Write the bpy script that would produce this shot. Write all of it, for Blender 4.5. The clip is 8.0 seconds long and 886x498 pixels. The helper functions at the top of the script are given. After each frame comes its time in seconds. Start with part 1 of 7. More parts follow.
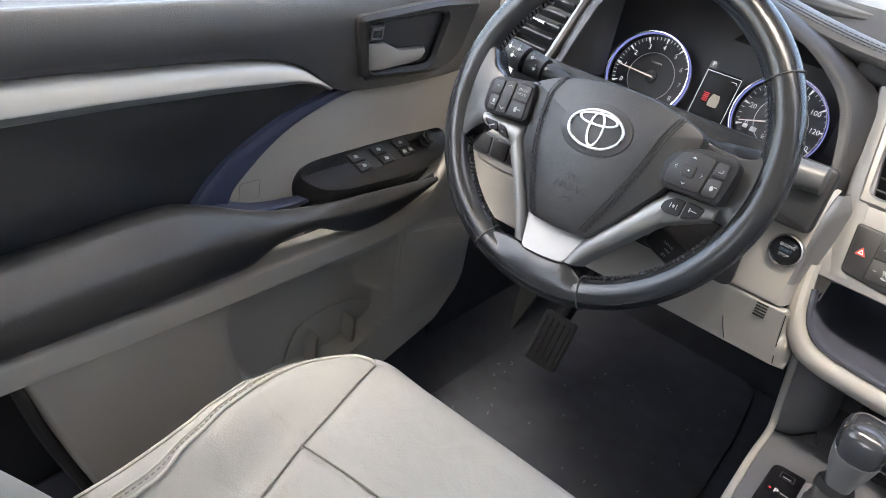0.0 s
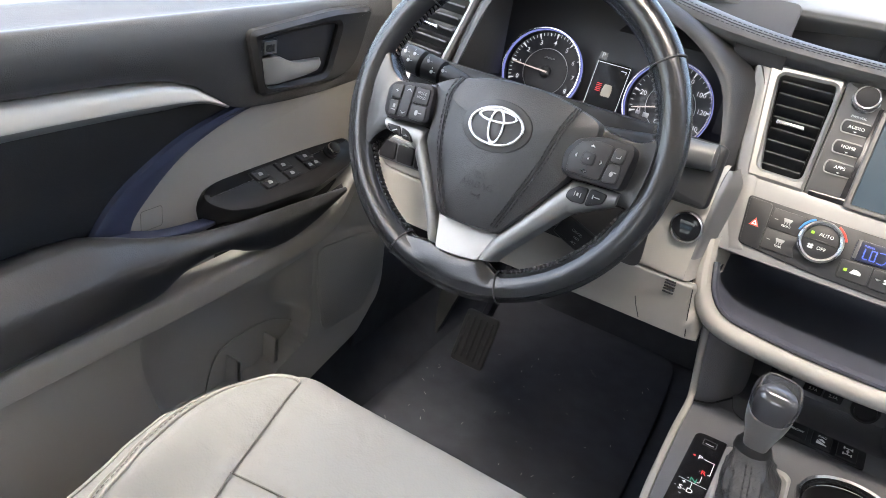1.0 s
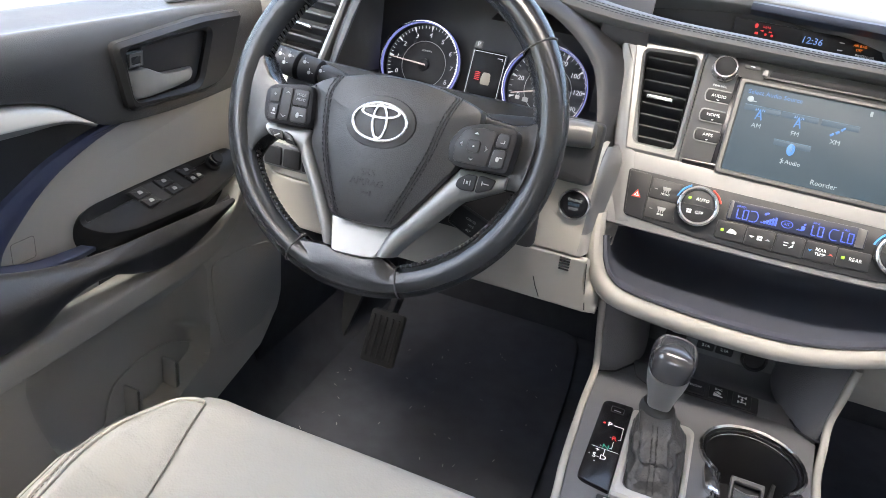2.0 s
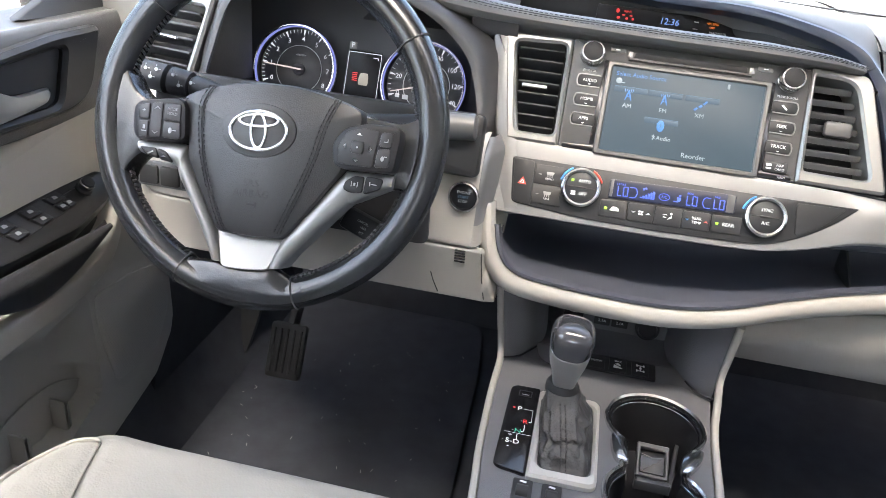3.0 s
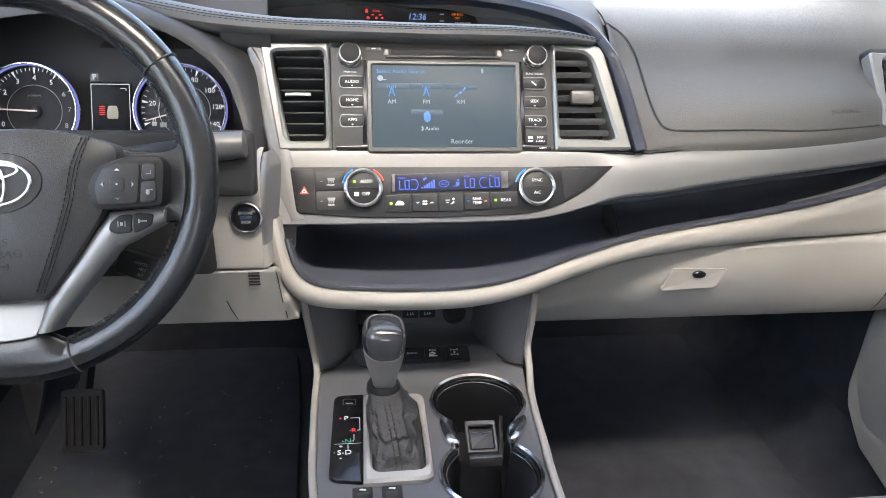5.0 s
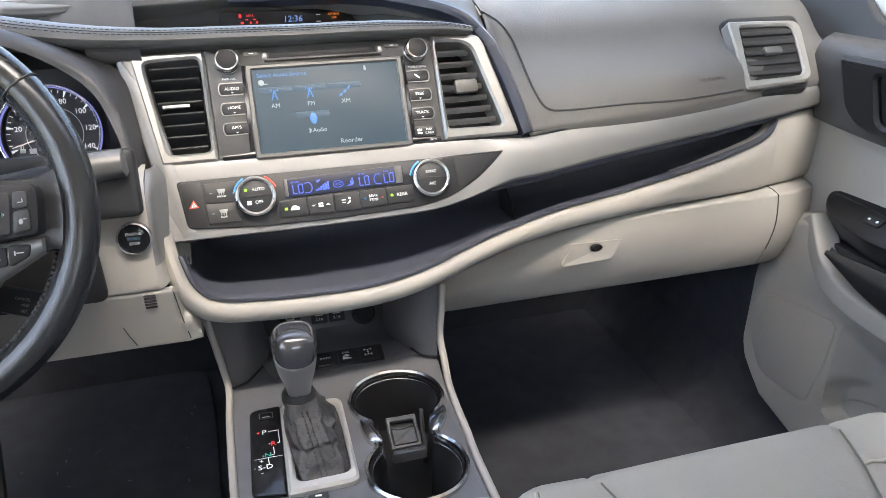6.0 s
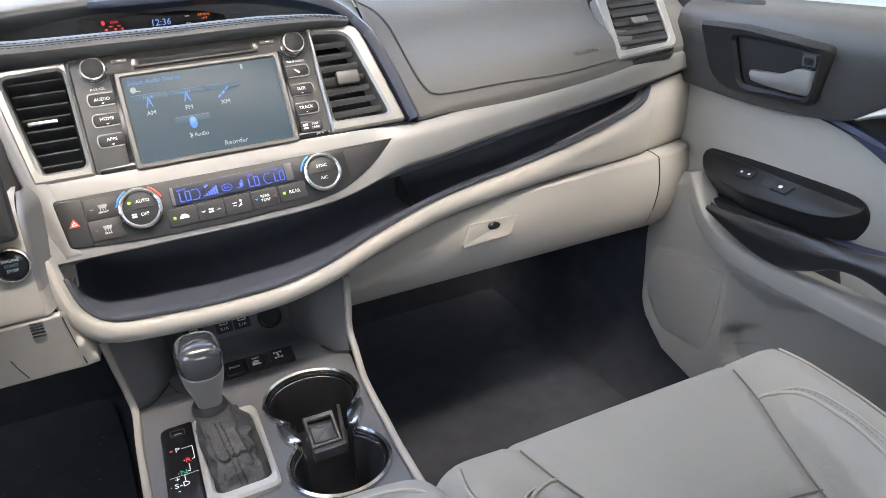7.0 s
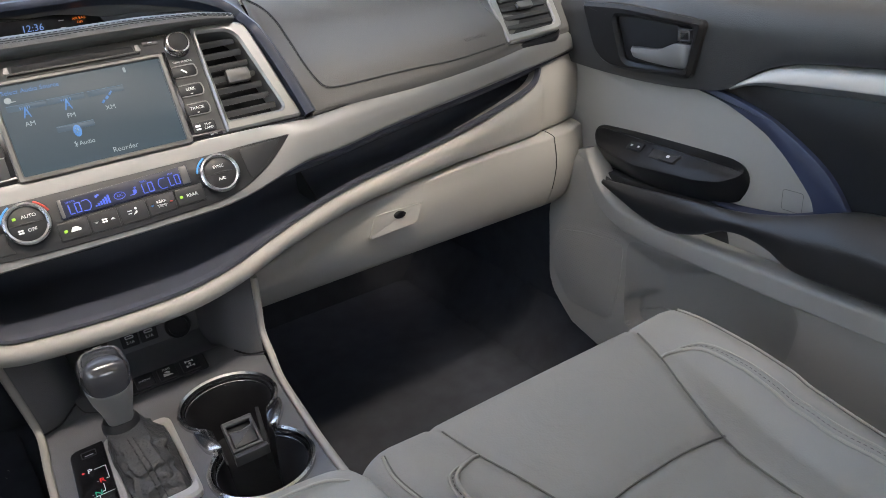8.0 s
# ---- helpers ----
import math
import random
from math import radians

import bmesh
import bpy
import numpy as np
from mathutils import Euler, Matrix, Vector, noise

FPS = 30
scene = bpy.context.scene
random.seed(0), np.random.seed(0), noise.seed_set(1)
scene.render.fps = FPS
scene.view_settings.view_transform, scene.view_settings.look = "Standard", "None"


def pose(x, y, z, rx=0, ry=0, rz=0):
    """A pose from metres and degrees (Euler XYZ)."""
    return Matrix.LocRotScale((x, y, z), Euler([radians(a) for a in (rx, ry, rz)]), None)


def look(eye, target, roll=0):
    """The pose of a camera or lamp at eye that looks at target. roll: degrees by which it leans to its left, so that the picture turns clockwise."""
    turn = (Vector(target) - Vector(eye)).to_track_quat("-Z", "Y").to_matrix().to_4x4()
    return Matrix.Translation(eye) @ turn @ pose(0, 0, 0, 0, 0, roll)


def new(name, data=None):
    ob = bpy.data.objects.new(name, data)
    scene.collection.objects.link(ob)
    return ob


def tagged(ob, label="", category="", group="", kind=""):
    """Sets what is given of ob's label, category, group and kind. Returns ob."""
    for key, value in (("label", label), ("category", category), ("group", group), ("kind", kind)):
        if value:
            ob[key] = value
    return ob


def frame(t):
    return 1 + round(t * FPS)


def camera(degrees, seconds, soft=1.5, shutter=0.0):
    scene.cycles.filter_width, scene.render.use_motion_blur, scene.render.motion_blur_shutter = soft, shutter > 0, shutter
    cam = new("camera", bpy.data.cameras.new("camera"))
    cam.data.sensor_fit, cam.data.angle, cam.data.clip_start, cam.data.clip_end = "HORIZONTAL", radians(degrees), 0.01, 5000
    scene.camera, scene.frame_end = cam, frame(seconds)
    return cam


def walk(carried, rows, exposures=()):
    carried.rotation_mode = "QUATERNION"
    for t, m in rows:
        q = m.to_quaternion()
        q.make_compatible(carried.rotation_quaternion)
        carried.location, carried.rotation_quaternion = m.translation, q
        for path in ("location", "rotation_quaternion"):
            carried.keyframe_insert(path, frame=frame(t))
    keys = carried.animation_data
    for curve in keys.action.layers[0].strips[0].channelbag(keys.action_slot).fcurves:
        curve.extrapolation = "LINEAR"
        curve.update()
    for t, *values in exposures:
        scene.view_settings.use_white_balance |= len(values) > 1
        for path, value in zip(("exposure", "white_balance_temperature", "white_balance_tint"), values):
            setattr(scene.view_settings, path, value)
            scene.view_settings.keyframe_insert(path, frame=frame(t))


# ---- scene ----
# The front cabin of a car: x to the passenger's side, y ahead, z up from the carpet.
cam = camera(61.9, 8.0, soft=0.85)
PATH = [
    (0.0, -0.1345, -0.8841, 0.9137, 59.800, -10.844, 39.316),
    (0.5, -0.1312, -0.8834, 0.9131, 60.894, -9.936, 35.598),
    (1.0, -0.1290, -0.8827, 0.9116, 61.885, -9.012, 30.997),
    (1.5, -0.1273, -0.8813, 0.9103, 62.560, -8.121, 26.189),
    (3.0, -0.1225, -0.8769, 0.9080, 64.170, -5.488, 11.601),
    (3.5, -0.1215, -0.8750, 0.9071, 64.881, -4.762, 6.906),
    (4.0, -0.1190, -0.8740, 0.9058, 65.552, -3.992, 2.261),
    (4.5, -0.1167, -0.8717, 0.9038, 65.963, -3.063, -2.342),
    (6.0, -0.1089, -0.8760, 0.8952, 66.262, 0.966, -16.024),
    (6.5, -0.1053, -0.8788, 0.8925, 65.888, 2.452, -20.603),
    (7.0, -0.1025, -0.8844, 0.8893, 65.407, 3.744, -25.111),
    (7.5, -0.1014, -0.8910, 0.8878, 64.955, 4.571, -29.349),
    (8.0, -0.1014, -0.8959, 0.8858, 64.298, 5.189, -33.260),
]
STOPS = 3.4
EXPOSURE = [(t, STOPS + e, k, 8) for t, e, k in ((0.0, 0.17, 6720), (0.5, 0.22, 6700), (1.5, 0.22, 6650), (3.0, 0.33, 6580), (3.5, 0.35, 6560), (4.5, 0.15, 6580), (6.0, 0.2, 6600), (7.0, 0.2, 6620), (7.5, 0.08, 6640), (8.0, -0.42, 6700))]
walk(cam, [(t, pose(*p)) for t, *p in PATH], EXPOSURE)

# ---- daylight ----
SUN_HIGH, SUN_TURN = 64, 180
world = bpy.data.worlds.new("daylight")
world.use_nodes = True
scene.world = world
wn, wl = world.node_tree.nodes, world.node_tree.links
sky = wn.new("ShaderNodeTexSky")
sky.sky_type, sky.sun_disc = "NISHITA", False
sky.dust_density, sky.ozone_density = 5.0, 0.6
sky.sun_elevation, sky.sun_rotation = radians(SUN_HIGH), radians(SUN_TURN)
wn["Background"].inputs["Strength"].default_value = 0.15
wl.new(sky.outputs[0], wn["Background"].inputs["Color"])
sun = new("sun", bpy.data.lights.new("sun", "SUN"))
sun.data.energy, sun.data.angle, sun.data.color = 0.6, radians(30), (1.0, 0.97, 0.93)
a, e = radians(SUN_TURN), radians(SUN_HIGH)
sun.matrix_world = look((0, 0, 0), (-math.sin(a) * math.cos(e), -math.cos(a) * math.cos(e), -math.sin(e)))


# ---- materials ----
def material(name, colour, rough=0.5, metal=0.0, grain=0, relief=0.0, vary=0.12, patch=6.0, coat=0.0, cells=False, spec=0.5, gloss=0.08, crease=0.0):
    """A surface with stains at a large scale, grain at a fine one and relief from the same grain (grain: bumps a metre)."""
    m = bpy.data.materials.new(name)
    m.use_nodes = True
    n, l = m.node_tree.nodes, m.node_tree.links
    b = n["Principled BSDF"]
    b.inputs["Roughness"].default_value, b.inputs["Metallic"].default_value = rough, metal
    b.inputs["Coat Weight"].default_value, b.inputs["Coat Roughness"].default_value = coat, 0.06
    b.inputs["Specular IOR Level"].default_value = spec
    at = n.new("ShaderNodeTexCoord")
    big = n.new("ShaderNodeTexNoise")
    big.inputs["Scale"].default_value, big.inputs["Detail"].default_value = patch, 5
    l.new(at.outputs["Object"], big.inputs["Vector"])
    mix = n.new("ShaderNodeMix")
    mix.data_type = "RGBA"
    mix.inputs[6].default_value = (*[c * (1 - vary) for c in colour], 1)
    mix.inputs[7].default_value = (*[min(1, c * (1 + vary)) for c in colour], 1)
    l.new(big.outputs["Fac"], mix.inputs[0])
    l.new(mix.outputs[2], b.inputs["Base Color"])
    r = n.new("ShaderNodeMapRange")
    r.inputs["To Min"].default_value, r.inputs["To Max"].default_value = max(0.02, rough - gloss), min(1, rough + gloss)
    l.new(big.outputs["Fac"], r.inputs["Value"])
    l.new(r.outputs[0], b.inputs["Roughness"])
    if grain:
        tex = n.new("ShaderNodeTexVoronoi" if cells else "ShaderNodeTexNoise")
        tex.inputs["Scale"].default_value = grain
        if cells:
            tex.feature = "SMOOTH_F1"
        l.new(at.outputs["Object"], tex.inputs["Vector"])
        bump = n.new("ShaderNodeBump")
        bump.inputs["Strength"].default_value, bump.inputs["Distance"].default_value = relief, 0.6 / grain
        l.new(tex.outputs["Distance" if cells else "Fac"], bump.inputs["Height"])
        l.new(bump.outputs[0], b.inputs["Normal"])
        if crease:
            folds = n.new("ShaderNodeTexNoise")
            folds.inputs["Scale"].default_value, folds.inputs["Detail"].default_value, folds.inputs["Distortion"].default_value = 28, 3, 0.8
            l.new(at.outputs["Object"], folds.inputs["Vector"])
            low = n.new("ShaderNodeBump")
            low.inputs["Strength"].default_value, low.inputs["Distance"].default_value = crease, 0.006
            l.new(folds.outputs["Fac"], low.inputs["Height"])
            l.new(low.outputs[0], bump.inputs["Normal"])
    return m


DISPLAY = material("dull_black_display", (0.008, 0.008, 0.009), 0.35, vary=0.2, spec=0.12)


def glow(name, colour, strength):
    m = bpy.data.materials.new(name)
    m.use_nodes = True
    b = m.node_tree.nodes["Principled BSDF"]
    b.inputs["Base Color"].default_value = (*[c * 0.15 for c in colour], 1)
    b.inputs["Emission Color"].default_value, b.inputs["Emission Strength"].default_value = (*colour, 1), strength * 2 ** -STOPS
    return m


BEIGE = material("beige_soft_plastic", (0.318, 0.304, 0.280), 0.58, spec=0.3, grain=900, relief=0.12, cells=True, vary=0.06)
SEAT = material("grey_beige_leather", (0.305, 0.290, 0.264), 0.62, spec=0.25, grain=520, relief=0.16, cells=True, vary=0.09, patch=9, crease=0.22)
PIPING = material("beige_piping", (0.36, 0.335, 0.29), 0.5, grain=900, relief=0.2, vary=0.1)
BLACK = material("black_grained_leather", (0.026, 0.026, 0.027), 0.42, crease=0.10, grain=1000, relief=0.3, cells=True, vary=0.25)
DOORPAD = material("grained_black_door_skin", (0.038, 0.038, 0.039), 0.42, crease=0.1, grain=850, relief=0.4, cells=True, vary=0.2)
RIM = material("worn_glossy_rim_leather", (0.016, 0.017, 0.019), 0.23, crease=0.1, grain=700, relief=0.1, cells=True, vary=0.3)
SMOOTHBLACK = material("black_smooth_leather", (0.016, 0.0163, 0.0175), 0.34, crease=0.12, grain=700, relief=0.15, cells=True, vary=0.3)
CHARCOAL = material("charcoal_dash_skin", (0.105, 0.104, 0.102), 0.7, grain=700, relief=0.2, cells=True, vary=0.08, spec=0.25)
HOOD = material("dark_grey_hood_skin", (0.036, 0.036, 0.038), 0.5, grain=700, relief=0.2, cells=True, vary=0.12)
GREYTHREAD = material("mid_grey_thread", (0.075, 0.075, 0.075), 0.7, vary=0.1)
BROW = material("stitched_grey_leather", (0.090, 0.089, 0.088), 0.46, grain=600, relief=0.2, cells=True, vary=0.12)
NAVY = material("dark_blue_satin_trim", (0.026, 0.031, 0.048), 0.33, grain=900, relief=0.08, vary=0.15)
HARD = material("black_hard_plastic", (0.02, 0.0205, 0.0225), 0.46, grain=1100, relief=0.15, vary=0.15, spec=0.3)
LINER = material("dark_grey_shelf_liner", (0.062, 0.067, 0.086), 0.5, grain=900, relief=0.1, vary=0.2, spec=0.3)
BOOT = material("soft_black_boot_leather", (0.045, 0.045, 0.046), 0.36, grain=420, relief=0.4, cells=True, vary=0.3, spec=0.3)
SWITCH = material("satin_black_switch", (0.030, 0.030, 0.032), 0.4, grain=1500, relief=0.08, vary=0.12, spec=0.3)
POD = material("satin_black_switch_pod", (0.012, 0.012, 0.013), 0.34, grain=1400, relief=0.06, vary=0.12, spec=0.25)
CLIP = material("dark_grey_satin_plastic", (0.042, 0.042, 0.044), 0.36, grain=1500, relief=0.05, vary=0.12)
CLUSTER = material("dull_charcoal_cluster_panel", (0.075, 0.075, 0.079), 0.6, grain=900, relief=0.1, vary=0.1, spec=0.25)
DARK = material("black_recess", (0.018, 0.018, 0.020), 0.6, grain=900, relief=0.1, vary=0.2)
GLOSS = material("gloss_black", (0.01, 0.01, 0.012), 0.16, vary=0.2, coat=0.0, gloss=0.05, spec=0.35)
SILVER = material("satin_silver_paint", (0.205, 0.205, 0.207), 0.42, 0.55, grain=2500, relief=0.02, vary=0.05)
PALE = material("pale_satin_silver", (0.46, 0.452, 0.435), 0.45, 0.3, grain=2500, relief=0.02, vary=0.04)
WHEELSILVER = material("satin_silver_spoke_paint", (0.215, 0.215, 0.213), 0.4, 0.5, grain=2500, relief=0.02, vary=0.05)
BRIGHT = material("champagne_silver_trim", (0.27, 0.266, 0.258), 0.34, 0.6, grain=2500, relief=0.02, vary=0.05)
GUN = material("gunmetal_plastic", (0.10, 0.098, 0.096), 0.38, 0.35, grain=2000, relief=0.03, vary=0.08)
CHROME = material("chrome", (0.60, 0.60, 0.61), 0.2, 1.0, vary=0.04, gloss=0.04)
CONSOLE = material("console_grained_plastic", (0.110, 0.112, 0.120), 0.40, grain=900, relief=0.4, cells=True, vary=0.1)
KNOBGREY = material("dark_grey_gloss_plastic", (0.04, 0.041, 0.046), 0.2, vary=0.2, coat=0.7, gloss=0.06)
CARPET = material("black_carpet", (0.046, 0.048, 0.056), 0.95, grain=1800, relief=0.8, vary=0.35, patch=25, spec=0.15)
RUBBER = material("black_rubber", (0.02, 0.02, 0.021), 0.6, grain=700, relief=0.2, vary=0.2)
HEADLINER = material("pale_headliner_cloth", (0.68, 0.66, 0.62), 0.9, grain=900, relief=0.2, vary=0.05)
PAINT = material("white_car_paint", (0.7, 0.7, 0.68), 0.3, vary=0.04, coat=0.5)
CONCRETE = material("pale_concrete", (0.50, 0.42, 0.30), 0.9, grain=60, relief=0.3, vary=0.15, patch=0.7)
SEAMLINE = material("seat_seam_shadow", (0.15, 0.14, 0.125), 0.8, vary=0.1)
THREAD = material("dark_thread", (0.03, 0.03, 0.032), 0.7, vary=0.1)
PALETHREAD = material("grey_thread", (0.3, 0.29, 0.27), 0.7, vary=0.1)
PRINT = material("white_print", (0.8, 0.8, 0.8), 0.5, vary=0.05)
DULLPRINT = material("grey_print", (0.3, 0.3, 0.3), 0.5, vary=0.05)
REDPRINT = material("red_print", (0.6, 0.06, 0.04), 0.5, vary=0.05)
BLUEPRINT = material("blue_print", (0.05, 0.25, 0.6), 0.5, vary=0.05)
SLAT = material("lit_black_vent_slat", (0.055, 0.055, 0.057), 0.4, grain=1500, relief=0.1, vary=0.1)
EDGE = material("slate_shelf_edge", (0.05, 0.053, 0.068), 0.36, grain=900, relief=0.08, vary=0.1)
DEEP = material("deep_black_plastic", (0.014, 0.014, 0.016), 0.5, spec=0.25)
# the door's beige darkened, so hollows carry shade in their colour
POCKET = material("shaded_beige_plastic", (0.27, 0.259, 0.24), 0.5, grain=900, relief=0.12, cells=True, vary=0.07)
BLUECURVE = material("deep_blue_satin_trim", (0.040, 0.048, 0.088), 0.42, grain=900, relief=0.08, vary=0.15)
EMBOSS = material("embossed_black", (0.011, 0.011, 0.012), 0.5, vary=0.1)
SCREEN = glow("lit_blue_grey_screen", (0.045, 0.083, 0.115), 0.85)
SCREENBLUE = glow("screen_blue", (0.08, 0.33, 0.85), 0.85)
SCREENWHITE = glow("screen_white", (0.75, 0.85, 0.9), 0.45)
SCREENTAB = glow("screen_tab_shade", (0.06, 0.115, 0.175), 0.85)
SCREENLINE = glow("screen_line", (0.2, 0.4, 0.6), 0.3)
LCDBACK = glow("lcd_dark_blue", (0.01, 0.015, 0.06), 0.5)
LCDBLUE = glow("lcd_blue", (0.09, 0.18, 1.0), 1.2)
CLOCKBLUE = glow("clock_pale_blue", (0.25, 0.45, 1.0), 0.8)
LEDRED = glow("red_lamp", (1.0, 0.03, 0.03), 0.8)
LEDAMBER = glow("amber_lamp", (1.0, 0.25, 0.03), 0.8)
LEDGREEN = glow("yellow_green_lamp", (0.5, 1.0, 0.05), 1.2)
LEDTEAL = glow("teal_letter", (0.05, 0.75, 0.5), 0.5)
DIALWHITE = glow("lit_dial_white", (0.8, 0.82, 0.9), 0.85)
DIALBLUE = glow("lit_dial_violet_rim", (0.3, 0.34, 0.9), 0.6)
NEEDLE = glow("lit_needle", (0.9, 0.75, 0.72), 0.7)


# ---- shaping tools ----
def spl(pts, n=8, closed=False):
    """A smooth curve through the points (any dimension)."""
    p = [np.array(q, float) for q in pts]
    m, out = len(p), []
    for i in range(m if closed else m - 1):
        if closed:
            q = [p[(i + k) % m] for k in (-1, 0, 1, 2)]
        else:
            q = [p[max(i - 1, 0)], p[i], p[i + 1], p[min(i + 2, m - 1)]]
        for k in range(n):
            t = k / n
            out.append(0.5 * (2 * q[1] + (q[2] - q[0]) * t + (2 * q[0] - 5 * q[1] + 4 * q[2] - q[3]) * t * t + (3 * q[1] - q[0] - 3 * q[2] + q[3]) * t**3))
    if not closed:
        out.append(p[-1])
    return out


def rpoly(corners, r, k=5):
    """A polygon with rounded corners; r is one radius or one a corner."""
    c, out = [np.array(q, float) for q in corners], []
    for i, b in enumerate(c):
        a, d = c[i - 1], c[(i + 1) % len(c)]
        rr = r[i] if isinstance(r, (list, tuple)) else r
        ra, rd = min(rr, np.linalg.norm(a - b) * 0.49), min(rr, np.linalg.norm(d - b) * 0.49)
        pa, pd = b + (a - b) / np.linalg.norm(a - b) * ra, b + (d - b) / np.linalg.norm(d - b) * rd
        for j in range(k + 1):
            t = j / k
            out.append((1 - t) ** 2 * pa + 2 * t * (1 - t) * b + t * t * pd)
    return out


def rrect(w, h, r, cx=0, cy=0, k=5):
    return rpoly([(cx - w / 2, cy - h / 2), (cx + w / 2, cy - h / 2), (cx + w / 2, cy + h / 2), (cx - w / 2, cy + h / 2)], r, k)


def oval(a, b, cx=0, cy=0, n=40, start=0.0):
    return [np.array((cx + a * math.cos(start + 2 * math.pi * i / n), cy + b * math.sin(start + 2 * math.pi * i / n))) for i in range(n)]


def inset(out, d):
    """The outline moved inwards by d."""
    p = [np.array(q, float) for q in out]
    n = len(p)
    area = sum(p[i - 1][0] * p[i][1] - p[i][0] * p[i - 1][1] for i in range(n))
    s, res = (1 if area > 0 else -1), []
    for i in range(n):
        e1, e2 = p[i] - p[i - 1], p[(i + 1) % n] - p[i]
        nn = np.zeros(2)
        for e in (e1, e2):
            w = np.linalg.norm(e)
            if w > 1e-9:
                nn += np.array((-e[1], e[0])) / w
        w = np.linalg.norm(nn)
        res.append(p[i] + (s * d * nn / w if w > 1e-6 else 0))
    return res


def rings(bm, loops, cap0=True, cap1=True, closed=True):
    """Skins a row of point loops."""
    vs = [[bm.verts.new(p) for p in loop] for loop in loops]
    n = len(vs[0])
    for a, b in zip(vs, vs[1:]):
        for i in range(n if closed else n - 1):
            j = (i + 1) % n
            bm.faces.new((a[i], a[j], b[j], b[i]))
    if cap0:
        bm.faces.new(list(reversed(vs[0])))
    if cap1:
        bm.faces.new(vs[-1])
    return bm


def put(m, q, h=0.0):
    return m @ Vector((float(q[0]), float(q[1]), float(q[2]) if len(q) > 2 else h))


def plate(out, depth, bev, m, base=0.0, dome=0.0, bm=None):
    """A slab with the outline, rounded on its upper edge."""
    bm = bm or bmesh.new()
    loops = [[put(m, q, base) for q in out]]
    for f, g in ((0, 1.0), (0.3, 0.3), (1.0, 0.0)):
        loops.append([put(m, q, base + depth - bev * g) for q in (inset(out, bev * f) if f else out)])
    if dome:
        c = np.mean([np.array(q, float) for q in out], 0)
        rim = inset(out, bev)
        for f, g in ((0.75, 0.45), (0.45, 0.8), (0.15, 0.98)):
            loops.append([put(m, c + (np.array(q) - c) * f, base + depth + dome * g) for q in rim])
    return rings(bm, loops)


def hoop(out, inn, depth, bev, m, base=0.0, bm=None):
    """A frame between two outlines with as many points, rounded on its upper edges."""
    bm = bm or bmesh.new()
    a, b = inset(out, bev), inset(inn, -bev)
    loops = [[put(m, q, base) for q in out], [put(m, q, base + depth - bev) for q in out], [put(m, q, base + depth) for q in a],
             [put(m, q, base + depth) for q in b], [put(m, q, base + depth - bev) for q in inn], [put(m, q, base) for q in inn]]
    loops.append(loops[0])
    vs = [[bm.verts.new(p) for p in loop] for loop in loops[:-1]]
    vs.append(vs[0])
    n = len(out)
    for p, q in zip(vs, vs[1:]):
        for i in range(n):
            j = (i + 1) % n
            bm.faces.new((p[i], p[j], q[j], q[i]))
    return bm


def sweep(path, prof, up=(0, 0, 1), closed=False, scale=None, bm=None):
    """A profile (side, up) carried along a path of 3D points."""
    bm, p = bm or bmesh.new(), [Vector([float(c) for c in q]) for q in path]
    n, loops = len(p), []
    for i in range(n):
        t = (p[(i + 1) % n] - p[i - 1]) if closed else (p[min(i + 1, n - 1)] - p[max(i - 1, 0)])
        t.normalize()
        side = t.cross(Vector(up)).normalized()
        top = side.cross(t)
        k = scale[i] if scale else 1.0
        loops.append([p[i] + side * (a * k) + top * (b * k) for a, b in prof])
    if closed:
        loops.append(loops[0])
        vs = [[bm.verts.new(q) for q in loop] for loop in loops[:-1]]
        vs.append(vs[0])
        m = len(prof)
        for a, b in zip(vs, vs[1:]):
            for i in range(m):
                bm.faces.new((a[i], a[(i + 1) % m], b[(i + 1) % m], b[i]))
        return bm
    return rings(bm, loops)


def lathe(prof, m, n=32, bm=None):
    bm = bm or bmesh.new()
    loops = [[put(m, (r * math.cos(2 * math.pi * i / n), r * math.sin(2 * math.pi * i / n), z)) for i in range(n)] for r, z in prof]
    return rings(bm, loops)


def cut(bm, tool):
    """bm with the closed shape of tool taken out of it."""
    obs = []
    for b in (bm, tool):
        bmesh.ops.recalc_face_normals(b, faces=b.faces)
        me = bpy.data.meshes.new("shape")
        b.to_mesh(me)
        obs.append(new("shape", me))
    mod = obs[0].modifiers.new("cut", "BOOLEAN")
    mod.operation, mod.object, mod.solver = "DIFFERENCE", obs[1], "EXACT"
    me = bpy.data.meshes.new_from_object(obs[0].evaluated_get(bpy.context.evaluated_depsgraph_get()))
    res = bmesh.new()
    res.from_mesh(me)
    for o in obs:
        bpy.data.objects.remove(o)
    return res


def sheet(rows, n=6, m=6, thick=0.0):
    """A smooth skin through rows of control points; thick gives it a back."""
    fine = [spl(r, n) for r in rows]
    cols = [spl(c, m) for c in zip(*fine)]
    grid = [list(r) for r in zip(*cols)]
    bm = bmesh.new()
    vs = [[bm.verts.new([float(c) for c in q]) for q in r] for r in grid]
    for a, b in zip(vs, vs[1:]):
        for i in range(len(a) - 1):
            bm.faces.new((a[i], a[i + 1], b[i + 1], b[i]))
    if thick:
        bm.normal_update()
        geo = bmesh.ops.solidify(bm, geom=bm.faces[:], thickness=thick)
    return bm


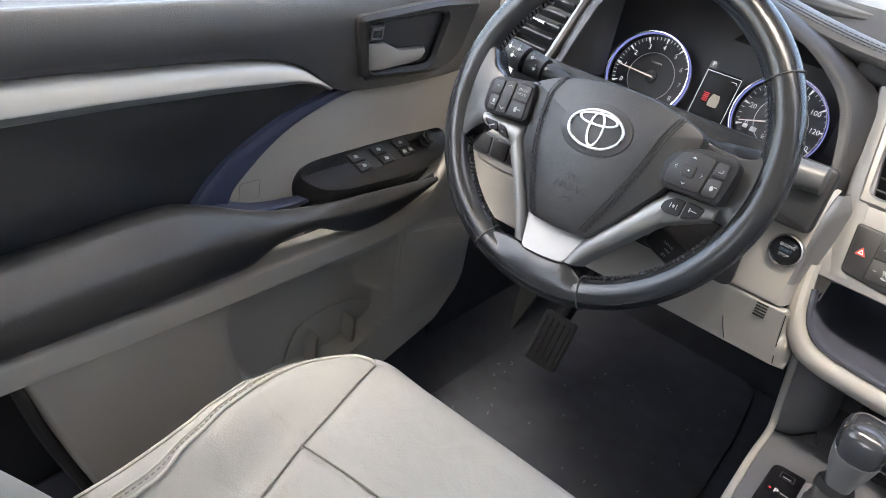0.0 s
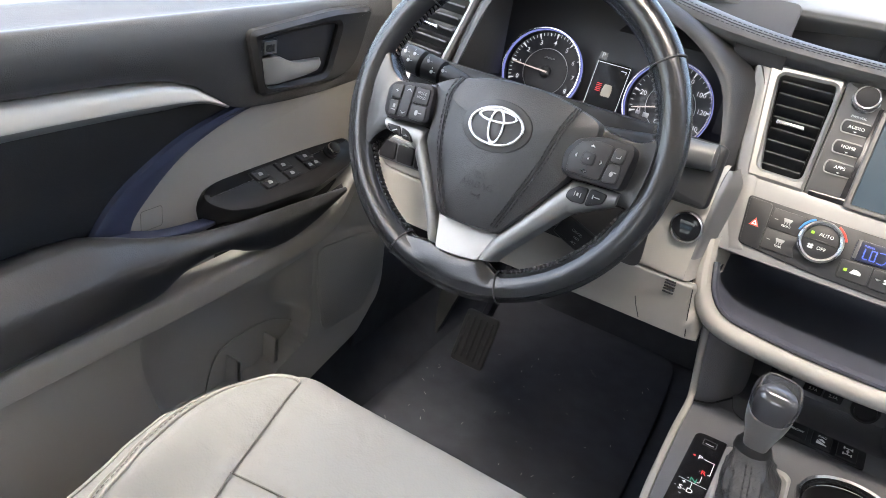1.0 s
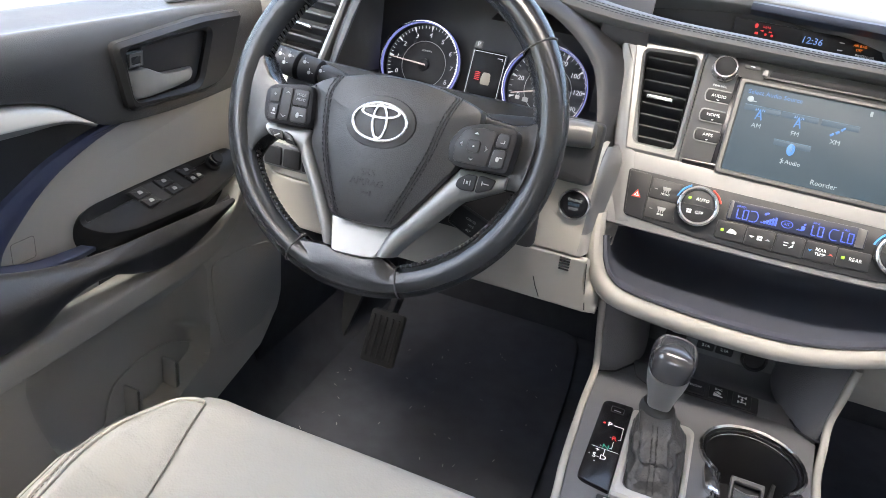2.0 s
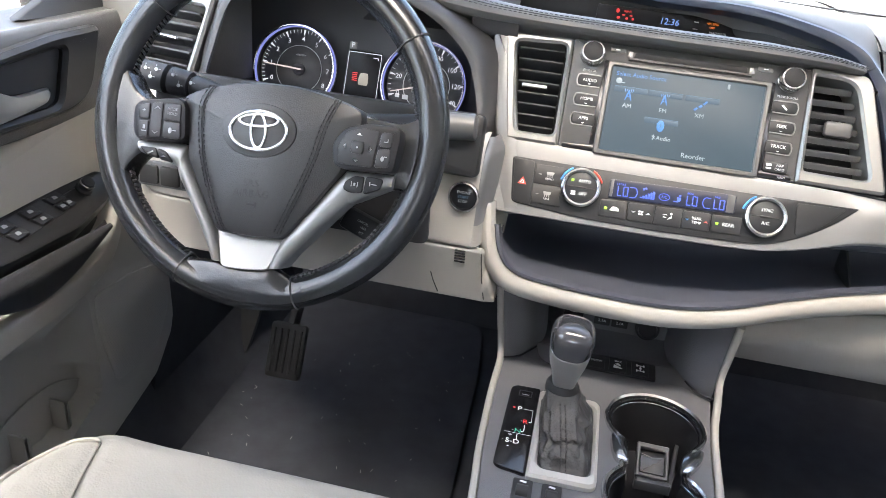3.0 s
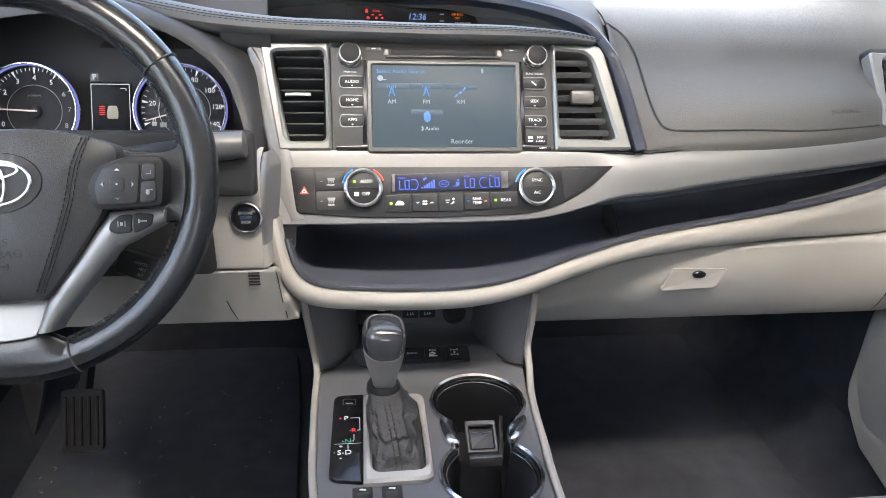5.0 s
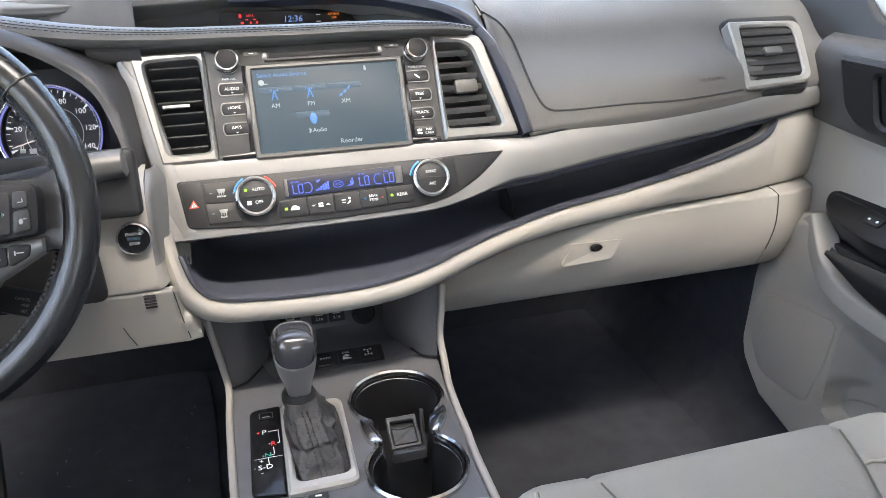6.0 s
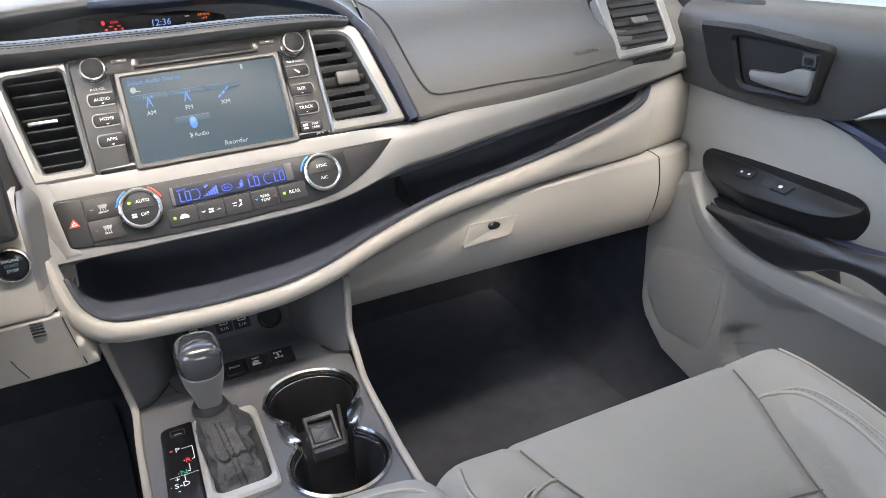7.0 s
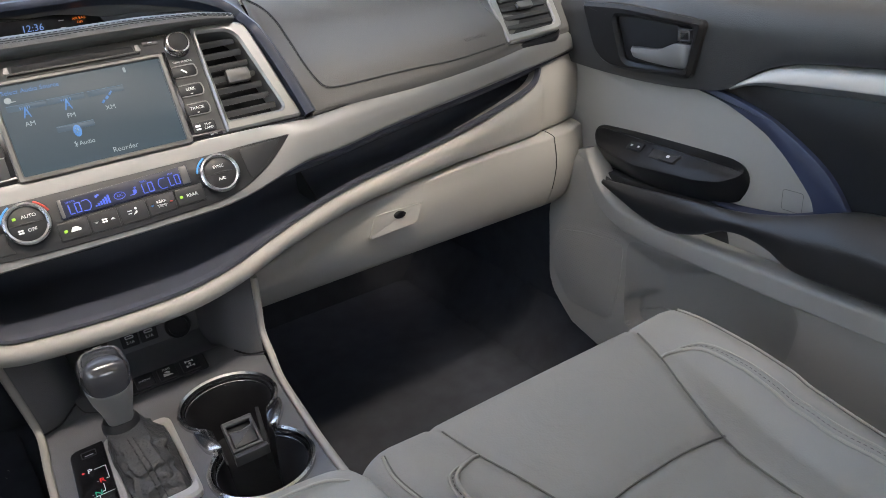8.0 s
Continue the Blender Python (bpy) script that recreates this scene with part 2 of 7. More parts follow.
def stitches(path, up, size=0.0035, gap=0.0025, r=0.0005, bm=None):
    """Short thread stitches, end to end along a path."""
    bm = bm or bmesh.new()
    p = [Vector([float(c) for c in q]) for q in path]
    walked, nxt = 0.0, 0.0
    pr = [(r, 0), (0, r), (-r, 0)]
    for a, b in zip(p, p[1:]):
        d = (b - a).length
        while nxt < walked + d - 1e-9:
            t = (nxt - walked) / d
            s = a.lerp(b, t)
            e = s + (b - a).normalized() * size
            sweep([s, (s + e) / 2 + Vector(up) * r * 0.7, e], pr, up, bm=bm)
            nxt += size + gap
        walked += d
    return bm


def part(name, bm, mat, parent, label="", angle=40):
    """Links a bmesh as one mesh object under a thing or a part."""
    me = bpy.data.meshes.new(name)
    bmesh.ops.recalc_face_normals(bm, faces=bm.faces)
    bm.to_mesh(me)
    bm.free()
    me.materials.append(mat)
    me.shade_smooth()
    me.set_sharp_from_angle(angle=radians(angle))
    ob = new(name, me)
    if parent is not None:
        ob.parent = parent
        ob.matrix_parent_inverse = (parent.matrix_basis if parent.parent is None else Matrix()).inverted()
    if label:
        ob["label"] = label
    return ob


def thing(name, at, label, category, group="", kind=""):
    ob = new(name)
    ob.matrix_basis = Matrix.Translation(at)
    ob.empty_display_size = 0.05
    return tagged(ob, label, category, group, kind)


def solid(name, bm, mat, label, category="", kind=""):
    return tagged(part(name, bm, mat, None), label, category, "", kind)


EYE = (-0.12, -0.87, 0.905)


def drape(ob, pts, lift=0.0006, start=EYE):
    """Points laid on a part's surface along lines from a fixed spot over the armrest."""
    bpy.context.view_layer.update()
    back, out = ob.matrix_world.inverted(), []
    for p in pts:
        o, q = back @ Vector(start), back @ Vector([float(c) for c in p])
        hit, loc, nrm, _ = ob.ray_cast(o, (q - o).normalized())
        if hit:
            if nrm.dot(q - o) > 0:
                nrm = -nrm
            out.append(ob.matrix_world @ (loc + nrm * lift))
    return out


def words(text, size, m, mat, parent, name="lettering", bm_depth=0.0002, align="CENTER", slant=0.0):
    """Writing in the built-in font, laid on the plane of m."""
    cu = bpy.data.curves.new(name, "FONT")
    cu.body, cu.size, cu.align_x, cu.align_y, cu.extrude, cu.shear = text, size, align, "CENTER", bm_depth, slant
    cu.resolution_u = 2
    tmp = new(name, cu)
    me = bpy.data.meshes.new_from_object(tmp.evaluated_get(bpy.context.evaluated_depsgraph_get()))
    bpy.data.objects.remove(tmp)
    me.transform(m)
    me.materials.clear()
    me.materials.append(mat)
    ob = new(name, me)
    ob.parent = parent
    ob.matrix_parent_inverse = (parent.matrix_basis if parent.parent is None else Matrix()).inverted()
    return ob


def plane(origin, u, v):
    """A frame with the given origin, x along u, y along v."""
    u, v = Vector(u).normalized(), Vector(v)
    w = u.cross(v).normalized()
    v = w.cross(u)
    return Matrix(((u.x, v.x, w.x, origin[0]), (u.y, v.y, w.y, origin[1]), (u.z, v.z, w.z, origin[2]), (0, 0, 0, 1)))


def at(x, y, z=0.0, turn=0.0):
    return pose(x, y, z, 0, 0, turn)


def circle(r, n=10, k=1.0):
    return [(r * math.cos(2 * math.pi * i / n), r * k * math.sin(2 * math.pi * i / n)) for i in range(n)]


def bars(outlines, m, mat, parent, name="symbol", h=0.0003):
    """Small flat marks, each a part."""
    for o in outlines:
        part(name, plate(o, h, h * 0.4, m), mat, parent)


def rpoly_bar(o, m, h=0.0003):
    """One small flat mark."""
    return plate([np.array(q, float) for q in o], h, h * 0.4, m)


TILT = radians(27)
FACE = plane((0, 0, 0.70), (1, 0, 0), (0, math.sin(TILT), math.cos(TILT)))  # the plane of the radio

# ---- the shell of the car and the ground ----
def flat(pts, mat, name, label, thick=0.02, category="", kind="structure"):
    """A thick panel through a flat ring of points."""
    p = [Vector(q) for q in pts]
    nrm = (p[1] - p[0]).cross(p[2] - p[1]).normalized() * thick
    bm = rings(bmesh.new(), [p, [q + nrm for q in p]])
    return solid(name, bm, mat, label, category, kind)


flat([(-60, -60, -0.45), (-60, 60, -0.45), (60, 60, -0.45), (60, -60, -0.45)], CONCRETE, "ground", "pale sunlit concrete yard round the car", 0.1, "ground")
flat([(-0.80, -2.2, 0.0), (-0.80, 1.0, 0.0), (0.80, 1.0, 0.0), (0.80, -2.2, 0.0)], CARPET, "floor", "black carpet on the floor of the cabin", 0.03, "floor")
solid("wall_front", sheet([[(x, 0.62, 0.0), (x, 0.66, 0.14), (x, 0.72, 0.4), (x, 0.75, 0.74)] for x in (-0.8, 0, 0.8)], 4, 3, 0.02), CARPET, "black carpeted bulkhead behind the pedals", "bulkhead", "structure")
# unseen rear wall, its height set to hold back low light from behind
flat([(-0.8, -2.2, 0.0), (0.8, -2.2, 0.0), (0.8, -2.2, 0.85), (-0.8, -2.2, 0.85)], HARD, "wall_rear", "unseen dark wall added at the rear to block low light", 0.02, "wall")


def roof(x, y):
    """The headliner's height."""
    return float(np.interp(y, [-2.05, -1.0, -0.3, 0.05], [1.18, 1.22, 1.20, 1.14])) - 0.05 * (x / 0.62) ** 2


# headliner with an unseen slot added over the front seats to let skylight in
bm = bmesh.new()
for x0, x1, y0, y1 in ((-0.68, 0.68, -0.30, 0.05), (-0.68, 0.68, -2.05, -0.41), (-0.68, -0.33, -0.41, -0.30), (0.55, 0.68, -0.41, -0.30)):
    loops = [[(x, y, roof(x, y) + h) for x, h in [(x, 0.0) for x in np.linspace(x0, x1, 9)] + [(x, 0.03) for x in np.linspace(x1, x0, 9)]] for y in np.linspace(y0, y1, 9)]
    rings(bm, loops)
solid("ceiling", bm, HEADLINER, "pale cloth headliner with an added slot that lets skylight in", "ceiling", "structure")
CORNER = ((-0.115, 0.728), (0.22, 0.70), (0.22, 0.90), (0.08, 0.86), (-0.015, 0.765))
for s in (-1, 1):
    solid("pillar_front", sweep([(s * 0.78, 0.62, 0.76), (s * 0.72, 0.32, 0.97), (s * 0.66, 0.05, 1.13)], [(-0.03, -0.025), (0.03, -0.025), (0.03, 0.025), (-0.03, 0.025)]), BEIGE, "beige trim on the windscreen pillar", "pillar", "structure")
    solid("pillar_middle", sweep([(s * 0.80, -1.0, -0.05), (s * 0.79, -1.0, 0.5), (s * 0.74, -1.04, 0.85), (s * 0.66, -1.06, 1.17)], [(-0.05, -0.04), (0.05, -0.04), (0.05, 0.04), (-0.05, 0.04)], (1, 0, 0)), HARD, "dark trim on the pillar behind the front door", "pillar", "structure")
    solid("pillar_rear", sweep([(s * 0.80, -2.1, 0.4), (s * 0.66, -2.0, 1.16)], [(-0.2, -0.03), (0.2, -0.03), (0.2, 0.03), (-0.2, 0.03)], (1, 0, 0)), BEIGE, "beige trim on the rear pillar", "pillar", "structure")
    solid("corner_trim", plate([(-s * a, b) for a, b in CORNER], 0.012, 0.004, plane((s * 0.775, 0, 0), (0, -s, 0), (0, 0, 1))), HARD, "black corner trim ahead of the door window", "trim", "structure")
    # unseen side walls; the passenger's is cut short to let light in
    end = -1.95 if s > 0 else -1.0
    flat([(s * 0.84, -2.2, -0.15), (s * 0.84, end, -0.15), (s * 0.84, end, 0.74), (s * 0.84, -2.2, 0.74)], HARD, "wall_side", "unseen dark side wall behind the front door", 0.02, "wall")
    flat([(s * 0.85, 0.0, -0.2), (s * 0.85, 0.98, -0.2), (s * 0.85, 0.98, 0.75), (s * 0.85, 0.0, 0.75)], HARD, "wall_wing", "dark inner side of the front wing", 0.02, "wall")
    flat([(s * 0.86, -1.0, -0.2), (s * 0.86, 0.95, -0.2), (s * 0.86, 0.95, 0.3), (s * 0.86, -1.0, 0.3)], PAINT, "wall_outer", "painted outer skin below the front door", 0.02, "wall")
    solid("sill_trim", sheet([[(s * 0.775, y, 0.17), (s * 0.745, y, 0.11), (s * 0.71, y, 0.045), (s * 0.675, y, 0.012), (s * 0.66, y, 0.0)] for y in (-0.95, -0.4, 0.1, 0.4, 0.64)], 3, 4, 0.008), CARPET, "dark trim over the door sill", "sill", "structure")
    solid("sill", sweep([(s * 0.795, -1.05, 0.02), (s * 0.795, -0.3, 0.02), (s * 0.795, 0.5, 0.03)], rrect(0.06, 0.06, 0.02)), HARD, "black plastic door sill", "sill", "structure")
    flat([(s * 0.79, -0.98, 0.74), (s * 0.79, 0.55, 0.74), (s * 0.69, 0.06, 1.12), (s * 0.66, -1.0, 1.17)], material("door_glass", (0.9, 0.93, 0.92), 0.03, vary=0.0, gloss=0.0), "window_side", "clear glass of the front door", 0.003, "window")
flat([(-0.76, 0.70, 0.77), (0.76, 0.70, 0.77), (0.64, 0.05, 1.14), (-0.64, 0.05, 1.14)], material("windscreen_glass", (0.9, 0.93, 0.92), 0.03, vary=0.0, gloss=0.0), "windscreen", "clear raked windscreen glass", 0.004, "window")
for m in bpy.data.materials:
    if m.name.endswith("glass"):
        bs = m.node_tree.nodes["Principled BSDF"]
        bs.inputs["Transmission Weight"].default_value, bs.inputs["IOR"].default_value = 1.0, 1.02
for ob in scene.objects:
    if ob.name.startswith(("window_side", "windscreen")):
        ob.visible_shadow = False
# bonnet ahead of the windscreen
solid("bonnet", sheet([[(x, y, z - 0.06 * (x / 0.8) ** 2) for x in (-0.85, -0.4, 0, 0.4, 0.85)] for y, z in ((0.72, 0.75), (1.2, 0.70), (1.75, 0.60), (1.9, 0.35))], 4, 4, 0.02), PAINT, "white painted bonnet ahead of the windscreen", "bonnet", "structure")

# ---- dashboard ----
dash = thing("dashboard", (0, 0.1, 0.4), "beige and charcoal dashboard with silver trim across the cabin", "dashboard")


def band(x):
    """The silver band: y, upper z and lower z at x."""
    xs = [-0.20, -0.1, 0.02, 0.117, 0.163, 0.21, 0.25, 0.30, 0.39, 0.53, 0.65, 0.78]
    up = [-0.052, -0.055, -0.056, -0.056, -0.057, -0.058, -0.060, -0.056, -0.051, -0.043, -0.037, -0.034]
    lo = [-0.140, -0.1404, -0.1404, -0.137, -0.1266, -0.112, -0.111, -0.104, -0.0945, -0.0835, -0.0735, -0.063]
    push = [0.0, 0.0, 0.0, 0.0, 0.0, 0.0, 0.002, 0.006, 0.014, 0.028, 0.042, 0.062]
    return np.interp(x, xs, push), np.interp(x, xs, up), np.interp(x, xs, lo)


# silver band: one skin from beside the wheel column to the passenger's door
rows = []
for x in (-0.204, -0.19, -0.15, -0.1, -0.03, 0.04, 0.1, 0.14, 0.18, 0.22, 0.27, 0.33, 0.42, 0.53, 0.64, 0.70, 0.735):
    p, u, l = band(x)
    mid = (u + l) / 2
    if x < 0.21:
        prof = [(u + 0.002, -0.03), (u + 0.001, -0.004), (u - 0.004, 0.0), (mid, 0.0), (l + 0.006, 0.0), (l, -0.004), (l + 0.003, -0.03)]
    else:
        prof = [(u + 0.002, -0.03), (u + 0.001, -0.006), (u - 0.004, 0.0), (mid + 0.004, 0.003), (l + 0.008, 0.0), (l, -0.006), (l + 0.003, -0.04)]
    row = []
    for v, w in prof:
        q = FACE @ Vector((x, v, w))
        row.append((q.x, q.y + p, q.z))
    rows.append(row)
part("silver_band", sheet(rows, 4, 4), SILVER, dash, "satin silver trim band sweeping across")
rows = []
for x in (0.20, 0.24, 0.27, 0.33, 0.42, 0.53, 0.64, 0.70, 0.735):
    p, u, l = band(x)
    d = float(np.interp(x, [0.2, 0.27, 0.33, 0.5, 0.64, 0.735], [0.002, 0.004, 0.005, 0.005, 0.004, 0.003]))
    rows.append([(q.x, q.y + p, q.z) for q in (FACE @ Vector((x, v, w)) for v, w in ((l + 0.002, -0.012), (l - 0.3 * d, -0.015), (l - d, -0.020), (l - d, -0.05)))])
part("band_underside", sheet(rows, 4, 3), LINER, dash, "dark grey lower edge of the silver band")
# dark strip laid along the band's top as the shadow under the pad
gap = [(q.x, q.y + p, q.z) for q, p in ((FACE @ Vector((x, band(x)[1] + 0.0022, -0.003)), band(x)[0]) for x in (0.246, 0.30, 0.39, 0.53, 0.65, 0.74))]
part("band_shadow_gap", sweep(spl(gap, 5), circle(0.0028, 6)), DARK, dash)
# silver upright beside the driver's centre vent
col = spl([(-0.234, 0.078), (-0.226, 0.04), (-0.217, -0.01), (-0.207, -0.06), (-0.198, -0.105), (-0.184, -0.139)], 5) + spl([(-0.165, -0.136), (-0.172, -0.09), (-0.18, -0.055), (-0.19, -0.01), (-0.203, 0.04), (-0.211, 0.078)], 5)
part("silver_upright", plate(col, 0.05, 0.006, FACE, -0.0485), SILVER, dash, "satin silver upright beside the vent")
part("radio_backing", plate([(-0.225, -0.07), (0.235, -0.07), (0.21, 0.085), (-0.225, 0.085)], 0.01, 0.002, FACE, -0.06), DARK, dash)


def vent(side):
    """A centre vent: silver frame, dark box, slats and a sliding tab."""
    s = side
    inn = rpoly([(s * 0.203, 0.064), (s * 0.142, 0.0665), (s * 0.1405, -0.0425), (s * 0.187, -0.0425)], 0.008)
    out = rpoly([(s * 0.2175, 0.0735), (s * 0.136, 0.075), (s * 0.1345, -0.054), (s * 0.196, -0.054)], 0.004)
    if s > 0:
        inn = rpoly([(0.182, 0.0665), (0.138, 0.0690), (0.141, -0.0400), (0.2125, -0.0415)], [0.016, 0.004, 0.004, 0.008])
        out = rpoly([(0.199, 0.0765), (0.1335, 0.0775), (0.1345, -0.054), (0.232, -0.054)], [0.016, 0.003, 0.003, 0.006])
    fr = part("centre_vent", hoop(out, inn, 0.045, 0.003, FACE, -0.042), BRIGHT, dash, "champagne silver frame of an air vent with black slats")
    part("vent_box", plate(inset(inn, -0.003), 0.004, 0.001, FACE, -0.046), DEEP, fr)
    for k in range(8 if s < 0 else 7):
        v = 0.0551 - k * 0.01325 if s < 0 else 0.0575 - k * 0.0146
        f = (0.064 - v) / 0.1065
        a, b = (0.202 - 0.015 * f, 0.1415) if s < 0 else (0.1835 + 0.029 * f, 0.138 + 0.003 * f)
        mm = FACE @ at(s * (a + b) / 2, v, -0.012) @ pose(0, 0, 0, 62 if s < 0 else 30, 0, 0)
        # the right vent's slats are a lighter grey to stand for lit faces
        part("slat", plate(rrect(abs(a - b) - 0.004, 0.018 if s < 0 else 0.0074, 0.002), 0.0022, 0.0008, mm), HARD if s < 0 else SLAT, fr)
    if s < 0:
        for k in range(5):
            part("vane", plate(rrect(0.0015, 0.095, 0.0005), 0.012, 0.0005, FACE @ at(-0.192 + k * 0.0115, 0.012, -0.040)), DARK, fr)
        part("tab", plate(rrect(0.030, 0.0045, 0.0015), 0.006, 0.0012, FACE @ at(-0.173, 0.0133, -0.007)), CHROME, fr, "chrome vent tab")
    else:
        part("tab", plate(rrect(0.029, 0.017, 0.004), 0.007, 0.002, FACE @ at(0.1715, 0.0120, -0.006)), GUN, fr, "grey vent tab")
    return fr


vent(-1)
vent(1)
# thin line of trim that carries the silver up from the vent to the radio's foot
part("foot_strip", plate([(-0.20, -0.0605), (0.236, -0.0605), (0.236, -0.0545), (-0.197, -0.0545)], 0.01, 0.001, FACE, -0.012), GLOSS, dash)

# leather brow over the radio, thicker towards the driver
brow = [(-0.47, 0.130, 0.0), (-0.40, 0.116, 0.003), (-0.352, 0.105, 0.006), (-0.296, 0.094, 0.008), (-0.236, 0.087, 0.010), (-0.168, 0.0835, 0.012), (-0.1, 0.0825, 0.012), (-0.03, 0.0815, 0.012), (0.033, 0.0815, 0.012), (0.1, 0.081, 0.012), (0.15, 0.080, 0.011), (0.185, 0.077, 0.008)]
bp = [FACE @ Vector([float(c) for c in q]) for q in spl(brow, 8)]
FV, FW = FACE.to_3x3() @ Vector((0, 1, 0)), FACE.to_3x3() @ Vector((0, 0, 1))
bk = [float(np.interp(q.x, [-0.47, -0.3, -0.18, 0.08, 0.16, 0.19], [1.35, 1.3, 1.0, 0.9, 0.6, 0.45])) for q in bp]
part("brow", sweep(bp, [(-0.004, -0.006), (0.008, -0.0055), (0.0125, -0.002), (0.0125, 0.004), (0.0085, 0.010), (0.003, 0.015), (-0.004, 0.0175), (-0.03, 0.0175), (-0.03, -0.004)], FV, scale=bk), BROW, dash, "stitched grey leather brow")
for off, h in ((0.0128, 0.0038), (0.0090, 0.0098)):
    part("brow_stitching", stitches([q + FW * (off * k) + FV * (h * k) for q, k in zip(bp, bk)], FW, 0.004, 0.002, 0.0005), THREAD, dash)
part("brow_groove", sweep([q + FW * (0.0109 * k) + FV * (0.0068 * k) for q, k in zip(bp, bk)], circle(0.0006, 5), FV), THREAD, dash)
# dark hollow under the brow beside the gauges
part("brow_hollow", sheet([[q - FV * 0.004 + FW * 0.004, q - FV * 0.02 - FW * 0.012, (q.x, 0.07, 0.74), (q.x, 0.075, 0.66)] for q in [q for q in bp if -0.262 < q.x < -0.195]], 4, 2), HOOD, dash, "dark hollow under the brow")
# arch over the clock recess, falling to the vent as a dark blue edge
arch = spl([(-0.10, 0.168, 0.812), (0.008, 0.150, 0.812), (0.05, 0.135, 0.813), (0.088, 0.113, 0.8115), (0.127, 0.086, 0.806), (0.16, 0.066, 0.7985), (0.185, 0.052, 0.787), (0.2, 0.044, 0.772)], 6)
arch += [np.array(FACE @ Vector(q.tolist())) for q in spl([(0.2085, 0.062, 0.006), (0.2185, 0.035, 0.005), (0.2305, -0.005, 0.004), (0.2425, -0.0545, 0.003)], 6)]
wide = [float(np.interp(i, [0, 18, 36, 50, 70], [0.75, 0.8, 0.95, 1.0, 1.05])) for i in range(len(arch))]
part("arch_edge", sweep(arch, [(0.0075, -0.022), (0.0075, 0.002), (0.003, 0.0055), (-0.003, 0.0055), (-0.0075, 0.001), (-0.0085, -0.022)], (0.05, -0.9, 0.42), scale=wide), NAVY, dash, "dark blue satin edge of the clock recess and vent")

# passenger's pad and the top of the dashboard
rows = []
for x, dy, zs in ((0.222, 0.065, 0.640), (0.236, 0.026, 0.640), (0.252, 0.012, 0.640), (0.30, 0.008, 0.6465), (0.42, 0.012, 0.652), (0.55, 0.028, 0.6575), (0.66, 0.05, 0.663), (0.77, 0.068, 0.666)):
    yb = -0.03 + dy
    if x < 0.225:
        rows.append([(x, yb + 0.01, zs - 0.02), (x, yb + 0.004, zs + 0.003), (x, yb + 0.004, zs + 0.018), (x, yb + 0.015, zs + 0.048), (x, 0.065, 0.738), (x, 0.086, 0.778), (x, 0.15, 0.802), (x, 0.32, 0.811), (x, 0.5, 0.805), (x, 0.70, 0.775)])
        continue
    rows.append([(x, yb + 0.015, zs - 0.02), (x, yb + 0.004, zs + 0.003), (x, yb + 0.007, zs + 0.018), (x, yb + 0.028, zs + 0.048), (x, 0.068 + min(dy, 0.05) * 0.5, 0.735), (x, 0.112 + min(dy, 0.05) * 0.4, 0.772), (x, 0.19, 0.796), (x, 0.32, 0.809), (x, 0.5, 0.804), (x, 0.70, 0.775)])
ppad = part("passenger_pad", sheet(rows, 6, 5), CHARCOAL, dash, "charcoal soft skin over the passenger's airbag")
rows = []
for x, y0, z0, zt in ((-0.78, 0.10, 0.775, 0.79), (-0.6, 0.12, 0.790, 0.80), (-0.45, 0.10, 0.815, 0.824), (-0.3, 0.14, 0.812, 0.824), (-0.1, 0.168, 0.818, 0.824), (0.008, 0.151, 0.816, 0.822), (0.05, 0.137, 0.816, 0.820), (0.088, 0.116, 0.815, 0.818), (0.127, 0.09, 0.810, 0.815), (0.16, 0.071, 0.803, 0.813), (0.19, 0.060, 0.788, 0.810), (0.222, 0.064, 0.758, 0.805)):
    rows.append([(x, y0 + 0.05, z0 - 0.04), (x, y0 + 0.006, z0 - 0.012), (x, y0 + 0.001, z0 - 0.003), (x, y0 + 0.010, z0 + 0.004), (x, max(y0 + 0.07, 0.16), zt), (x, 0.32, 0.5 * zt + 0.4055), (x, 0.5, 0.805), (x, 0.70, 0.775)])
part("dash_top", sheet(rows, 5, 5), CHARCOAL, dash, "charcoal soft top of the dashboard")
part("defroster_slot", sweep(spl([(0.05, 0.30, 0.8160), (0.2, 0.305, 0.8115), (0.33, 0.305, 0.8095), (0.372, 0.285, 0.8075)], 6), rrect(0.010, 0.002, 0.0009)), DARK, dash, "thin black defroster slot")
# recess with the clock
part("clock_recess", sheet([[(x, 0.045, 0.755), (x, 0.10, 0.764), (x, min(0.178, yb), 0.767), (x, yb + 0.003, 0.779), (x, yb + 0.004, float(np.interp(x, [0.05, 0.14, 0.19], [0.806, 0.798, 0.775])))] for x, yb in ((-0.40, 0.18), (-0.2, 0.18), (-0.02, 0.178), (0.06, 0.165), (0.10, 0.135), (0.14, 0.105), (0.17, 0.078), (0.19, 0.058))], 4, 4), DARK, dash)

# shelf: dark recess under the silver band, with a dark blue edge and a beige roll along it
LIP = [(-0.192, -0.066, 0.588), (-0.186, -0.08, 0.558), (-0.176, -0.088, 0.530), (-0.155, -0.092, 0.513), (-0.11, -0.094, 0.507), (-0.04, -0.095, 0.504), (0.03, -0.093, 0.505), (0.09, -0.083, 0.512), (0.157, -0.06, 0.524), (0.226, -0.035, 0.533), (0.3, -0.015, 0.541), (0.395, 0.0, 0.549), (0.487, 0.006, 0.563), (0.58, 0.012, 0.582), (0.64, 0.018, 0.600), (0.658, 0.024, 0.622)]
lip = spl(LIP, 6)
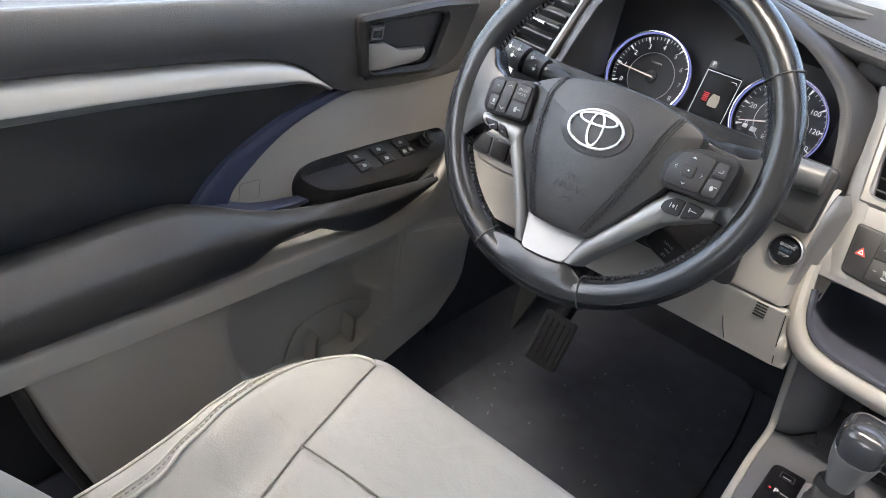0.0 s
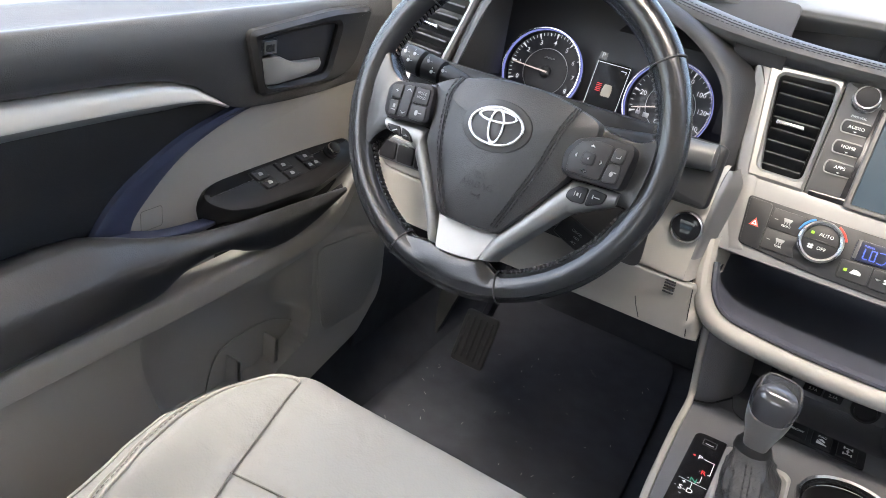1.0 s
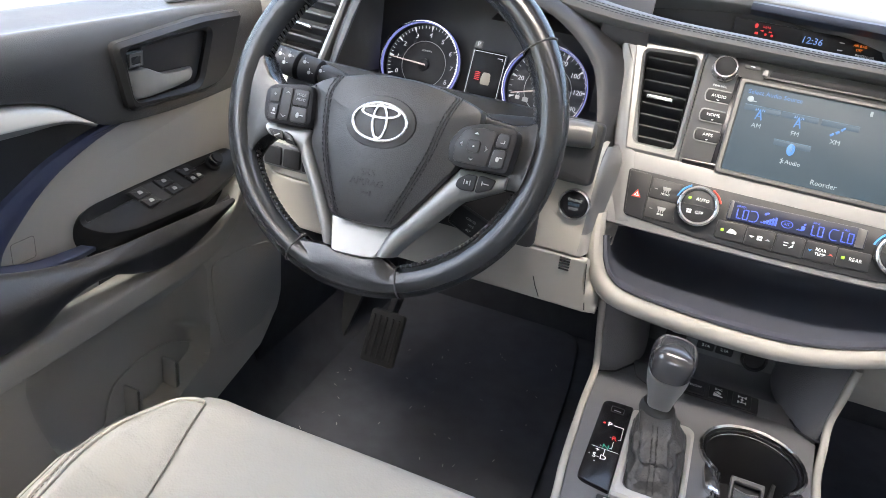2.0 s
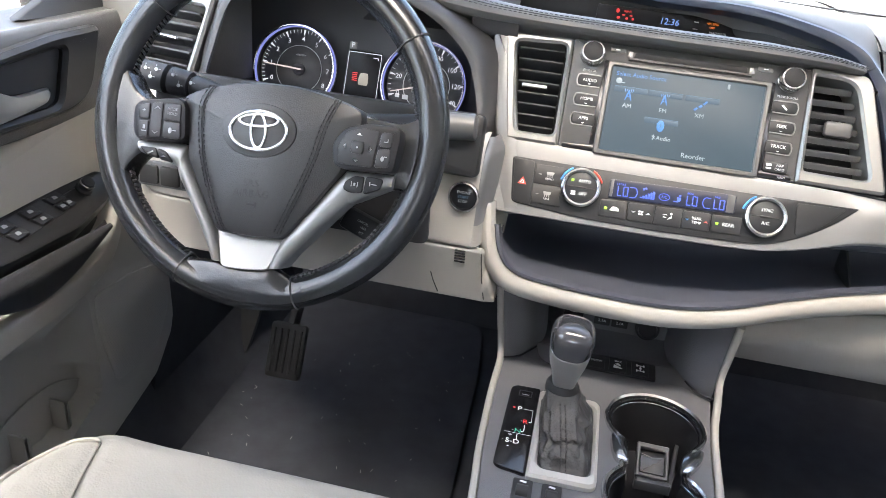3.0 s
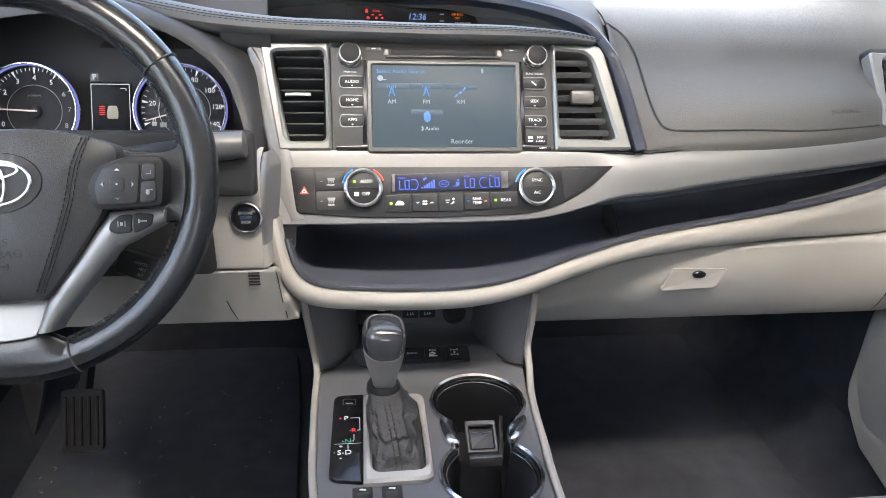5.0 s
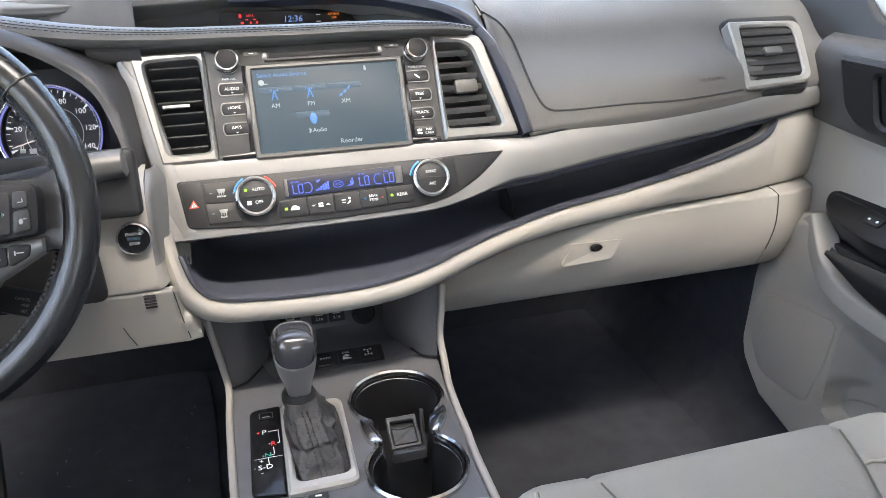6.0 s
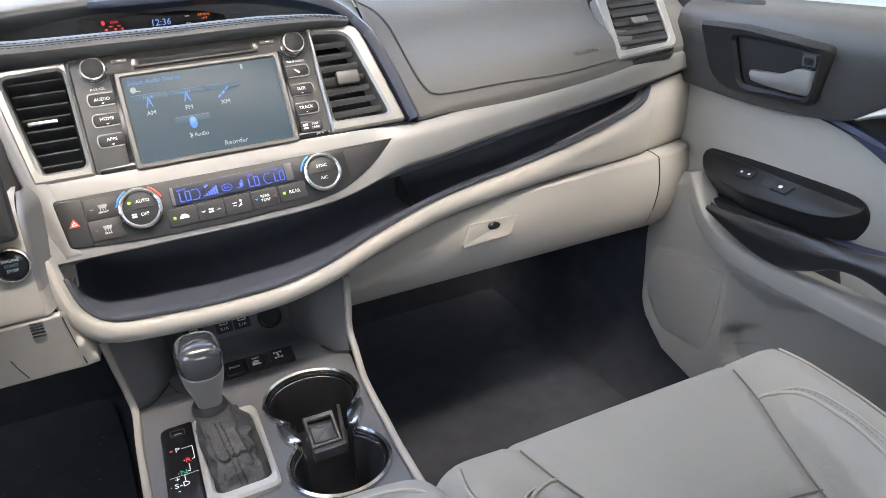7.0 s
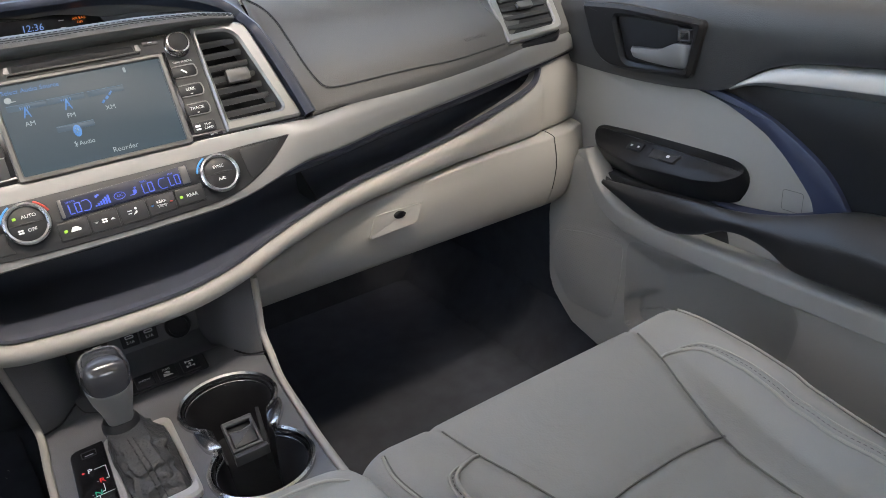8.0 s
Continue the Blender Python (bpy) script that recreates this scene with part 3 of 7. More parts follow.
part("shelf_edge", sweep(lip[5:], [(0.003, -0.004), (0.003, 0.0015), (0.001, 0.003), (-0.002, 0.0025), (-0.003, 0.0), (-0.0035, -0.006), (0.003, -0.006)], (0, -1, 0)), EDGE, dash, "dark blue satin edge of the shelf")
loops = []
for i, q in enumerate(lip):
    d = lip[min(i + 1, len(lip) - 1)] - lip[max(i - 1, 0)]
    o = np.array((d[2], -d[0])) / np.hypot(d[0], d[2])
    k = np.interp(q[0], [-0.19, -0.16, 0.15, 0.25, 0.4, 0.5, 0.62, 0.66], [0.022, 0.032, 0.030, 0.034, 0.041, 0.05, 0.072, 0.075])
    loops.append([(q[0] + o[0] * a * k, q[1] - f, q[2] + o[1] * a * k) for a, f in ((0.1, -0.006), (0.13, 0.001), (0.28, 0.0075), (0.5, 0.0095), (0.75, 0.007), (0.95, -0.001), (1.05, -0.02), (1.0, -0.06))])
bm = bmesh.new()
rings(bm, [l for l, q in zip(loops, lip) if q[0] < 0.492], False, False, False)
part("shelf_roll", bm, BEIGE, dash, "beige padded roll along the shelf")
rows = []
for q in lip[6:-4:4]:
    x = q[0]
    p, u, l = band(x)
    f = FACE @ Vector((x, l, 0))
    top, yb = f.z, 0.09
    rows.append([(x, f.y + p + 0.004, top + 0.004), (x, (f.y + p + yb) / 2, top + 0.006), (x, yb - 0.01, top), (x, yb, (top + q[2]) / 2), (x, yb - 0.012, q[2] - 0.006), (x, (yb + q[1]) / 2, q[2] - 0.01), (x, q[1] + 0.012, q[2] - 0.006)])
part("shelf_liner", sheet(rows, 4, 3), LINER, dash, "dark liner of the shelf")
part("shelf_end", plate([(-0.066, 0.50), (0.10, 0.50), (0.10, 0.575), (-0.04, 0.548), (-0.066, 0.54)], 0.004, 0.001, plane((-0.186, 0.0, 0.0), (0, 1, 0), (0, 0, 1))), LINER, dash)
part("shelf_socket", plate(rrect(0.034, 0.022, 0.004), 0.006, 0.002, plane((-0.045, 0.082, 0.530), (1, 0, 0), (0, 0, 1))), DARK, dash, "small square socket in the shelf's back")
part("shelf_divider", plate(rpoly([(0, 0), (0.07, 0.0), (0.07, 0.045)], 0.006), 0.003, 0.001, plane((0.235, -0.02, 0.525), (0, 1, 0), (0, 0, 1))), HARD, dash)
# beige fascia that closes the shelf at the door
rows = []
for x, zt, y0 in ((0.487, 0.5605, 0.006), (0.52, 0.5665, 0.008), (0.55, 0.574, 0.010), (0.6, 0.586, 0.0135), (0.635, 0.598, 0.0175), (0.652, 0.612, 0.021), (0.66, 0.626, 0.024), (0.70, 0.634, 0.031), (0.748, 0.638, 0.045)):
    hgt = zt - 0.513
    rows.append([(x, y0 + 0.022, zt + 0.001), (x, y0 + 0.001, zt - 0.004), (x, y0 - 0.0085, zt - 0.25 * hgt), (x, y0 - 0.009, zt - 0.5 * hgt), (x, y0 - 0.005, zt - 0.8 * hgt), (x, y0 + 0.004, zt - 0.96 * hgt), (x, y0 + 0.03, 0.512)])
part("shelf_fascia", sheet(rows, 5, 4), BEIGE, dash, "beige fascia that rises to the door end")
part("door_gap", plate([(-0.06, 0.36), (0.2, 0.36), (0.2, 0.72), (-0.0, 0.66)], 0.004, 0.001, plane((0.748, 0.10, 0.0), (0, 1, 0), (0, 0, 1))), DARK, dash)
# glovebox
glove = part("glovebox_lid", sheet([[(x, 0.05, z + 0.004), (x, 0.008, z - 0.001), (x, 0.001, z - 0.012), (x, -0.001, z * 0.6 + 0.375 * 0.4), (x, 0.018, 0.402), (x, 0.045, 0.374), (x, 0.10, 0.368)] for x, z in ((0.13, 0.455), (0.177, 0.466), (0.262, 0.492), (0.396, 0.506), (0.539, 0.5125), (0.665, 0.514))], 4, 5), BEIGE, dash, "beige glovebox lid")
part("glovebox_side", sheet([[(x, 0.05 + e, 0.518), (x, 0.008 + e, 0.513), (x, 0.001 + e, 0.502), (x, -0.001 + e, 0.458), (x, 0.018 + e, 0.402), (x, 0.045 + e, 0.374), (x, 0.10 + e, 0.368)] for x, e in ((0.667, 0.0), (0.70, 0.004), (0.745, 0.022))], 4, 4), BEIGE, dash)
pull = rpoly([(0.308, 0.445), (0.322, 0.478), (0.405, 0.476), (0.387, 0.448)], 0.005)
GL = plane((0, 0.0, 0), (1, 0, 0), (0, 0, 1))
bm = bmesh.new()
rings(bm, [[put(GL, q, h) for q, h in zip(inset(pull, d), [e + (0.0055 if q[1] < 0.46 else 0.0008) for q in pull])] for d, e in ((0.0, -0.004), (0.0, -0.0005), (0.001, 0.0015), (0.0045, 0.0010))])
part("glovebox_pull", bm, BEIGE, glove, "beige finger pull", 25)
part("button", lathe([(0.0095, 0.0), (0.0095, 0.0055), (0.008, 0.0065), (0.003, 0.0065)], GL @ at(0.362, 0.468, 0) @ Matrix.Diagonal((1, 0.55, 1, 1))), GLOSS, glove, "black oval push button")
# driver's knee panel: an upper skin, a lower panel that leans away below the joint, and a flank beside the radio
low = [(-0.03, 0.658), (-0.072, 0.652), (-0.092, 0.625), (-0.100, 0.58), (-0.104, 0.555), (-0.1055, 0.5400), (-0.095, 0.5388)]
under = [(-0.096, 0.5370), (-0.1050, 0.5362), (-0.1035, 0.525), (-0.0985, 0.495), (-0.0945, 0.473), (-0.090, 0.4635), (-0.06, 0.4590), (0.0, 0.458)]
lefts = ((-0.715, 0.15), (-0.70, 0.115), (-0.67, 0.06), (-0.635, 0.02), (-0.59, 0.0), (-0.4, 0.0), (-0.3, 0.0), (-0.212, 0.0))
ends = ((-0.212, 0.0), (-0.2065, 0.006), (-0.200, 0.03), (-0.192, 0.055), (-0.18, 0.085))


def flank(x, e, top, bottom):
    """A row of the panel's end that bends back beside the radio, between two heights."""
    zs = np.linspace(top, bottom, 8)
    ys = np.interp(zs, [z for y, z in low[-2::-1]], [y for y, z in low[-2::-1]])
    return [(x, y + e * float(np.interp(z, [0.52, 0.56], [0.4, 1.0])), z) for y, z in zip(ys, zs)]


part("upright_flank", sheet([flank(x, e, 0.656, 0.566) for x, e in ends], 3, 4), SILVER, dash, "satin silver corner beside the start button")
part("panel_end", sheet([flank(x, e, 0.566, 0.5400) for x, e in ends], 4, 4), BEIGE, dash)
knee = part("knee_panel", sheet([[(x, y + e, z) for y, z in low] for x, e in lefts], 5, 4), BEIGE, dash, "beige panel under the steering column")
KN = plane((0, -0.1044, 0.53), (1, 0, 0), (0, -0.185, 1))
lower = part("lower_panel", sheet([[(x, y + e + (0.02 if z > top else 0), min(z, top - 0.0004 * k)) for k, (y, z) in enumerate(under)] for x, e, top in [(x, e, 1.0) for x, e in lefts] + [(-0.1985, 0.0, 0.540), (-0.1925, 0.0, 0.520), (-0.1850, 0.002, 0.498), (-0.1775, 0.004, 0.482)]], 5, 4), BEIGE, dash, "beige lower panel beside the driver's knees")
for k in range(5):
    part("slot", plate(rrect(0.0125, 0.0012, 0.0004), 0.002, 0.0004, KN @ at(-0.2235, -0.0115 + k * 0.0040, 0.0002)), DARK, lower)
for line in ([(-0.1985, 0.0045), (-0.1945, -0.034), (-0.1900, -0.062)], [(-0.2570, -0.034), (-0.2535, -0.046), (-0.2470, -0.062)]):
    part("seam", sweep([KN @ Vector((u, v, 0.0010)) for u, v in line], circle(0.0006, 6)), DARK, lower)
# start button
SB = plane((-0.2278, -0.0985, 0.5990), (1, 0, 0), (0, 0.12, 1))
start = part("start_button", lathe([(0.0180, -0.004), (0.0180, 0.003), (0.0175, 0.0045), (0.0158, 0.005), (0.0147, 0.0035), (0.0147, 0.0)], SB), CHROME, dash, "round engine start button in a chrome ring")
part("cap", lathe([(0.0148, 0.0), (0.0148, 0.0025), (0.013, 0.0036), (0.005, 0.004)], SB), GLOSS, start)
for k, w in enumerate(("ENGINE", "START", "STOP")):
    words(w, 0.0045, SB @ at(0, 0.0052 - k * 0.0052, 0.0042), DULLPRINT if k != 1 else SCREENLINE, start)
# clock and warning lamps in the recess
CL = plane((-0.02, 0.168, 0.783), (1, 0, -0.005), (0, 0.35, 1))
clk = part("clock_display", plate(rrect(0.19, 0.024, 0.002), 0.003, 0.0008, CL, -0.003), DISPLAY, dash, "dull black strip with clock and warning lamps")
words("12:36", 0.0115, CL @ at(0.0, -0.0005, 0.0004), CLOCKBLUE, clk, slant=0.1)
words("AIR BAG", 0.0042, CL @ at(0.055, 0.004, 0.0004), LEDAMBER, clk)
words("OFF", 0.0042, CL @ at(0.055, -0.001, 0.0004), LEDAMBER, clk)
words("PASSENGER", 0.0042, CL @ at(0.063, -0.0075, 0.0004), DULLPRINT, clk)
words("REAR", 0.0042, CL @ at(-0.055, 0.006, 0.0004), LEDRED, clk)
bars([rrect(0.004, 0.003, 0.001, -0.066, -0.003), rrect(0.003, 0.003, 0.001, -0.055, -0.003), rrect(0.004, 0.0015, 0.0006, -0.06, 0.001), rrect(0.004, 0.0015, 0.0006, -0.05, 0.001), oval(0.0022, 0.003, -0.068, 0.006, 12), rrect(0.003, 0.003, 0.001, -0.047, -0.003)], CL @ at(0, 0, 0.0003), LEDRED, clk, "warning_mark")
bars([rrect(0.006, 0.0012, 0.0004, 0.034, 0.004), rrect(0.006, 0.0012, 0.0004, 0.034, -0.005)], CL @ at(0, 0, 0.0003), DULLPRINT, clk, "mark")

# passenger's end vent and airbag wording
RV = plane((0.651, 0.045, 0.7125), (1, 0.03, 0), (0, 0.85, 1)) @ Matrix.Diagonal((1, 1.15, 1, 1))
inn = rpoly([(-0.0569, -0.0338), (0.0375, -0.0317), (0.048, 0.0397), (-0.044, 0.0409)], [0.004, 0.012, 0.014, 0.005])
out = rpoly([(-0.0663, -0.0454), (0.0486, -0.0406), (0.0642, 0.0462), (-0.0613, 0.0501)], [0.004, 0.016, 0.018, 0.006])
ev = part("end_vent", hoop(out, inn, 0.018, 0.0025, RV, -0.012), BRIGHT, dash, "silver framed air vent at the passenger's door")
part("vent_box", plate(inset(inn, -0.003), 0.003, 0.001, RV, -0.0020), DEEP, ev)
part("vent_surround", plate(rpoly([(-0.0595, -0.0501), (0.0504, -0.0479), (0.0787, 0.0626), (-0.056, 0.0629)], [0.006, 0.014, 0.02, 0.012]), 0.030, 0.008, RV, -0.0350), HARD, dash)
for k in range(5):
    v = 0.031 - k * 0.0138
    f = (0.040 - v) / 0.072
    a, b = -0.044 - 0.013 * f, 0.048 - 0.0105 * f
    part("slat", plate(rrect(b - a - 0.004, 0.0065, 0.002), 0.003, 0.001, RV @ at((a + b) / 2, v, 0.0012)), HARD, ev)
part("tab", plate(rrect(0.03, 0.010, 0.004), 0.007, 0.002, RV @ at(-0.004, 0.004, 0.003)), GUN, ev)
# driver's end vent
LV = plane((-0.640, 0.0, 0.705), (1, -0.2, 0), (0, 0.30, 1))
inn = rpoly([(-0.05, -0.036), (0.034, -0.038), (0.052, 0.048), (-0.036, 0.05)], [0.012, 0.006, 0.006, 0.012])
out = rpoly([(-0.062, -0.048), (0.042, -0.050), (0.063, 0.062), (-0.045, 0.063)], [0.014, 0.006, 0.006, 0.014])
ev = part("end_vent", hoop(out, inn, 0.03, 0.003, LV, -0.024), BRIGHT, dash, "silver framed air vent at the driver's door")
part("vent_box", plate(inset(inn, -0.003), 0.004, 0.001, LV, -0.030), DEEP, ev)
for k in range(5):
    v = 0.036 - k * 0.0165
    part("slat", plate(rrect(0.082, 0.018, 0.002), 0.003, 0.001, LV @ at(-0.008 + 0.2 * v, v, -0.012) @ pose(0, 0, 0, 62, 0, 0)), HARD, ev)
part("tab", plate(rrect(0.026, 0.005, 0.002), 0.007, 0.002, LV @ at(-0.002, 0.004, -0.004)), CHROME, ev)
part("vent_surround", sheet([[(x, y, z) for x, y in ((-0.77, 0.05), (-0.70, 0.035), (-0.62, 0.025), (-0.575, 0.04), (-0.56, 0.07))] for y0, z in ((0, 0.655), (0.03, 0.72), (0.06, 0.79))], 4, 4), CHARCOAL, dash, "charcoal surround of the driver's vent")
# passenger pad seam
line = spl([(0.11, 0.02, 0.826), (0.142, 0.02, 0.818), (0.185, 0.02, 0.802), (0.215, 0.02, 0.786), (0.234, 0.02, 0.765), (0.248, 0.02, 0.738), (0.264, 0.02, 0.705), (0.279, 0.02, 0.68), (0.293, 0.02, 0.668), (0.321, 0.02, 0.665), (0.404, 0.02, 0.666), (0.5, 0.02, 0.6655), (0.589, 0.02, 0.673)], 10)
part("pad_groove", sweep(drape(ppad, line, 0.0), circle(0.0011, 5), (0, -0.8, 0.6)), THREAD, dash)
part("pad_stitching", stitches(drape(ppad, [q + np.array((-0.0016, 0, -0.0012)) for q in line]), (0, -0.8, 0.6), 0.0035, 0.0015, 0.0008), THREAD, dash)
words("SRS AIRBAG", 0.0085, plane(drape(ppad, [(0.532, 0.014, 0.692)], 0.0006)[0], (1, 0.13, 0.02), (0, 0.55, 1)), GREYTHREAD, dash)

# ---- radio ----
RF = FACE @ at(0, -0.0015) @ Matrix.Diagonal((1, 0.975, 1, 1))
radio = thing("radio", (0, 0.0, 0.64), "gunmetal touch screen radio with two knobs, lit", "radio")
part("body", plate(rpoly([(-0.1340, -0.0545), (0.1340, -0.0545), (0.1335, 0.0795), (-0.1350, 0.0795)], 0.002), 0.044, 0.002, RF, -0.044), GUN, radio)
part("lower_face", plate(rpoly([(-0.1295, -0.054), (0.1295, -0.054), (0.1295, -0.0485), (0.0985, -0.0475), (0.0965, 0.0575), (-0.0965, 0.0575), (-0.0985, -0.0475), (-0.1295, -0.0485)], 0.002), 0.0008, 0.0003, RF), GLOSS, radio, "gloss black lower face")
part("screen_frame", hoop(rrect(0.186, 0.1135, 0.004, 0, 0.0005), rrect(0.1725, 0.1015, 0.002, 0, 0.0005), 0.004, 0.0015, RF, 0.0), GUN, radio, "bevelled frame round the screen")
scr = part("screen", plate(rrect(0.173, 0.102, 0.002, 0, 0.0005), 0.0014, 0.0003, RF), SCREEN, radio, "lit blue-grey touch screen listing audio sources")
W = RF @ at(0, 0, 0.0016)
words("Select Audio Source", 0.0070, W @ at(-0.081, 0.0435), SCREENBLUE, scr, align="LEFT")
for s, x, y in (("AM", -0.0632, 0.006), ("FM", -0.0221, 0.006), ("XM", 0.0193, 0.006)):
    words(s, 0.0072, W @ at(x, y), SCREENWHITE, scr)
words("Audio", 0.0068, W @ at(-0.0160, -0.027), SCREENWHITE, scr)
words("Reorder", 0.0080, W @ at(0.0199, -0.0430), SCREENWHITE, scr)
for x, y in ((-0.0612, 0.0285), (-0.0217, 0.0285), (0.0200, 0.0285), (-0.0216, -0.0040)):
    part("tab_line", rpoly_bar(rrect(0.0385, 0.0006, 0.0002, x, y), W), SCREENLINE, scr)
    part("tab_shade", rpoly_bar(rrect(0.0385, 0.0060, 0.0004, x, y - 0.0036), W, 0.0001), SCREENTAB, scr)
for x in (-0.0632, -0.0221):
    mast = [rpoly([(x - 0.004, 0.013), (x - 0.0028, 0.013), (x, 0.021), (x + 0.0028, 0.013), (x + 0.004, 0.013), (x + 0.0005, 0.0255), (x - 0.0005, 0.0255)], 0.0003, 2), rrect(0.0055, 0.0007, 0.0003, x, 0.0170)]
    for side in (-1, 1):
        for w in (0.0022, 0.0042):
            mast.append(rpoly([(x + side * w, 0.0225), (x + side * (w + 0.0010), 0.0245), (x + side * w, 0.0265), (x + side * (w + 0.0004), 0.0245)], 0.0001, 1))
    for o in mast:
        part("mast_symbol", rpoly_bar(o, W @ at(0, 0, 0.0002)), SCREENBLUE, scr)
for o in ([(0.0115, 0.0130), (0.0135, 0.0115), (0.0165, 0.0145), (0.0150, 0.0162)], [(0.0165, 0.0170), (0.0185, 0.0150), (0.0215, 0.0180), (0.0195, 0.0200)], [(0.0210, 0.0208), (0.0228, 0.0192), (0.0262, 0.0232), (0.0250, 0.0248)]):
    part("satellite_symbol", rpoly_bar(rpoly(o, 0.0005, 2), W @ at(0, 0, 0.0002)), SCREENBLUE, scr)
part("wireless_symbol", rpoly_bar(oval(0.0042, 0.0068, -0.0216, -0.0125, 24), W @ at(0, 0, 0.0002)), SCREENBLUE, scr)
for o in (rrect(0.0006, 0.0085, 0.0002, -0.0216, -0.0125), rpoly([(-0.0240, -0.0150), (-0.0235, -0.0156), (-0.0192, -0.0102), (-0.0197, -0.0096)], 0.0002, 1), rpoly([(-0.0240, -0.0100), (-0.0235, -0.0094), (-0.0192, -0.0148), (-0.0197, -0.0154)], 0.0002, 1)):
    part("rune", rpoly_bar(o, W @ at(0, 0, 0.0006)), SCREENLINE, scr)
for o in (rrect(0.0008, 0.0068, 0.0003, -0.0275, -0.027), rpoly([(-0.0292, -0.0290), (-0.0287, -0.0295), (-0.0255, -0.0257), (-0.0260, -0.0252)], 0.0002, 1), rpoly([(-0.0292, -0.0250), (-0.0287, -0.0245), (-0.0255, -0.0283), (-0.0260, -0.0288)], 0.0002, 1)):
    part("rune", rpoly_bar(o, W), SCREENWHITE, scr)
bars([rrect(0.0028, 0.006, 0.001, 0.0465, 0.0450), oval(0.0035, 0.0035, -0.0765, 0.035, 16), rrect(0.0075, 0.001, 0.0003, -0.073, 0.033)], W, SCREENWHITE, scr)
bars([rrect(0.026, 0.0012, 0.0004, -0.024, -0.0585 + 0.0055), rrect(0.004, 0.0028, 0.001, -0.036, -0.0525), rrect(0.011, 0.0022, 0.001, 0.0, -0.0527), rrect(0.014, 0.0018, 0.0006, 0.021, -0.0527)], RF @ at(0, 0, 0.0009), PRINT, radio, "brand_marks")
words("510179", 0.003, RF @ at(0.119, -0.0515, 0.0009), PRINT, radio)
for s in (-1, 1):
    k = part("knob", lathe([(0.0145, 0.0), (0.0145, 0.003), (0.0135, 0.004), (0.0135, 0.013), (0.0128, 0.015), (0.0112, 0.0155), (0.0108, 0.0148)], RF @ at(s * 0.1118, 0.062)), CHROME, radio, "round knob with a chrome rim")
    part("cap", lathe([(0.0112, 0.010), (0.0108, 0.0150), (0.006, 0.0158), (0.002, 0.016)], RF @ at(s * 0.1118, 0.062)), DEEP, k)
    words("PWR·VOL" if s < 0 else "TUNE·SCROLL", 0.0036, RF @ at(s * 0.1118, 0.0425, 0.0004), PRINT, radio)
part("disc_slot", plate(rpoly([(-0.0645, 0.0640), (0.0645, 0.0640), (0.0625, 0.0715), (-0.0625, 0.0715)], 0.002), 0.0006, 0.0002, RF), DEEP, radio, "black disc slot")
part("slot_lip", plate(rpoly([(-0.070, 0.0605), (0.070, 0.0605), (0.068, 0.0640), (-0.068, 0.0640)], 0.001), 0.0030, 0.0012, RF), GUN, radio)
part("slot_edge", sweep([RF @ Vector((x, 0.0625, 0.0006)) for x in (-0.066, 0, 0.066)], circle(0.0007, 6)), GUN, radio)
for s in (-1, 1):
    part("slot_corner", plate(rpoly([(s * 0.066, 0.0635), (s * 0.072, 0.0645), (s * 0.07, 0.0715), (s * 0.066, 0.0715)], 0.001), 0.0016, 0.0006, RF), BRIGHT, radio)
    b = part("small_button", plate(rrect(0.017, 0.0055, 0.0015, s * 0.0835, 0.0715), 0.0014, 0.0005, RF), GUN, radio)
    hoop(rrect(0.018, 0.0065, 0.0018, s * 0.0835, 0.0715), rrect(0.017, 0.0055, 0.0015, s * 0.0835, 0.0715), 0.001, 0.0003, RF, 0.0)
    bars([rrect(0.005, 0.0012, 0.0004, s * 0.0835, 0.0715)], RF @ at(0, 0, 0.0014), PRINT, b)
for s, names in ((-1, ("AUDIO", "HOME", "APPS")), (1, ("", "SEEK", "TRACK"))):
    for k, w in enumerate(names):
        c = (s * 0.1100, 0.0300 - 0.0238 * k)
        mirror = Matrix.Diagonal((s, 1, 1, 1))
        o = [(s * x + c[0], y + c[1]) for x, y in rpoly([(-0.0135, -0.0065), (0.0125, -0.0065), (0.0145, 0.0), (0.0125, 0.0065), (-0.0135, 0.0065)], [0.002, 0.003, 0.004, 0.003, 0.002])]
        b = part("button", plate(o, 0.0024, 0.0009, RF), HARD, radio, "black push button with white lettering and a chrome edge")
        edge = [RF @ Vector((s * x + c[0], y + c[1], 0.0018)) for x, y in spl([(-0.012, 0.0069), (0.0, 0.0072), (0.0118, 0.0070), (0.0142, 0.004), (0.0149, 0.0), (0.0142, -0.004), (0.0118, -0.0070), (0.0, -0.0072), (-0.012, -0.0069)], 4)]
        part("chrome_edge", sweep(edge, circle(0.0007, 6), RF.to_3x3() @ Vector((0, 0, 1))), BRIGHT, b)
        if w:
            words(w, 0.0052, RF @ at(c[0], c[1] + (0.0012 if k else 0), 0.0025), PRINT, b)
            bars([rpoly([(c[0] - 0.0018, c[1] - 0.0040), (c[0] + 0.0018, c[1] - 0.0040), (c[0], c[1] - 0.0054)], 0.0002, 1)], RF @ at(0, 0, 0.0024), PRINT, b)
        else:
            bars([rpoly([(c[0] - 0.004, c[1] + 0.002), (c[0] - 0.002, c[1] + 0.003), (c[0] + 0.0035, c[1] - 0.002), (c[0] + 0.002, c[1] - 0.0035)], 0.0008, 3)], RF @ at(0, 0, 0.0024), PRINT, b)
b = part("button", plate(rrect(0.027, 0.013, 0.003, 0.1110, -0.0405), 0.0024, 0.0009, RF), HARD, radio)
words("MAP", 0.0040, RF @ at(0.1155, -0.0383, 0.0025), PRINT, b)
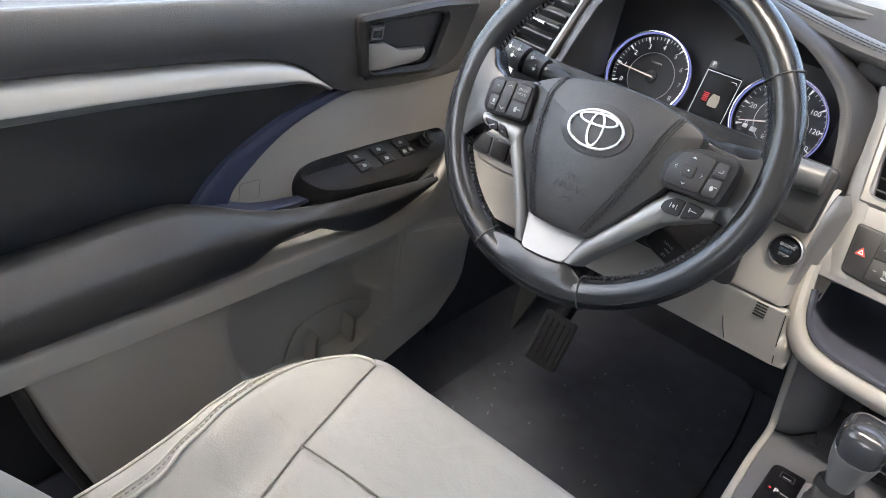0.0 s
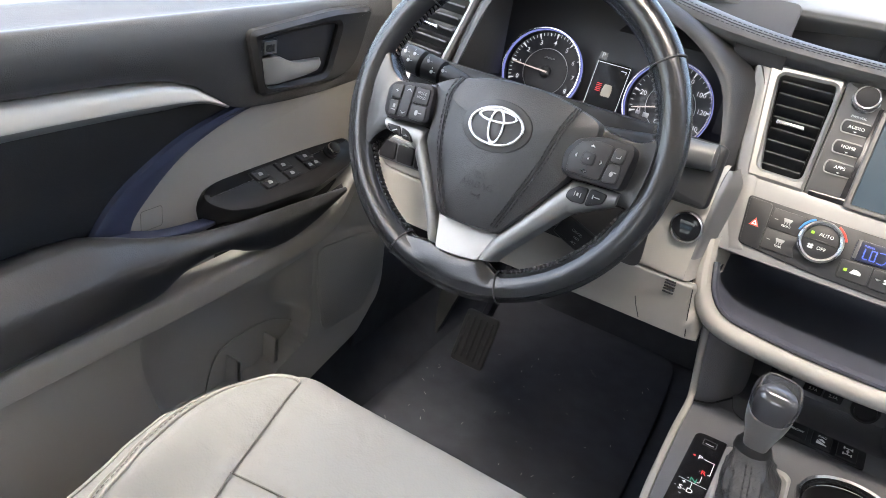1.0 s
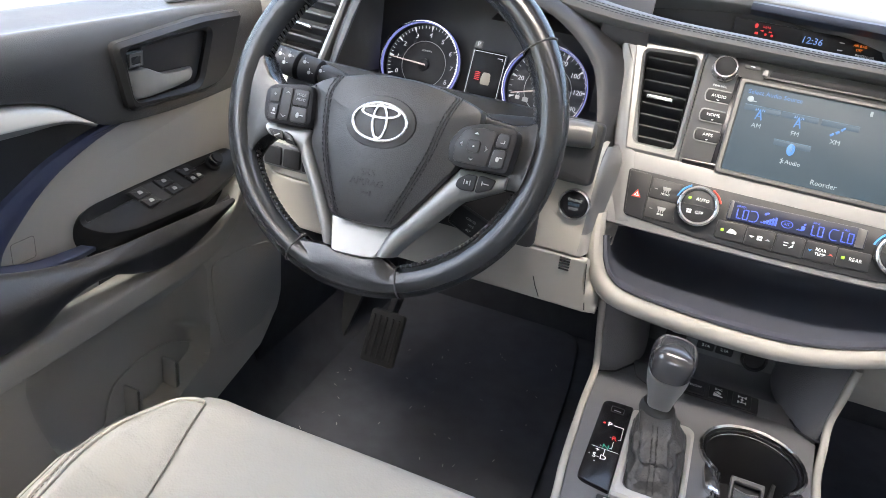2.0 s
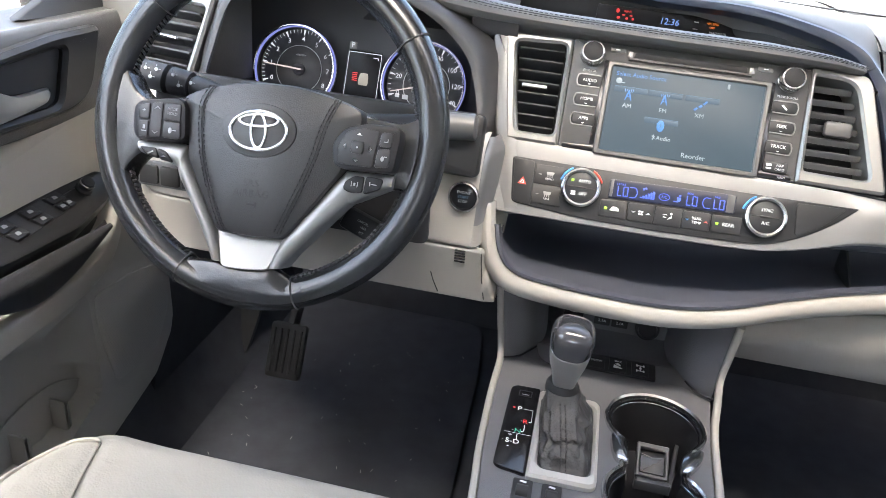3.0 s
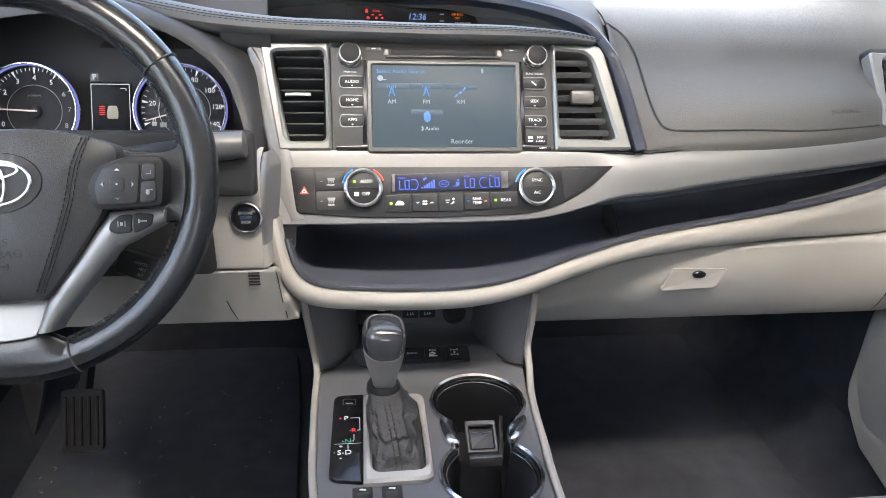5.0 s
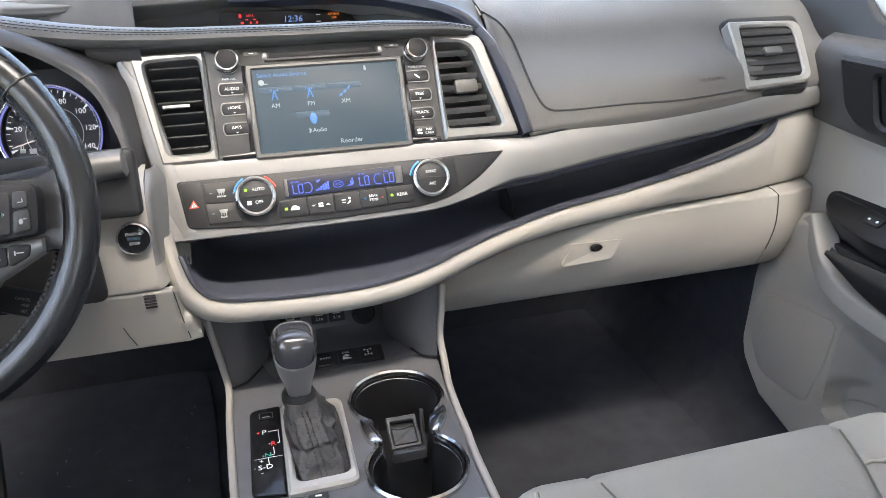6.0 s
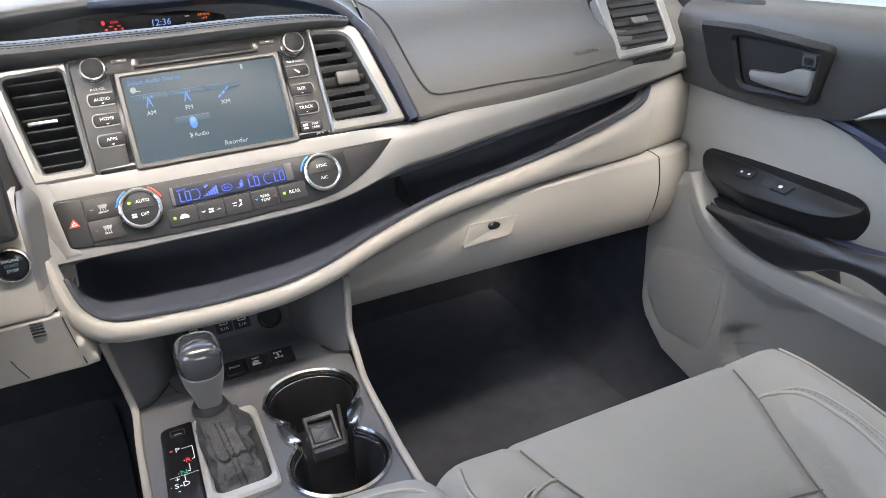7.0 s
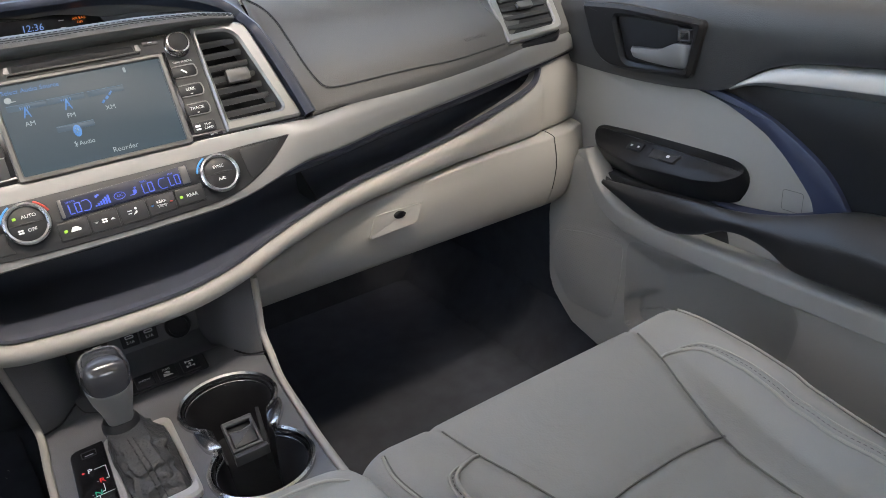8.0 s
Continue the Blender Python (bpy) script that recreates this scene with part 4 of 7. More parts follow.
words("CARD", 0.0040, RF @ at(0.1155, -0.0428, 0.0025), PRINT, b)
bars([rrect(0.006, 0.003, 0.0006, 0.1035, -0.0385), rrect(0.006, 0.002, 0.0006, 0.1035, -0.0425)], RF @ at(0, 0, 0.0024), PRINT, b)

# ---- climate controls ----
clim = thing("climate_panel", (0, -0.05, 0.58), "black climate control panel with two chrome dials and a lit display", "control panel")
o = rpoly([(-0.1835, -0.0735), (0.1, -0.0745), (0.207, -0.0735), (0.177, -0.1), (0.137, -0.1225), (0.1, -0.1312), (-0.01, -0.1346), (-0.098, -0.1337), (-0.1765, -0.1275)], [0.005, 0.02, 0.003, 0.02, 0.02, 0.02, 0.02, 0.02, 0.006])
part("face", plate(o, 0.0028, 0.001, FACE, 0.0), HARD, clim)
C = FACE @ at(0, 0, 0.0028)
part("blank", plate(rpoly([(0.140, -0.0775), (0.193, -0.0762), (0.172, -0.0985), (0.143, -0.1155)], [0.004, 0.003, 0.01, 0.006]), 0.001, 0.0005, C), HARD, clim)
b = part("hazard_button", plate(rpoly([(-0.181, -0.0755), (-0.1565, -0.0765), (-0.1535, -0.1285), (-0.1745, -0.1265)], 0.003), 0.0016, 0.0007, C), HARD, clim, "black hazard button with a red triangle")
tri = [(-0.1672 + 0.0062 * math.sin(radians(120 * k)), -0.1022 + 0.0062 * math.cos(radians(120 * k))) for k in range(3)]
bars([tri], C @ at(0, 0, 0.0016), REDPRINT, b)
part("mark_line", hoop(rpoly([((q[0] + 0.1672) * 0.55 - 0.1672, (q[1] + 0.1022) * 0.55 - 0.1022) for q in tri], 0.0003, 2), rpoly([((q[0] + 0.1672) * 0.3 - 0.1672, (q[1] + 0.1022) * 0.3 - 0.1022) for q in tri], 0.0002, 2), 0.0004, 0.0001, C @ at(0, 0, 0.0018)), PRINT, b)
for w, y, cx in (("FRONT", -0.0905, -0.1362), ("REAR", -0.1138, -0.1362)):
    b = part("button", plate(rpoly([(-0.1545, y + 0.0115), (-0.1195, y + 0.0115), (-0.1225, y), (-0.1175, y - 0.0115), (-0.1535, y - 0.0115)], 0.002), 0.0014, 0.0006, C), HARD, clim)
    words(w, 0.0031, C @ at(cx, y - 0.0045, 0.0015), PRINT, b)
    bars([rpoly([(cx - 0.005, y + 0.004), (cx + 0.005, y + 0.004), (cx + 0.0035, y), (cx - 0.0035, y)], 0.001, 3)] + [rrect(0.001, 0.003, 0.0003, cx + d, y - 0.001) for d in (-0.0025, 0, 0.0025)] + [rrect(0.0035, 0.0008, 0.0003, cx - 0.0115, y)], C @ at(0, 0, 0.0014), DULLPRINT, b)
for s, x, w in ((-1, -0.0990, ("AUTO", "OFF")), (1, 0.1080, ("SYNC", "A/C"))):
    D = C @ at(x, -0.0995)
    d = part("dial", lathe([(0.0235, 0.0), (0.0235, 0.006), (0.0225, 0.0085), (0.0205, 0.0095), (0.0185, 0.0085), (0.0182, 0.004)], D, 48), CHROME, clim, "round dial with a chrome ring and two push buttons")
    part("cap", lathe([(0.0182, 0.003), (0.0182, 0.0068), (0.0172, 0.0076), (0.006, 0.0079)], D, 40), HARD, d)
    part("cap_line", plate(rrect(0.034, 0.0009, 0.0003), 0.001, 0.0003, D @ at(0, 0, 0.0074)), DARK, d)
    part("cap_bar", plate(rrect(0.013, 0.0022, 0.0009), 0.0014, 0.0005, D @ at(0, 0, 0.0078)), HARD, d)
    words(w[0], 0.0052, D @ at(0.0035 if s < 0 else 0, 0.0075, 0.0081), PRINT, d)
    words(w[1], 0.0052, D @ at(0.003 if s < 0 else 0, -0.0072, 0.0081), PRINT, d)
    if s < 0:
        bars([rrect(0.0034, 0.0030, 0.0008, -0.0105, 0.0075)], D @ at(0, 0, 0.0079), LEDGREEN, d, "lamp")
        bars([oval(0.0016, 0.0012, -0.0080 + 0.0018 * math.cos(q), -0.0072 + 0.0018 * math.sin(q), 8) for q in (0.8, 2.36, 3.93, 5.5)], D @ at(0, 0, 0.0079), PRINT, d)
    arc = lambda a0, a1: [D @ Vector((0.0252 * math.cos(radians(q)), 0.0252 * math.sin(radians(q)), 0.0006)) for q in np.linspace(a0, a1, 10)]
    part("cool_mark", sweep(arc(118, 165), circle(0.0011, 6), FACE.to_3x3() @ Vector((0, 0, 1))), BLUEPRINT, clim)
    if s < 0:
        part("warm_mark", sweep(arc(22, 62), circle(0.0011, 6), FACE.to_3x3() @ Vector((0, 0, 1))), REDPRINT, clim)
lcd = part("display", plate(rpoly([(-0.0665, -0.1045), (0.075, -0.1010), (0.075, -0.0795), (-0.0665, -0.083)], 0.002), 0.0016, 0.0004, C), LCDBACK, clim, "dark blue lit climate display reading LO")
part("display_end", plate(rrect(0.0085, 0.0205, 0.0008, 0.0695, -0.0905), 0.0004, 0.0001, C @ at(0, 0, 0.0016)), GUN, lcd)
part("display_end", plate(rrect(0.0035, 0.0205, 0.0008, -0.0640, -0.0932), 0.0004, 0.0001, C @ at(0, 0, 0.0016)), GUN, lcd)
Q = C @ at(0, 0, 0.0017) @ pose(0, 0, 0, 0, 0, 1.2)


def digits(x, y):
    """The letters L and O in seven strokes each, beside their curved bracket."""
    o = []
    o += [rrect(0.0011, 0.0105, 0.0003, x - 0.005, y), rrect(0.0045, 0.0011, 0.0003, x - 0.0028, y - 0.0052)]
    o += [rrect(0.0011, 0.0105, 0.0003, x + 0.0014, y), rrect(0.0011, 0.0105, 0.0003, x + 0.0062, y), rrect(0.005, 0.0011, 0.0003, x + 0.0038, y + 0.0052), rrect(0.005, 0.0011, 0.0003, x + 0.0038, y - 0.0052)]
    return o


marks = digits(-0.0535, -0.0945) + digits(0.0245, -0.0945) + digits(0.0545, -0.0945)
marks += [rrect(0.0022, 0.0014 + 0.0016 * k, 0.0003, -0.0318 + k * 0.0028, -0.0985 + 0.0008 * k) for k in range(6)]
bars(marks, Q, LCDBLUE, lcd, "lit_segments")
for x0, s in ((-0.041, 1), (0.0415, -1)):
    part("bracket", sweep([Q @ Vector((x0 + s * a, -0.0945 + b, 0.0003)) for a, b in spl([(-0.004, 0.0055), (0.002, 0.0055), (0.0045, 0.0), (0.002, -0.0055), (-0.004, -0.0055)], 5)], circle(0.0005, 5), FACE.to_3x3() @ Vector((0, 0, 1))), LCDBLUE, lcd)
part("bracket", hoop(oval(0.0062, 0.0042, -0.006, -0.0945, 24), oval(0.0055, 0.0035, -0.006, -0.0945, 24), 0.0003, 0.0001, Q), LCDBLUE, lcd)
words("A/C", 0.0042, Q @ at(-0.006, -0.0945, 0.0002), LCDBLUE, lcd)
for w, x in (("DRIVER", -0.0555), ("REAR", 0.0225), ("PASS", 0.0525)):
    words(w, 0.0030, Q @ at(x, -0.0865, 0.0002), LCDBLUE, lcd)
bars([oval(0.0013, 0.0013, 0.0115, -0.0905, 10), rpoly([(0.0085, -0.0925), (0.0125, -0.0925), (0.0125, -0.0965), (0.0085, -0.0985)], 0.0006, 2), rrect(0.004, 0.001, 0.0003, 0.0065, -0.0975), oval(0.0016, 0.0012, -0.0275, -0.0875, 8), oval(0.0012, 0.0016, -0.0295, -0.0885, 8)], Q, LCDBLUE, lcd, "lit_segments")
xs = (-0.0745, -0.0425, -0.0115, 0.0195, 0.0515, 0.0855)
for k in range(5):
    a, b2 = xs[k], xs[k + 1]
    b = part("button", plate(rpoly([(a + 0.0008, -0.1275 + 0.0012 * max(0, k - 2)), (b2 - 0.0008, -0.1275 + 0.0018 * max(0, k - 2)), (b2 - 0.0008, -0.1065 + 0.0006 * k), (a + 0.0008, -0.1075 + 0.0006 * k)], 0.0022), 0.0016, 0.0007, C), HARD, clim, "small black push button with a white symbol")
    cx, cy = (a + b2) / 2, -0.1175 + 0.0007 * k
    T = C @ at(0, 0, 0.0016)
    if k == 0:
        bars([rrect(0.0034, 0.0032, 0.0009, cx - 0.0085, cy)], T, LEDGREEN, b, "lamp")
        bars([rpoly([(cx - 0.004, cy - 0.002), (cx + 0.007, cy - 0.002), (cx + 0.007, cy + 0.0006), (cx + 0.003, cy + 0.003), (cx - 0.001, cy + 0.003)], 0.0008, 2)], T, PRINT, b)
    elif k == 1:
        bars([oval(0.0017, 0.0012, cx + 0.002 * math.cos(q), cy + 0.002 * math.sin(q), 8) for q in (0.8, 2.36, 3.93, 5.5)] + [rpoly([(cx + s * 0.0085 - 0.003, cy - s * 0.001), (cx + s * 0.0085, cy + s * 0.0014), (cx + s * 0.0085 + 0.003, cy - s * 0.001), (cx + s * 0.0085, cy + s * 0.0004)], 0.0002, 1) for s in (-1, 1)], T, PRINT, b)
    elif k == 2:
        bars([oval(0.0015, 0.0015, cx + 0.003, cy + 0.0035, 10), rpoly([(cx - 0.001, cy - 0.0035), (cx + 0.004, cy - 0.0015), (cx + 0.004, cy + 0.0018), (cx + 0.001, cy - 0.001)], 0.0006, 2), rrect(0.005, 0.001, 0.0003, cx - 0.004, cy + 0.002), rrect(0.004, 0.001, 0.0003, cx - 0.004, cy - 0.001)], T, PRINT, b)
    elif k == 3:
        words("REAR", 0.0046, T @ at(cx, cy + 0.0024, 0.0001), PRINT, b)
        words("TEMP", 0.0046, T @ at(cx, cy - 0.0024, 0.0001), PRINT, b)
        for s, mm in ((-1, BLUEPRINT), (1, REDPRINT)):
            bars([rpoly([(cx + s * 0.0105 - 0.0026, cy - s * 0.001), (cx + s * 0.0105, cy + s * 0.0014), (cx + s * 0.0105 + 0.0026, cy - s * 0.001), (cx + s * 0.0105, cy + s * 0.0002)], 0.0002, 1)], T, mm, b)
    else:
        bars([rrect(0.0034, 0.0032, 0.0009, cx - 0.0105, cy)], T, LEDGREEN, b, "lamp")
        words("REAR", 0.0056, T @ at(cx + 0.002, cy, 0.0001), PRINT, b)

# ---- instrument cluster ----
cl = thing("instrument_cluster", (-0.42, 0.06, 0.62), "black instrument cluster with two lit round gauges", "instrument cluster")
t20 = radians(20)
CP = plane((-0.43, 0.07, 0.69), (1, 0, 0), (0, math.sin(t20), math.cos(t20)))
rim0 = [(-0.575, -0.12, 0.60), (-0.574, -0.05, 0.66), (-0.568, -0.032, 0.70), (-0.553, -0.008, 0.762), (-0.52, 0.0, 0.784), (-0.415, 0.006, 0.799), (-0.33, 0.002, 0.787), (-0.262, -0.008, 0.745), (-0.236, -0.03, 0.695), (-0.228, -0.055, 0.65), (-0.226, -0.1, 0.60)]
far0 = [(-0.645, 0.08, 0.56), (-0.642, 0.10, 0.64), (-0.640, 0.125, 0.69), (-0.630, 0.15, 0.765), (-0.585, 0.159, 0.785), (-0.45, 0.165, 0.798), (-0.345, 0.163, 0.785), (-0.262, 0.15, 0.745), (-0.232, 0.126, 0.69), (-0.230, 0.10, 0.64), (-0.230, 0.08, 0.56)]
flare = [(-0.588, -0.118, 0.60), (-0.588, -0.03, 0.665), (-0.583, -0.012, 0.71), (-0.568, 0.012, 0.776), (-0.527, 0.02, 0.803), (-0.415, 0.028, 0.819), (-0.316, 0.018, 0.796), (-0.245, 0.006, 0.754), (-0.22, -0.012, 0.70), (-0.2175, -0.04, 0.65), (-0.2175, -0.09, 0.60)]
far1 = [(-0.62, -0.06, 0.60), (-0.62, 0.02, 0.665), (-0.615, 0.03, 0.71), (-0.60, 0.055, 0.785), (-0.54, 0.10, 0.812), (-0.41, 0.06, 0.812), (-0.302, 0.05, 0.786), (-0.225, 0.03, 0.748), (-0.207, 0.02, 0.70), (-0.205, 0.01, 0.65), (-0.205, -0.06, 0.60)]
part("hood", sheet([far1, flare, [tuple((np.array(a) * 0.5 + np.array(b) * 0.5) + np.array((0, -0.006, 0))) for a, b in zip(flare, rim0)], rim0], 5, 5), HOOD, cl, "charcoal hood over the gauges")
part("hood_lining", sheet([rim0, [tuple(np.array(a) * 0.5 + np.array(b) * 0.5) for a, b in zip(rim0, far0)], far0], 5, 4), CLUSTER, cl, "charcoal lining inside the hood")
part("back_panel", plate(rrect(0.44, 0.30, 0.01, -0.005, 0.0), 0.004, 0.001, CP, -0.032), CLUSTER, cl)


def gauge(x, v, r, labels, a0, a1, minor, needle, label):
    """A round gauge: lit rim, black face, ticks, numbers and a needle."""
    G = CP @ at(x + 0.43, v)
    g = part("gauge", hoop(oval(r, r, n=64), oval(r * 0.945, r * 0.945, n=64), 0.008, 0.002, G, -0.004), DIALBLUE, cl, label)
    part("rim", hoop(oval(r * 0.985, r * 0.985, n=64), oval(r * 0.955, r * 0.955, n=64), 0.0095, 0.0015, G, -0.004), CHROME, g)
    part("well", rings(bmesh.new(), [[put(G, q, h) for q in oval(r * k, r * k, n=64)] for k, h in ((0.955, 0.002), (0.945, -0.004), (0.94, -0.010), (0.935, -0.014))], False, False), DARK, g, "black funnel sunk behind the lit ring")
    G = G @ at(0.003, 0, -0.010)
    part("face", plate(oval(r * 0.93, r * 0.93, n=48), 0.002, 0.0005, G, -0.003), DARK, g)
    n = len(labels)
    tk = bmesh.new()
    for i in range((n - 1) * minor + 1):
        ang = a0 + (a1 - a0) * i / ((n - 1) * minor)
        big = i % minor == 0
        w, h = (0.0016, 0.0075) if big else (0.0009, 0.004)
        if big:
            o = rpoly([(-h / 2, -w * 0.25), (h / 2, -w), (h / 2, w), (-h / 2, w * 0.25)], 0.0003, 1)
        else:
            o = rrect(h, w, 0.0002, k=1)
        plate(o, 0.0004, 0.0001, G @ pose(0, 0, 0, 0, 0, ang) @ at(r * 0.92 - h / 2, 0, 0.0), bm=tk)
    part("tick_scale", tk, DIALWHITE, g)
    for i, s in enumerate(labels):
        if s:
            ang = radians(a0 + (a1 - a0) * i / (n - 1))
            words(s, 0.0088, G @ at(r * 0.70 * math.cos(ang), r * 0.70 * math.sin(ang), 0.0), DIALWHITE, g, "number")
    part("inner_line", hoop(oval(r * 0.56, r * 0.56, n=40), oval(r * 0.545, r * 0.545, n=40), 0.0004, 0.0001, G), DULLPRINT, g)
    N = G @ pose(0, 0, 0.004, 0, 0, needle)
    part("needle", plate(rpoly([(-0.004, -0.0012), (r * 0.86, -0.0005), (r * 0.86, 0.0005), (-0.004, 0.0012)], 0.0004, 2), 0.001, 0.0004, N), NEEDLE, g, "lit pointer")
    part("hub", lathe([(0.0085, 0.0), (0.008, 0.003), (0.005, 0.0045)], G), DARK, g)
    return G, g


G, g = gauge(-0.498, -0.014, 0.0575, list("012345678"), 203, -26, 5, 177, "round rev counter from 0 to 8")
words("x1000RPM", 0.0034, G @ at(0, 0.019), DULLPRINT, g)
G, g = gauge(-0.321, -0.012, 0.0565, ["0", "20", "40", "60", "80", "100", "120", "140"], 200, -26, 4, 196, "round speedometer in miles from 0 to 140")
words("E", 0.007, G @ at(-0.012, -0.022), DIALWHITE, g)
part("fuel_needle", plate(rpoly([(0.026, -0.03), (-0.008, -0.018), (-0.0085, -0.0192), (0.0255, -0.0315)], 0.0002, 1), 0.001, 0.0003, G @ at(0, 0, 0.001)), NEEDLE, g)
bars([rrect(0.006, 0.006, 0.001, 0.0, -0.006)], G, LEDAMBER, g, "warning_lamp")
bars([rrect(0.006, 0.005, 0.001, -0.037, -0.017), rrect(0.008, 0.006, 0.001, -0.026, -0.018)], G, DULLPRINT, g, "mark")
# trip display between the gauges
mid = part("trip_display", plate(rrect(0.046, 0.074, 0.002, 0.027, -0.016), 0.003, 0.001, CP, -0.004), DISPLAY, cl, "small black display with a car symbol")
part("outline", hoop(rrect(0.0455, 0.069, 0.001, 0.027, -0.016), rrect(0.0438, 0.0673, 0.001, 0.027, -0.016), 0.0003, 0.0001, CP), DIALWHITE, mid)
words("P", 0.0095, CP @ at(0.009, 0.0265, 0.0002), DIALWHITE, cl)
part("gear_mark", plate(rrect(0.010, 0.009, 0.001, 0.009, 0.0262), 0.0003, 0.0001, CP, -0.0003), GUN, cl)
bars([rpoly([(0.024, -0.008), (0.034, -0.008), (0.0355, -0.016), (0.035, -0.024), (0.0225, -0.024), (0.022, -0.016)], 0.002, 4)], CP, glow("display_cream", (0.55, 0.5, 0.42), 0.45), mid, "car_symbol")
bars([rrect(0.007, 0.0011, 0.0004, 0.0165, -0.009 - 0.0024 * k) for k in range(5)], CP, LEDRED, mid, "open_door_mark")
bars([rrect(0.007, 0.001, 0.0003, 0.042, 0.013), rrect(0.001, 0.003, 0.0003, 0.0455, 0.0115)], CP, DIALWHITE, mid)
words("60165", 0.0075, CP @ at(0.027, -0.0575, 0.0002), DIALWHITE, cl)
words("miles", 0.0042, CP @ at(0.044, -0.0585, 0.0002), DIALWHITE, cl)

# ---- steering column and stalks ----
t22 = radians(22)
MW = plane((-0.424, -0.192, 0.676), (1, 0, 0), (0, math.sin(t22), math.cos(t22)))
colm = thing("steering_column", (-0.42, -0.1, 0.5), "black steering column shroud with stalks", "steering column")
part("shroud", sheet([[MW @ Vector((x * k, (y * k) - 0.012 - dz, z)) for x, y in [(0.062 * math.cos(q), 0.058 * math.sin(q)) for q in np.linspace(0, 2 * math.pi, 13)]] for z, k, dz in ((-0.025, 0.5, 0), (-0.03, 0.9, 0), (-0.06, 1.05, 0), (-0.12, 1.05, 0.005), (-0.20, 1.0, 0.01))], 3, 3), HARD, colm)
part("tilt_slot", plate(rpoly([(-0.10, 0.0), (0.16, 0.0), (0.163, -0.082), (-0.12, -0.082)], 0.012), 0.004, 0.002, plane((-0.424, -0.1085, 0.62), (1, 0, 0), (0, 0.05, 1))), DARK, colm, "dark opening round the column")
part("cluster_foot", plate(rpoly([(-0.18, -0.05), (0.21, -0.05), (0.21, 0.02), (-0.18, 0.02)], 0.008), 0.02, 0.006, plane((-0.424, -0.08, 0.67), (1, 0, 0), (0, 0.3, 1))), HARD, colm)


def rod(p, q, r0, r1, m, seg=16, bm=None):
    a, b = m @ Vector(p), m @ Vector(q)
    return sweep([a, a.lerp(b, 0.06), a.lerp(b, 0.5), a.lerp(b, 0.94), b], circle(1.0, seg), (0.1, 0.3, 1), scale=[r0 * 0.8, r0, (r0 + r1) / 2, r1, r1 * 0.75], bm=bm)


st = part("light_stalk", rod((-0.05, 0.025, -0.075), (-0.125, 0.037, -0.07), 0.009, 0.013, MW), HARD, colm, "black light stalk with white symbols")
part("collar", rod((-0.124, 0.037, -0.07), (-0.150, 0.0395, -0.069), 0.0145, 0.0155, MW), HARD, st)
part("end", rod((-0.152, 0.0395, -0.069), (-0.192, 0.044, -0.067), 0.0165, 0.0155, MW), HARD, st)
for k, (u, v) in enumerate(((-0.118, 0.038), (-0.132, 0.033), (-0.140, 0.044), (-0.165, 0.038), (-0.172, 0.047), (-0.159, 0.047))):
    bars([oval(0.0022, 0.0022, 0, 0, 10), rrect(0.0025, 0.0008, 0.0003, 0.0042, 0), rrect(0.0008, 0.0025, 0.0003, 0, 0.0042)], MW @ at(u, v, -0.0535 if k < 3 else -0.0505), DULLPRINT, st)
st = part("wiper_stalk", rod((0.05, 0.025, -0.085), (0.165, 0.036, -0.082), 0.008, 0.012, MW), HARD, colm, "wiper stalk with a grey end")
part("end", rod((0.163, 0.036, -0.082), (0.203, 0.039, -0.081), 0.0155, 0.014, MW), GUN, st, "grey plastic end")
st = part("cruise_stalk", rod((0.03, -0.05, -0.07), (0.075, -0.078, -0.068), 0.007, 0.010, MW), HARD, colm, "short black cruise stalk")
part("end", plate(rpoly([(-0.026, -0.012), (0.024, -0.014), (0.026, 0.012), (-0.024, 0.013)], 0.005), 0.018, 0.004, MW @ at(0.098, -0.087, -0.082, -18)), HARD, st)
part("grip_edge", plate(rrect(0.008, 0.024, 0.002), 0.019, 0.002, MW @ at(0.1205, -0.094, -0.083, -18)), BRIGHT, st)
words("CANCEL", 0.0036, MW @ at(0.098, -0.083, -0.0635, -18), DULLPRINT, st)
words("+RES", 0.0036, MW @ at(0.099, -0.089, -0.0635, -18), DULLPRINT, st)
words("-SET", 0.0036, MW @ at(0.097, -0.0945, -0.0635, -18), DULLPRINT, st)

# ---- steering wheel ----
wheel = thing("steering_wheel", (-0.424, -0.2, 0.52), "black leather steering wheel with silver spokes", "steering wheel")
Wn = MW.to_3x3() @ Vector((0, 0, 1))
R = 0.1715


def rim_at(ang, out=0.0, w=0.0):
    return MW @ Vector(((R + out) * math.cos(ang), (R + out) * math.sin(ang), w))


steps = 144
prof = []
for i in range(18):
    q = 2 * math.pi * i / 18
    prof.append((0.0165 * math.cos(q), 0.0175 * math.sin(q)))
path = [rim_at(2 * math.pi * i / steps) for i in range(steps)]
wide = [1.0 + 0.05 * max(0, math.cos(2 * (2 * math.pi * i / steps) - 2.6)) - 0.03 * max(0, math.cos(2 * math.pi * i / steps + math.pi / 2)) for i in range(steps)]
part("rim", sweep(path, prof, Wn, True, wide), RIM, wheel, "worn black leather rim")
for ang in (36.8, 140.5, -70.5, -113):
    q = radians(ang)
    ring = [rim_at(q, 0.0172 * 1.02 * math.cos(f), 0.0178 * 1.02 * math.sin(f)) for f in np.linspace(0, 2 * math.pi, 25)[:-1]]
    part("rim_seam", sweep(ring, circle(0.0009, 6), MW.to_3x3() @ Vector((-math.sin(q), math.cos(q), 0)), True), THREAD, wheel)
